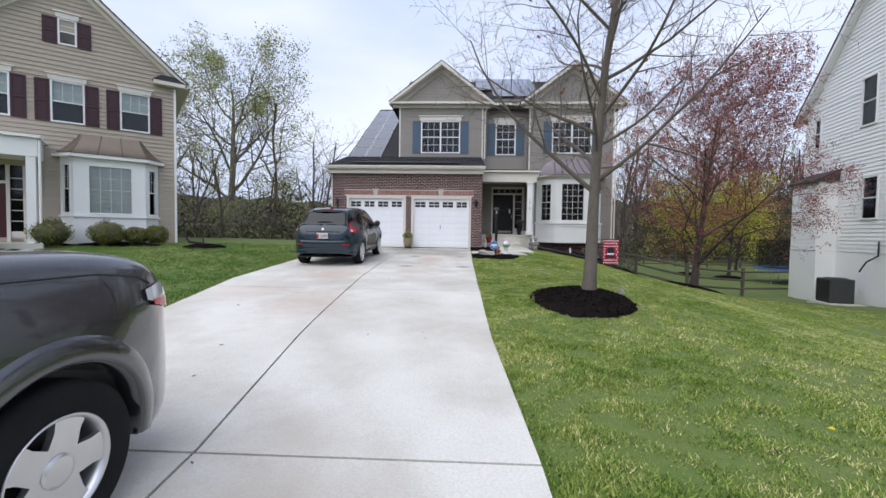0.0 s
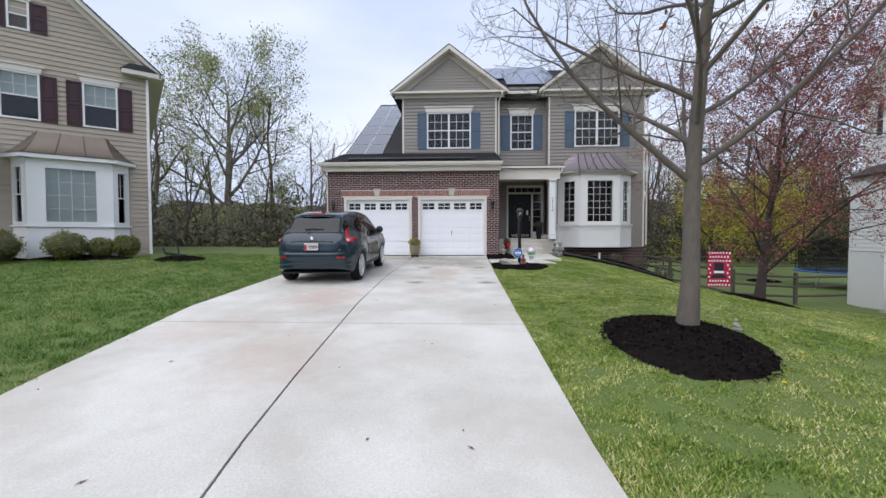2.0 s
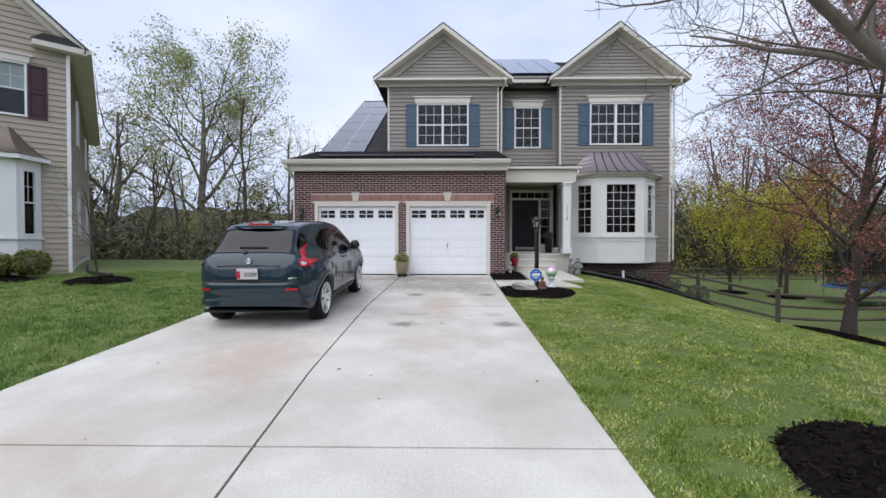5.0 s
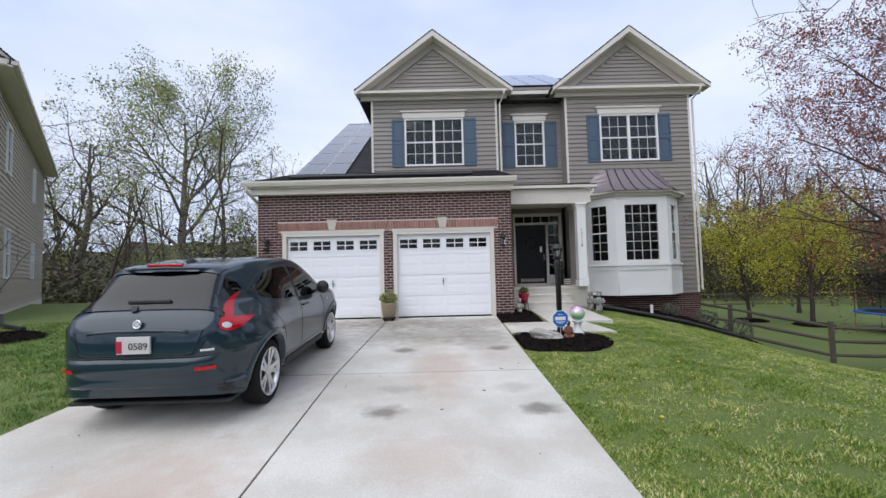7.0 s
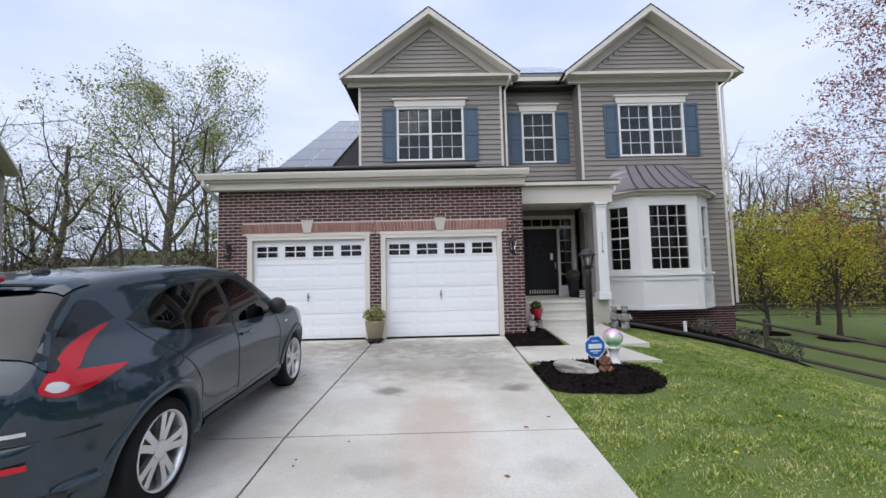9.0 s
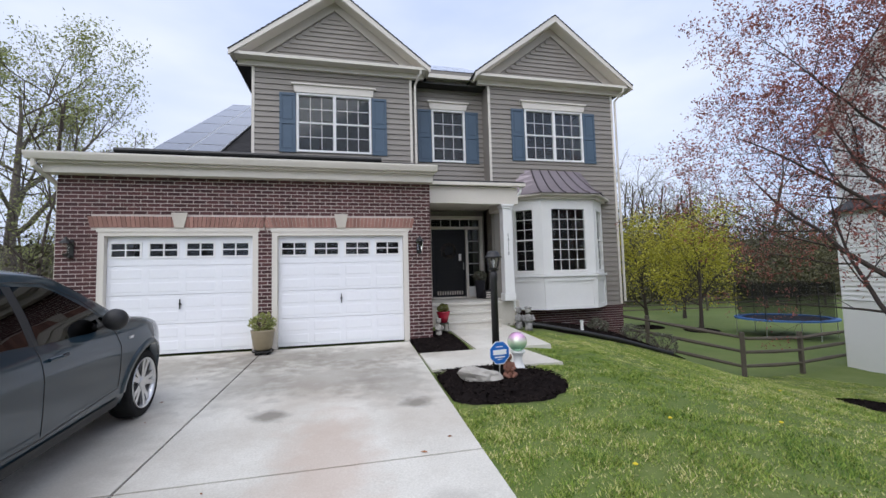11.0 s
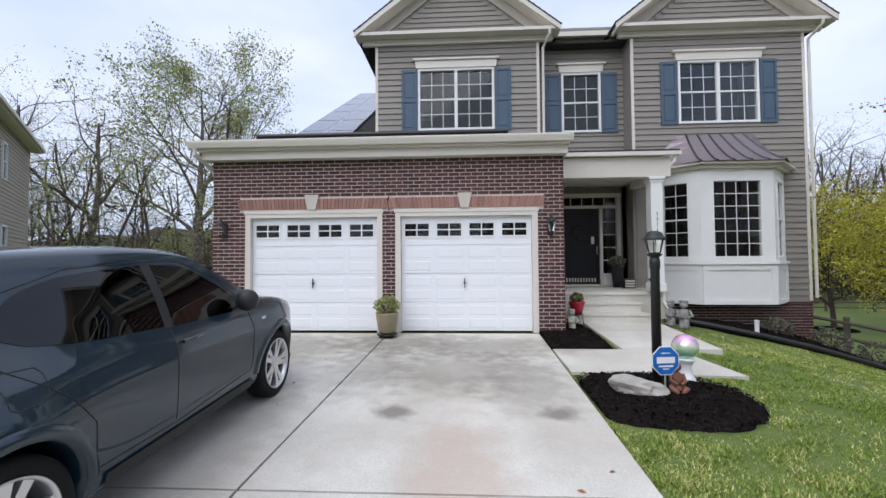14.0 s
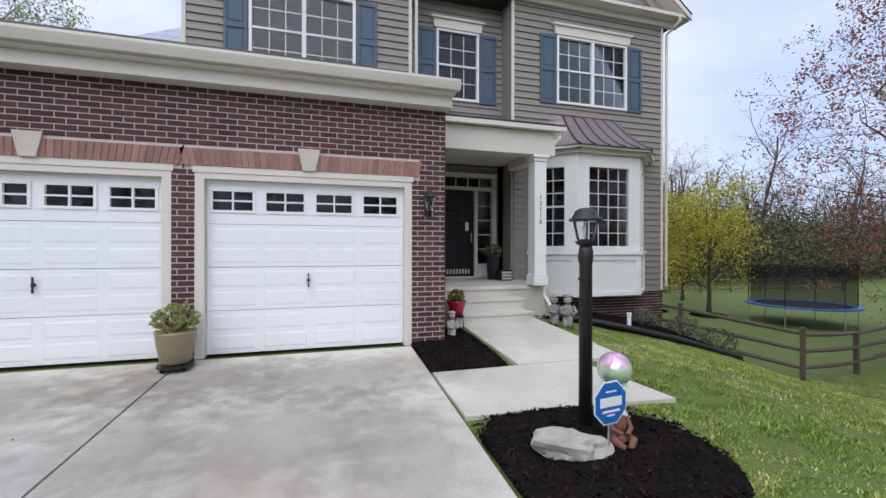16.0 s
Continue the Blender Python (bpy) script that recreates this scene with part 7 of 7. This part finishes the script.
# low grey shrubs along the foundation
M_SAGE = mat("grey_green_leaf", (0.13, 0.13, 0.09), (0.09, 0.09, 0.065), 0.7, 5, 1, island=0.35)
for k, (x, y, r_) in enumerate(((5.7, 18.2, 0.28), (6.7, 18.1, 0.36), (7.6, 18.0, 0.4))):
    p = at(x, y, 0.05)
    e = thing("shrub", "low grey-green twiggy shrub in the mulch", "shrub", p, "low shrubs by the foundation")
    clump("foliage", 40 + k, 900, (p[0], p[1], p[2] + r_ * 0.5), r_, 0.75, 0.03, M_SAGE, e)
    tw = bmesh.new()
    rn = random.Random(k)
    for i in range(26):
        a = rn.uniform(0, 6.28)
        tube([(x, y, p[2] - 0.03), (x + r_ * 0.8 * math.cos(a), y + r_ * 0.8 * math.sin(a), p[2] + rn.uniform(0.3, 1.0) * r_)], 0.006, 4, tw)
    part("inner_growth", tw, M_TWIG, e)

# lamp post
LX, LY = 1.08, 13.72
lz = at(LX, LY)[2] - 0.16
lamp = thing("lamp_post", "black garden lamp post with a clear glass lantern", "lamp post", (LX, LY, lz))
part("post", lathe([(0.055, 0.0), (0.050, 1.57), (0.058, 1.59), (0.058, 1.66), (0.045, 1.73)], 18, Matrix.Translation((LX, LY, lz - 0.05))), M_BLACKMETAL, lamp, smooth=True)
part("collar", lathe([(0.045, 1.66), (0.075, 1.68), (0.085, 1.70)], 18, Matrix.Translation((LX, LY, lz))), M_BLACKMETAL, lamp)
lant = part("lantern", lathe([(0.07, 1.70), (0.07, 1.715)], 6, Matrix.Translation((LX, LY, lz))), M_BLACKMETAL, lamp, "black six-sided lantern")
gl = part("glass", lathe([(0.064, 1.716), (0.100, 1.86)], 6, Matrix.Translation((LX, LY, lz))), M_CLEAR, lant)
gl.visible_shadow = False
for i in range(6):
    a = 2 * math.pi * i / 6
    part("rib", tube([(LX + 0.068 * math.cos(a), LY + 0.068 * math.sin(a), lz + 1.71), (LX + 0.104 * math.cos(a), LY + 0.104 * math.sin(a), lz + 1.865)], 0.007, 5), M_BLACKMETAL, lant)
part("roof", lathe([(0.132, 1.862), (0.136, 1.875), (0.112, 1.888), (0.095, 1.915), (0.082, 1.945), (0.045, 1.965), (0.0, 1.97)], 24, Matrix.Translation((LX, LY, lz))), M_BLACKMETAL, lant, smooth=True)
part("bulb", lathe([(0.015, 1.72), (0.018, 1.76), (0.030, 1.80), (0.02, 1.83), (0.0, 1.84)], 14, Matrix.Translation((LX, LY, lz))), M_WHITE, lant, smooth=True)
part("photocell", lathe([(0.012, 0), (0.012, 0.03)], 8, Matrix.Translation((LX - 0.05, LY - 0.02, lz + 1.40)) @ pose(0, 0, 0, 0, -90, 0)), M_BLACKMETAL, lamp)

# gazing globe on its pedestal
px_, py_ = 1.47, 13.86
pz = at(px_, py_)[2] + 0.03
gz_ = thing("gazing_globe", "iridescent glass gazing globe on a white pedestal", "garden ornament", (px_, py_, pz))
part("pedestal", lathe([(0.13, 0.0), (0.13, 0.04), (0.10, 0.06), (0.07, 0.14), (0.065, 0.20), (0.085, 0.26), (0.11, 0.28), (0.11, 0.30)], 24, Matrix.Translation((px_, py_, pz - 0.03))), M_WHITE, gz_, smooth=True)
M_GLOBE = bpy.data.materials.new("iridescent_glass")
M_GLOBE.use_nodes = True
gn, gk = M_GLOBE.node_tree.nodes, M_GLOBE.node_tree.links
gb = gn["Principled BSDF"]
gb.inputs["Roughness"].default_value, gb.inputs["Metallic"].default_value = 0.12, 0.35
tc, sx, rp = gn.new("ShaderNodeTexCoord"), gn.new("ShaderNodeSeparateXYZ"), gn.new("ShaderNodeValToRGB")
nz = gn.new("ShaderNodeTexNoise")
nz.inputs["Scale"].default_value = 6
ad = gn.new("ShaderNodeMath")
ad.operation = "MULTIPLY_ADD"
ad.inputs[1].default_value, ad.inputs[2].default_value = 0.25, 0.0
gk.new(tc.outputs["Generated"], sx.inputs[0])
gk.new(tc.outputs["Generated"], nz.inputs["Vector"])
gk.new(nz.outputs["Fac"], ad.inputs[0])
gk.new(sx.outputs["Z"], ad.inputs[2])
rp.color_ramp.elements[0].color, rp.color_ramp.elements[0].position = (0.35, 0.75, 0.45, 1), 0.35
rp.color_ramp.elements[1].color, rp.color_ramp.elements[1].position = (0.80, 0.45, 0.70, 1), 0.95
mid_ = rp.color_ramp.elements.new(0.68)
mid_.color = (0.70, 0.80, 0.60, 1)
gk.new(ad.outputs[0], rp.inputs["Fac"])
gk.new(rp.outputs["Color"], gb.inputs["Base Color"])
gb.inputs["Coat Weight"].default_value = 1.0
sp = bmesh.new()
bmesh.ops.create_uvsphere(sp, u_segments=32, v_segments=20, radius=0.145)
bmesh.ops.transform(sp, matrix=Matrix.Translation((px_, py_, pz + 0.405)), verts=sp.verts)
part("globe", sp, M_GLOBE, gz_, "green and pink iridescent globe", smooth=True)

# octagonal yard sign
SX, SY = 0.97, 13.30
sz = at(SX, SY)[2]
sign = thing("yard_sign", "blue octagonal security sign with white marks on a stake", "sign", (SX, SY, sz))
part("stake", tube([(SX, SY, sz - 0.1), (SX, SY, sz + 0.30)], 0.008, 6), M_ALLOY, sign)
oc = [(0.15 * math.cos(radians(22.5 + 45 * i)) / math.cos(radians(22.5)) + 0.0, 0.15 * math.sin(radians(22.5 + 45 * i)) / math.cos(radians(22.5))) for i in range(8)]
SGM = Matrix.Translation((SX, SY - 0.012, sz + 0.43)) @ pose(0, 0, 0, 0, 0, 8)
part("rim_plate", prism([(x, z) for x, z in oc], -0.004, 0.0, SGM), M_WHITE, sign)
part("board", prism([(x * 0.93, z * 0.93) for x, z in oc], -0.008, -0.0045, SGM), M_BLUESIGN, sign, "blue board with white marks")
for xa, xb, za, zb in ((-0.10, 0.10, -0.025, 0.04), (-0.08, 0.08, -0.065, -0.048), (-0.035, 0.035, -0.09, -0.08), (-0.05, 0.05, 0.075, 0.085)):
    q = [(xa, za), (xb, za), (xb, zb), (xa, zb)]
    part("mark", prism(q, -0.0105, -0.0082, SGM), M_WHITE, sign)

# pale rock
RX, RY = 0.70, 13.36
rk = bmesh.new()
bmesh.ops.create_icosphere(rk, subdivisions=3, radius=1.0)
for v in rk.verts:
    n_ = noise.fractal(v.co * 1.6 + Vector((3, 1, 2)), 1.0, 2.0, 4)
    v.co *= 1 + 0.34 * n_
    v.co = Vector((v.co.x * 0.27, v.co.y * 0.12, v.co.z * 0.12))
    v.co.z += 0.045 * (-v.co.x / 0.27)
    if v.co.z < -0.06:
        v.co.z = -0.06
bmesh.ops.transform(rk, matrix=Matrix.Translation((RX, RY, at(RX, RY)[2] + 0.13)) @ pose(0, 0, 0, 0, 0, -8), verts=rk.verts)
me = mesh_of(rk, "rock")
me.materials.append(M_STONE)
rock = new("rock", me)
W[rock] = Matrix()
tagged(rock, "long pale grey rock lying in the mulch", "rock")


def figure(name, label, x, y, z, scale, material, rz=0, seated=True):
    """A small garden statue in one plain mesh."""
    bm = bmesh.new()
    m = Matrix.Translation((x, y, z)) @ pose(0, 0, 0, 0, 0, rz) @ Matrix.Scale(scale, 4)

    def ball(c, r, sx=1.0, sy=1.0, sz_=1.0):
        o = bmesh.ops.create_uvsphere(bm, u_segments=16, v_segments=10, radius=r)["verts"]
        bmesh.ops.transform(bm, matrix=Matrix.Translation(c) @ Matrix.Diagonal((sx, sy, sz_, 1)), verts=o)

    ball((0, 0.02, 0.42), 0.17, 1, 0.85, 1.35)
    ball((0, 0, 0.78), 0.125, 1, 1, 1.1)
    if seated:
        for s in (-1, 1):
            tube([(s * 0.1, 0, 0.2), (s * 0.2, -0.22, 0.17), (s * 0.06, -0.36, 0.08)], [0.09, 0.085, 0.06], 10, bm)
            tube([(s * 0.16, 0.0, 0.56), (s * 0.2, -0.12, 0.38), (s * 0.05, -0.26, 0.32)], [0.055, 0.05, 0.045], 8, bm)
        ball((0, 0.02, 0.14), 0.2, 1.1, 1.0, 0.6)
    else:
        lathe([(0.17, 0.0), (0.15, 0.1), (0.14, 0.3)], 14, None, bm)
        for s in (-1, 1):
            tube([(s * 0.15, 0, 0.58), (s * 0.22, -0.1, 0.42), (s * 0.08, -0.18, 0.36)], 0.05, 8, bm)
        ball((0, 0.02, 0.88), 0.13, 1.15, 1.15, 0.45)
    bmesh.ops.transform(bm, matrix=m, verts=bm.verts)
    me_ = mesh_of(bm, name)
    me_.materials.append(material)
    me_.shade_smooth()
    ob = new(name, me_)
    W[ob] = Matrix()
    return tagged(ob, label, "statue")


figure("garden_statue", "small terracotta seated statue in the mulch bed", 1.15, 13.42, at(1.15, 13.42)[2] + 0.05, 0.36, M_TERRA, -10)
M_GREYSTONE = mat("speckled_stone", (0.40, 0.39, 0.37), (0.12, 0.12, 0.115), 0.9, 16, 5, 0.3, 0.5)
figure("garden_statue", "grey weathered stone garden statue beside the step", 2.98, 17.28, at(2.98, 17.3)[2] + 0.03, 0.55, M_GREYSTONE, 10, False)
figure("garden_statue", "grey weathered stone garden statue beside the step", 3.17, 17.15, at(3.17, 17.15)[2] + 0.03, 0.60, M_GREYSTONE, -15, False)
figure("garden_statue", "pale weathered statue beside the brick corner", 0.86, 16.6, at(0.86, 16.6)[2] + 0.03, 0.42, M_STONE, 20, False)
figure("garden_statue", "small stone animal statue at the foot of the tree", 2.66, 5.95, at(2.66, 5.95)[2] + 0.07, 0.17, M_STONE, 30)


def plant_pot(name, label, x, y, z, prof, material, leaf_mat, seed, r, leafs, size):
    e = thing(name, label, "plant pot", (x, y, z))
    part("pot", lathe(prof, 28, Matrix.Translation((x, y, z))), material, e, smooth=True)
    top = prof[-1][1]
    clump("plant", seed, leafs, (x, y, z + top + r * 0.55), r, 0.85, size, leaf_mat, e)
    tw = bmesh.new()
    rn = random.Random(seed)
    for i in range(16):
        a = rn.uniform(0, 6.28)
        tube([(x, y, z + top - 0.03), (x + r * 0.7 * math.cos(a), y + r * 0.7 * math.sin(a), z + top + rn.uniform(0.5, 1.2) * r)], 0.005, 4, tw)
    part("stem", tw, M_TWIG, e)
    return e


gz0 = float(drive_z(15.95))
pp_ = plant_pot("plant_pot", "tan glazed pot with a bushy plant on a wheeled stand", -2.5, 16.02, gz0 + 0.075, [(0.12, 0.0), (0.15, 0.03), (0.185, 0.22), (0.20, 0.33), (0.205, 0.36), (0.19, 0.36)], M_POT, M_LEAF_G, 51, 0.21, 420, 0.035)
part("wheeled_stand", lathe([(0.18, 0.045), (0.18, 0.073)], 20, Matrix.Translation((-2.5, 16.02, gz0))), M_BLACKMETAL, pp_)
for i in range(4):
    a = math.pi / 4 + i * math.pi / 2
    part("castor", lathe([(0.022, -0.012), (0.022, 0.012)], 10, Matrix.Translation((-2.5 + 0.14 * math.cos(a), 16.02 + 0.14 * math.sin(a), gz0 + 0.023)) @ pose(0, 0, 0, 90)), M_RUBBER, pp_)
rp_ = at(1.05, 16.75)
plant_pot("plant_pot", "bright red glazed pot with a green plant beside the step", 1.05, 16.95, rp_[2] + 0.28, [(0.09, 0.0), (0.12, 0.12), (0.15, 0.22), (0.155, 0.24), (0.14, 0.24)], M_REDPOT, M_BUSH, 52, 0.12, 300, 0.03)
st_ = thing("plant_stand", "small dark wire plant stand in the mulch", "plant stand", (1.05, 16.95, rp_[2]))
for i in range(3):
    a = 2 * math.pi * i / 3
    part("leg", tube([(1.05 + 0.13 * math.cos(a), 16.95 + 0.13 * math.sin(a), rp_[2] - 0.03), (1.05 + 0.1 * math.cos(a), 16.95 + 0.1 * math.sin(a), rp_[2] + 0.27)], 0.007, 5), M_BLACKMETAL, st_)
part("ring", lathe([(0.12, 0.265), (0.12, 0.278)], 20, Matrix.Translation((1.05, 16.95, rp_[2]))), M_BLACKMETAL, st_)
plant_pot("plant_pot", "dark tall porch planter with pale dried flowers", 2.78, 19.55, 0.95, [(0.11, 0.0), (0.13, 0.2), (0.15, 0.5), (0.155, 0.53), (0.14, 0.53)], M_FLAGBLACK, M_SAGE, 53, 0.2, 300, 0.04)
cr_ = thing("crate", "dark painted crate on the porch beside the door", "crate", (2.95, 19.2, 0.95))
part("body", B(2.78, 3.05, 19.1, 19.35, 0.952, 1.18, None, 0.006), M_FLAGBLACK, cr_)
for i in range(3):
    part("slat", B(2.80, 3.03, 19.088, 19.099, 0.98 + i * 0.065, 1.02 + i * 0.065), M_KEYSTONE, cr_)

# wall lanterns on the brick
for x in (-5.66, 0.43):
    e = thing("wall_lantern", "small black coach lantern on the brick wall", "wall lamp", (x, GY - 0.1, 2.05), "lanterns beside the garage doors")
    part("back_plate", B(x - 0.05, x + 0.05, GY - 0.022, GY - 0.004, 2.10, 2.42, None, 0.004), M_BLACKMETAL, e)
    part("arm", tube([(x, GY - 0.02, 2.16), (x, GY - 0.08, 2.10), (x, GY - 0.14, 2.14)], 0.01, 6), M_BLACKMETAL, e)
    g_ = part("glass", lathe([(0.045, 2.16), (0.075, 2.34)], 6, Matrix.Translation((x, GY - 0.14, 0))), M_CLEAR, e)
    g_.visible_shadow = False
    part("base", lathe([(0.02, 2.12), (0.05, 2.158)], 10, Matrix.Translation((x, GY - 0.14, 0))), M_BLACKMETAL, e)
    part("roof", lathe([(0.09, 2.342), (0.08, 2.37), (0.03, 2.42), (0.01, 2.46)], 12, Matrix.Translation((x, GY - 0.14, 0))), M_BLACKMETAL, e)

# house number on the column
for i, ch in enumerate("13118"):
    writing(ch, 0.115, pose(2.98, 17.757, 2.62 - i * 0.115, 90, 0, 0), M_BLACKMETAL, house, "house_number", 0.003)

# porch downspout, drain pipe and stake by the foundation
part("downspout", tube([(3.36, 17.72, 3.86), (3.34, 17.70, 3.74), (3.18, 17.90, 3.50), (3.17, 17.95, 3.3), (3.17, 17.95, 0.75), (3.25, 17.8, 0.52)], 0.035, 8), M_WHITE, house)
pts = [(3.3, 17.75), (3.8, 17.55), (4.6, 17.3), (5.6, 17.15), (7.0, 17.0)]
dp = thing("drain_pipe", "black corrugated drain pipe lying in the mulch bed", "drain pipe", at(3.8, 17.55))
part("pipe", tube([at(x, y, 0.10) for x, y in pts], 0.05, 10), M_PLASTIC, dp)
ms = thing("marker_stake", "short white plastic pipe standing in the bed", "pipe", at(4.85, 17.6))
part("pipe", lathe([(0.04, -0.1), (0.04, 0.30), (0.045, 0.30), (0.045, 0.34)], 12, Matrix.Translation(at(4.85, 17.6))), M_WHITE, ms)
pl_ = at(-10.9, 16.2)
dp2 = thing("drain_pipe", "black corrugated drain pipe on the lawn", "drain pipe", pl_)
part("pipe", tube([(-12.6, 16.5, 0.62), (-12.3, 16.2, 0.45), at(-11.7, 15.8, 0.08), at(-11.0, 15.5, 0.06)], 0.055, 10), M_PLASTIC, dp2)

# garden flag on the trunk
fz = at(2.6, 6.1)[2] - 0.12
fl_ = thing("garden_flag", "red spotted garden flag with a dark hat motif", "flag", (2.62, 6.1, fz))
FM = Matrix.Translation((2.47, 6.0, 0)) @ pose(0, 0, 0, 0, 0, -8) @ Matrix.Diagonal((0.70, 1, 1, 1))
part("pole", put_on(tube([(-0.22, 0, fz + 1.17), (0.24, 0, fz + 1.17)], 0.006, 6), FM), M_BLACKMETAL, fl_)
part("bracket", put_on(tube([(-0.42, 0.10, fz + 1.17), (-0.22, 0, fz + 1.17)], 0.006, 6), FM), M_BLACKMETAL, fl_)


def cloth(x0, x1, z0, z1, off):
    bm = bmesh.new()
    n, m_ = 10, 12
    g = [[bm.verts.new((x0 + (x1 - x0) * i / n, -off + 0.018 * math.sin((x0 + (x1 - x0) * i / n) * 14 + 1) * (1 - (z0 + (z1 - z0) * j / m_ - fz) * 0.4), z0 + (z1 - z0) * j / m_)) for j in range(m_ + 1)] for i in range(n + 1)]
    for a, b in zip(g, g[1:]):
        for j in range(m_):
            bm.faces.new((a[j], b[j], b[j + 1], a[j + 1]))
    return put_on(bm, FM)


fc = part("cloth", cloth(-0.19, 0.19, fz + 0.72, fz + 1.165, 0.0), M_FLAGRED, fl_, "red cloth with white spots")
part("brim", cloth(-0.12, 0.12, fz + 0.83, fz + 0.865, 0.006), M_FLAGBLACK, fc)
part("crown", cloth(-0.08, 0.08, fz + 0.87, fz + 1.02, 0.006), M_FLAGBLACK, fc)
part("band", cloth(-0.085, 0.085, fz + 0.89, fz + 0.92, 0.009), M_WHITE, fc)
rn = random.Random(4)
for i in range(8):
    for j in range(9):
        x, z = -0.168 + 0.048 * i + (0.02 if j % 2 else 0), fz + 0.745 + 0.05 * j
        if abs(x) < 0.125 and fz + 0.82 < z < fz + 1.04 or x > 0.175:
            continue
        dq = lathe([(0.013, 0), (0.013, 0.002)], 10, Matrix.Translation((x, -0.007 + 0.018 * math.sin(x * 14 + 1) * -1 * 0 - 0.018 * 0, z)) @ pose(0, 0, 0, 90))
        for v in dq.verts:
            v.co.y += 0.018 * math.sin(v.co.x * 14 + 1) * (1 - (v.co.z - fz) * 0.4)
        part("spot", put_on(dq, FM), M_WHITE, fc)

# fallen leaves and scraps on the drive, dandelions in the lawn
sc = bmesh.new()
rn = random.Random(8)
for i in range(46):
    x, y = rn.uniform(-5.0, 0.1), rn.uniform(0.5, 15.5)
    z = float(drive_z(y)) + 0.006
    a, l = rn.uniform(0, 6.28), rn.uniform(0.012, 0.035)
    c, s = math.cos(a), math.sin(a)
    w_ = l * 0.4
    v = [sc.verts.new((x + c * u - s * t, y + s * u + c * t, z + h)) for u, t, h in ((-l, 0, 0), (0, w_, 0.008), (l, 0, 0.0), (0, -w_, 0.0))]
    sc.faces.new(v)
setting("leaf_litter", sc, M_LEAF_D, "few small dead leaves scattered on the concrete", "leaf litter", "stuff")
dn = bmesh.new()
for i in range(26):
    x, y = rn.uniform(0.5, 6.5), rn.uniform(1.0, 13.0)
    if not lawn_right(np.array(x), np.array(y)):
        continue
    p = at(x, y, 0.06)
    lathe([(0.006, 0.0), (0.022, 0.012), (0.012, 0.02)], 8, Matrix.Translation(p), dn)
setting("dandelion", dn, M_YFLOWER, "small yellow dandelion heads in the lawn", "flower", "stuff")

# ---- bricks, pieces of the walls, last ----
BL, BH, BG = 0.200, 0.056, 0.0135
brick_me = {}


def brick_data(length, material):
    key = (round(length, 3), material.name)
    if key not in brick_me:
        me = mesh_of(B(0, length, -0.0, 0.05, 0, BH, None, 0.0), "brick")
        me.materials.append(material)
        brick_me[key] = me
    return brick_me[key]


def lay(x0, x1, z0, z1, y, holes, parent, near):
    rest = bmesh.new()
    z, row, made = z0, 0, 0
    while z + BH <= z1 + 0.01:
        x = x0 - (0.5 * (BL + BG) if row % 2 else 0.0)
        while x < x1:
            a, b = max(x, x0), min(x + BL, x1)
            spans = [(a, b)]
            for ha, hb, za, zb in holes:
                if z + BH > za and z < zb:
                    spans = [s for lo, hi in spans for s in ((lo, min(hi, ha)), (max(lo, hb), hi)) if s[1] - s[0] > 0.015]
            for lo, hi in spans:
                if hi - lo < 0.02:
                    continue
                jut = random.uniform(-0.002, 0.002)
                if made < 300 and near(lo, z):
                    ob = new("brick", brick_data(hi - lo, M_BRICK))
                    ob.parent = parent
                    ob.location = (lo, y + jut, z)
                    made += 1
                else:
                    box(rest, lo, hi, y + jut, y + jut + 0.05, z, z + BH)
            x += BL + BG
        z += BH + BG
        row += 1
    if len(rest.verts):
        r = part("brickwork", rest, M_BRICK_I, parent)
        r["kind"] = "stuff"


lay(-5.895, 0.685, 0.30, 3.548, GY, [(a - 0.11, b + 0.11, 2.62, 2.835) for a, b in DOORS] + [(a, b, -1, 2.632) for a, b in DOORS], brick_wall, lambda x, z: x > -1.6 and z > 1.1)
side = bmesh.new()
z, row = 0.30, 0
while z < 3.5:
    y = GY + 0.06 - (0.1 if row % 2 else 0)
    while y < PY:
        box(side, 0.64, 0.69, max(y, GY + 0.06), min(y + BL, PY), z, z + BH)
        y += BL + BG
    z += BH + BG
    row += 1
sb = part("brickwork", side, M_BRICK_I, brick_wall)
sb["kind"] = "stuff"
lay(3.12, 7.35, -0.9, 0.56, WY - 0.02, [], foundation, lambda x, z: x > 4.2 and z > -0.55)
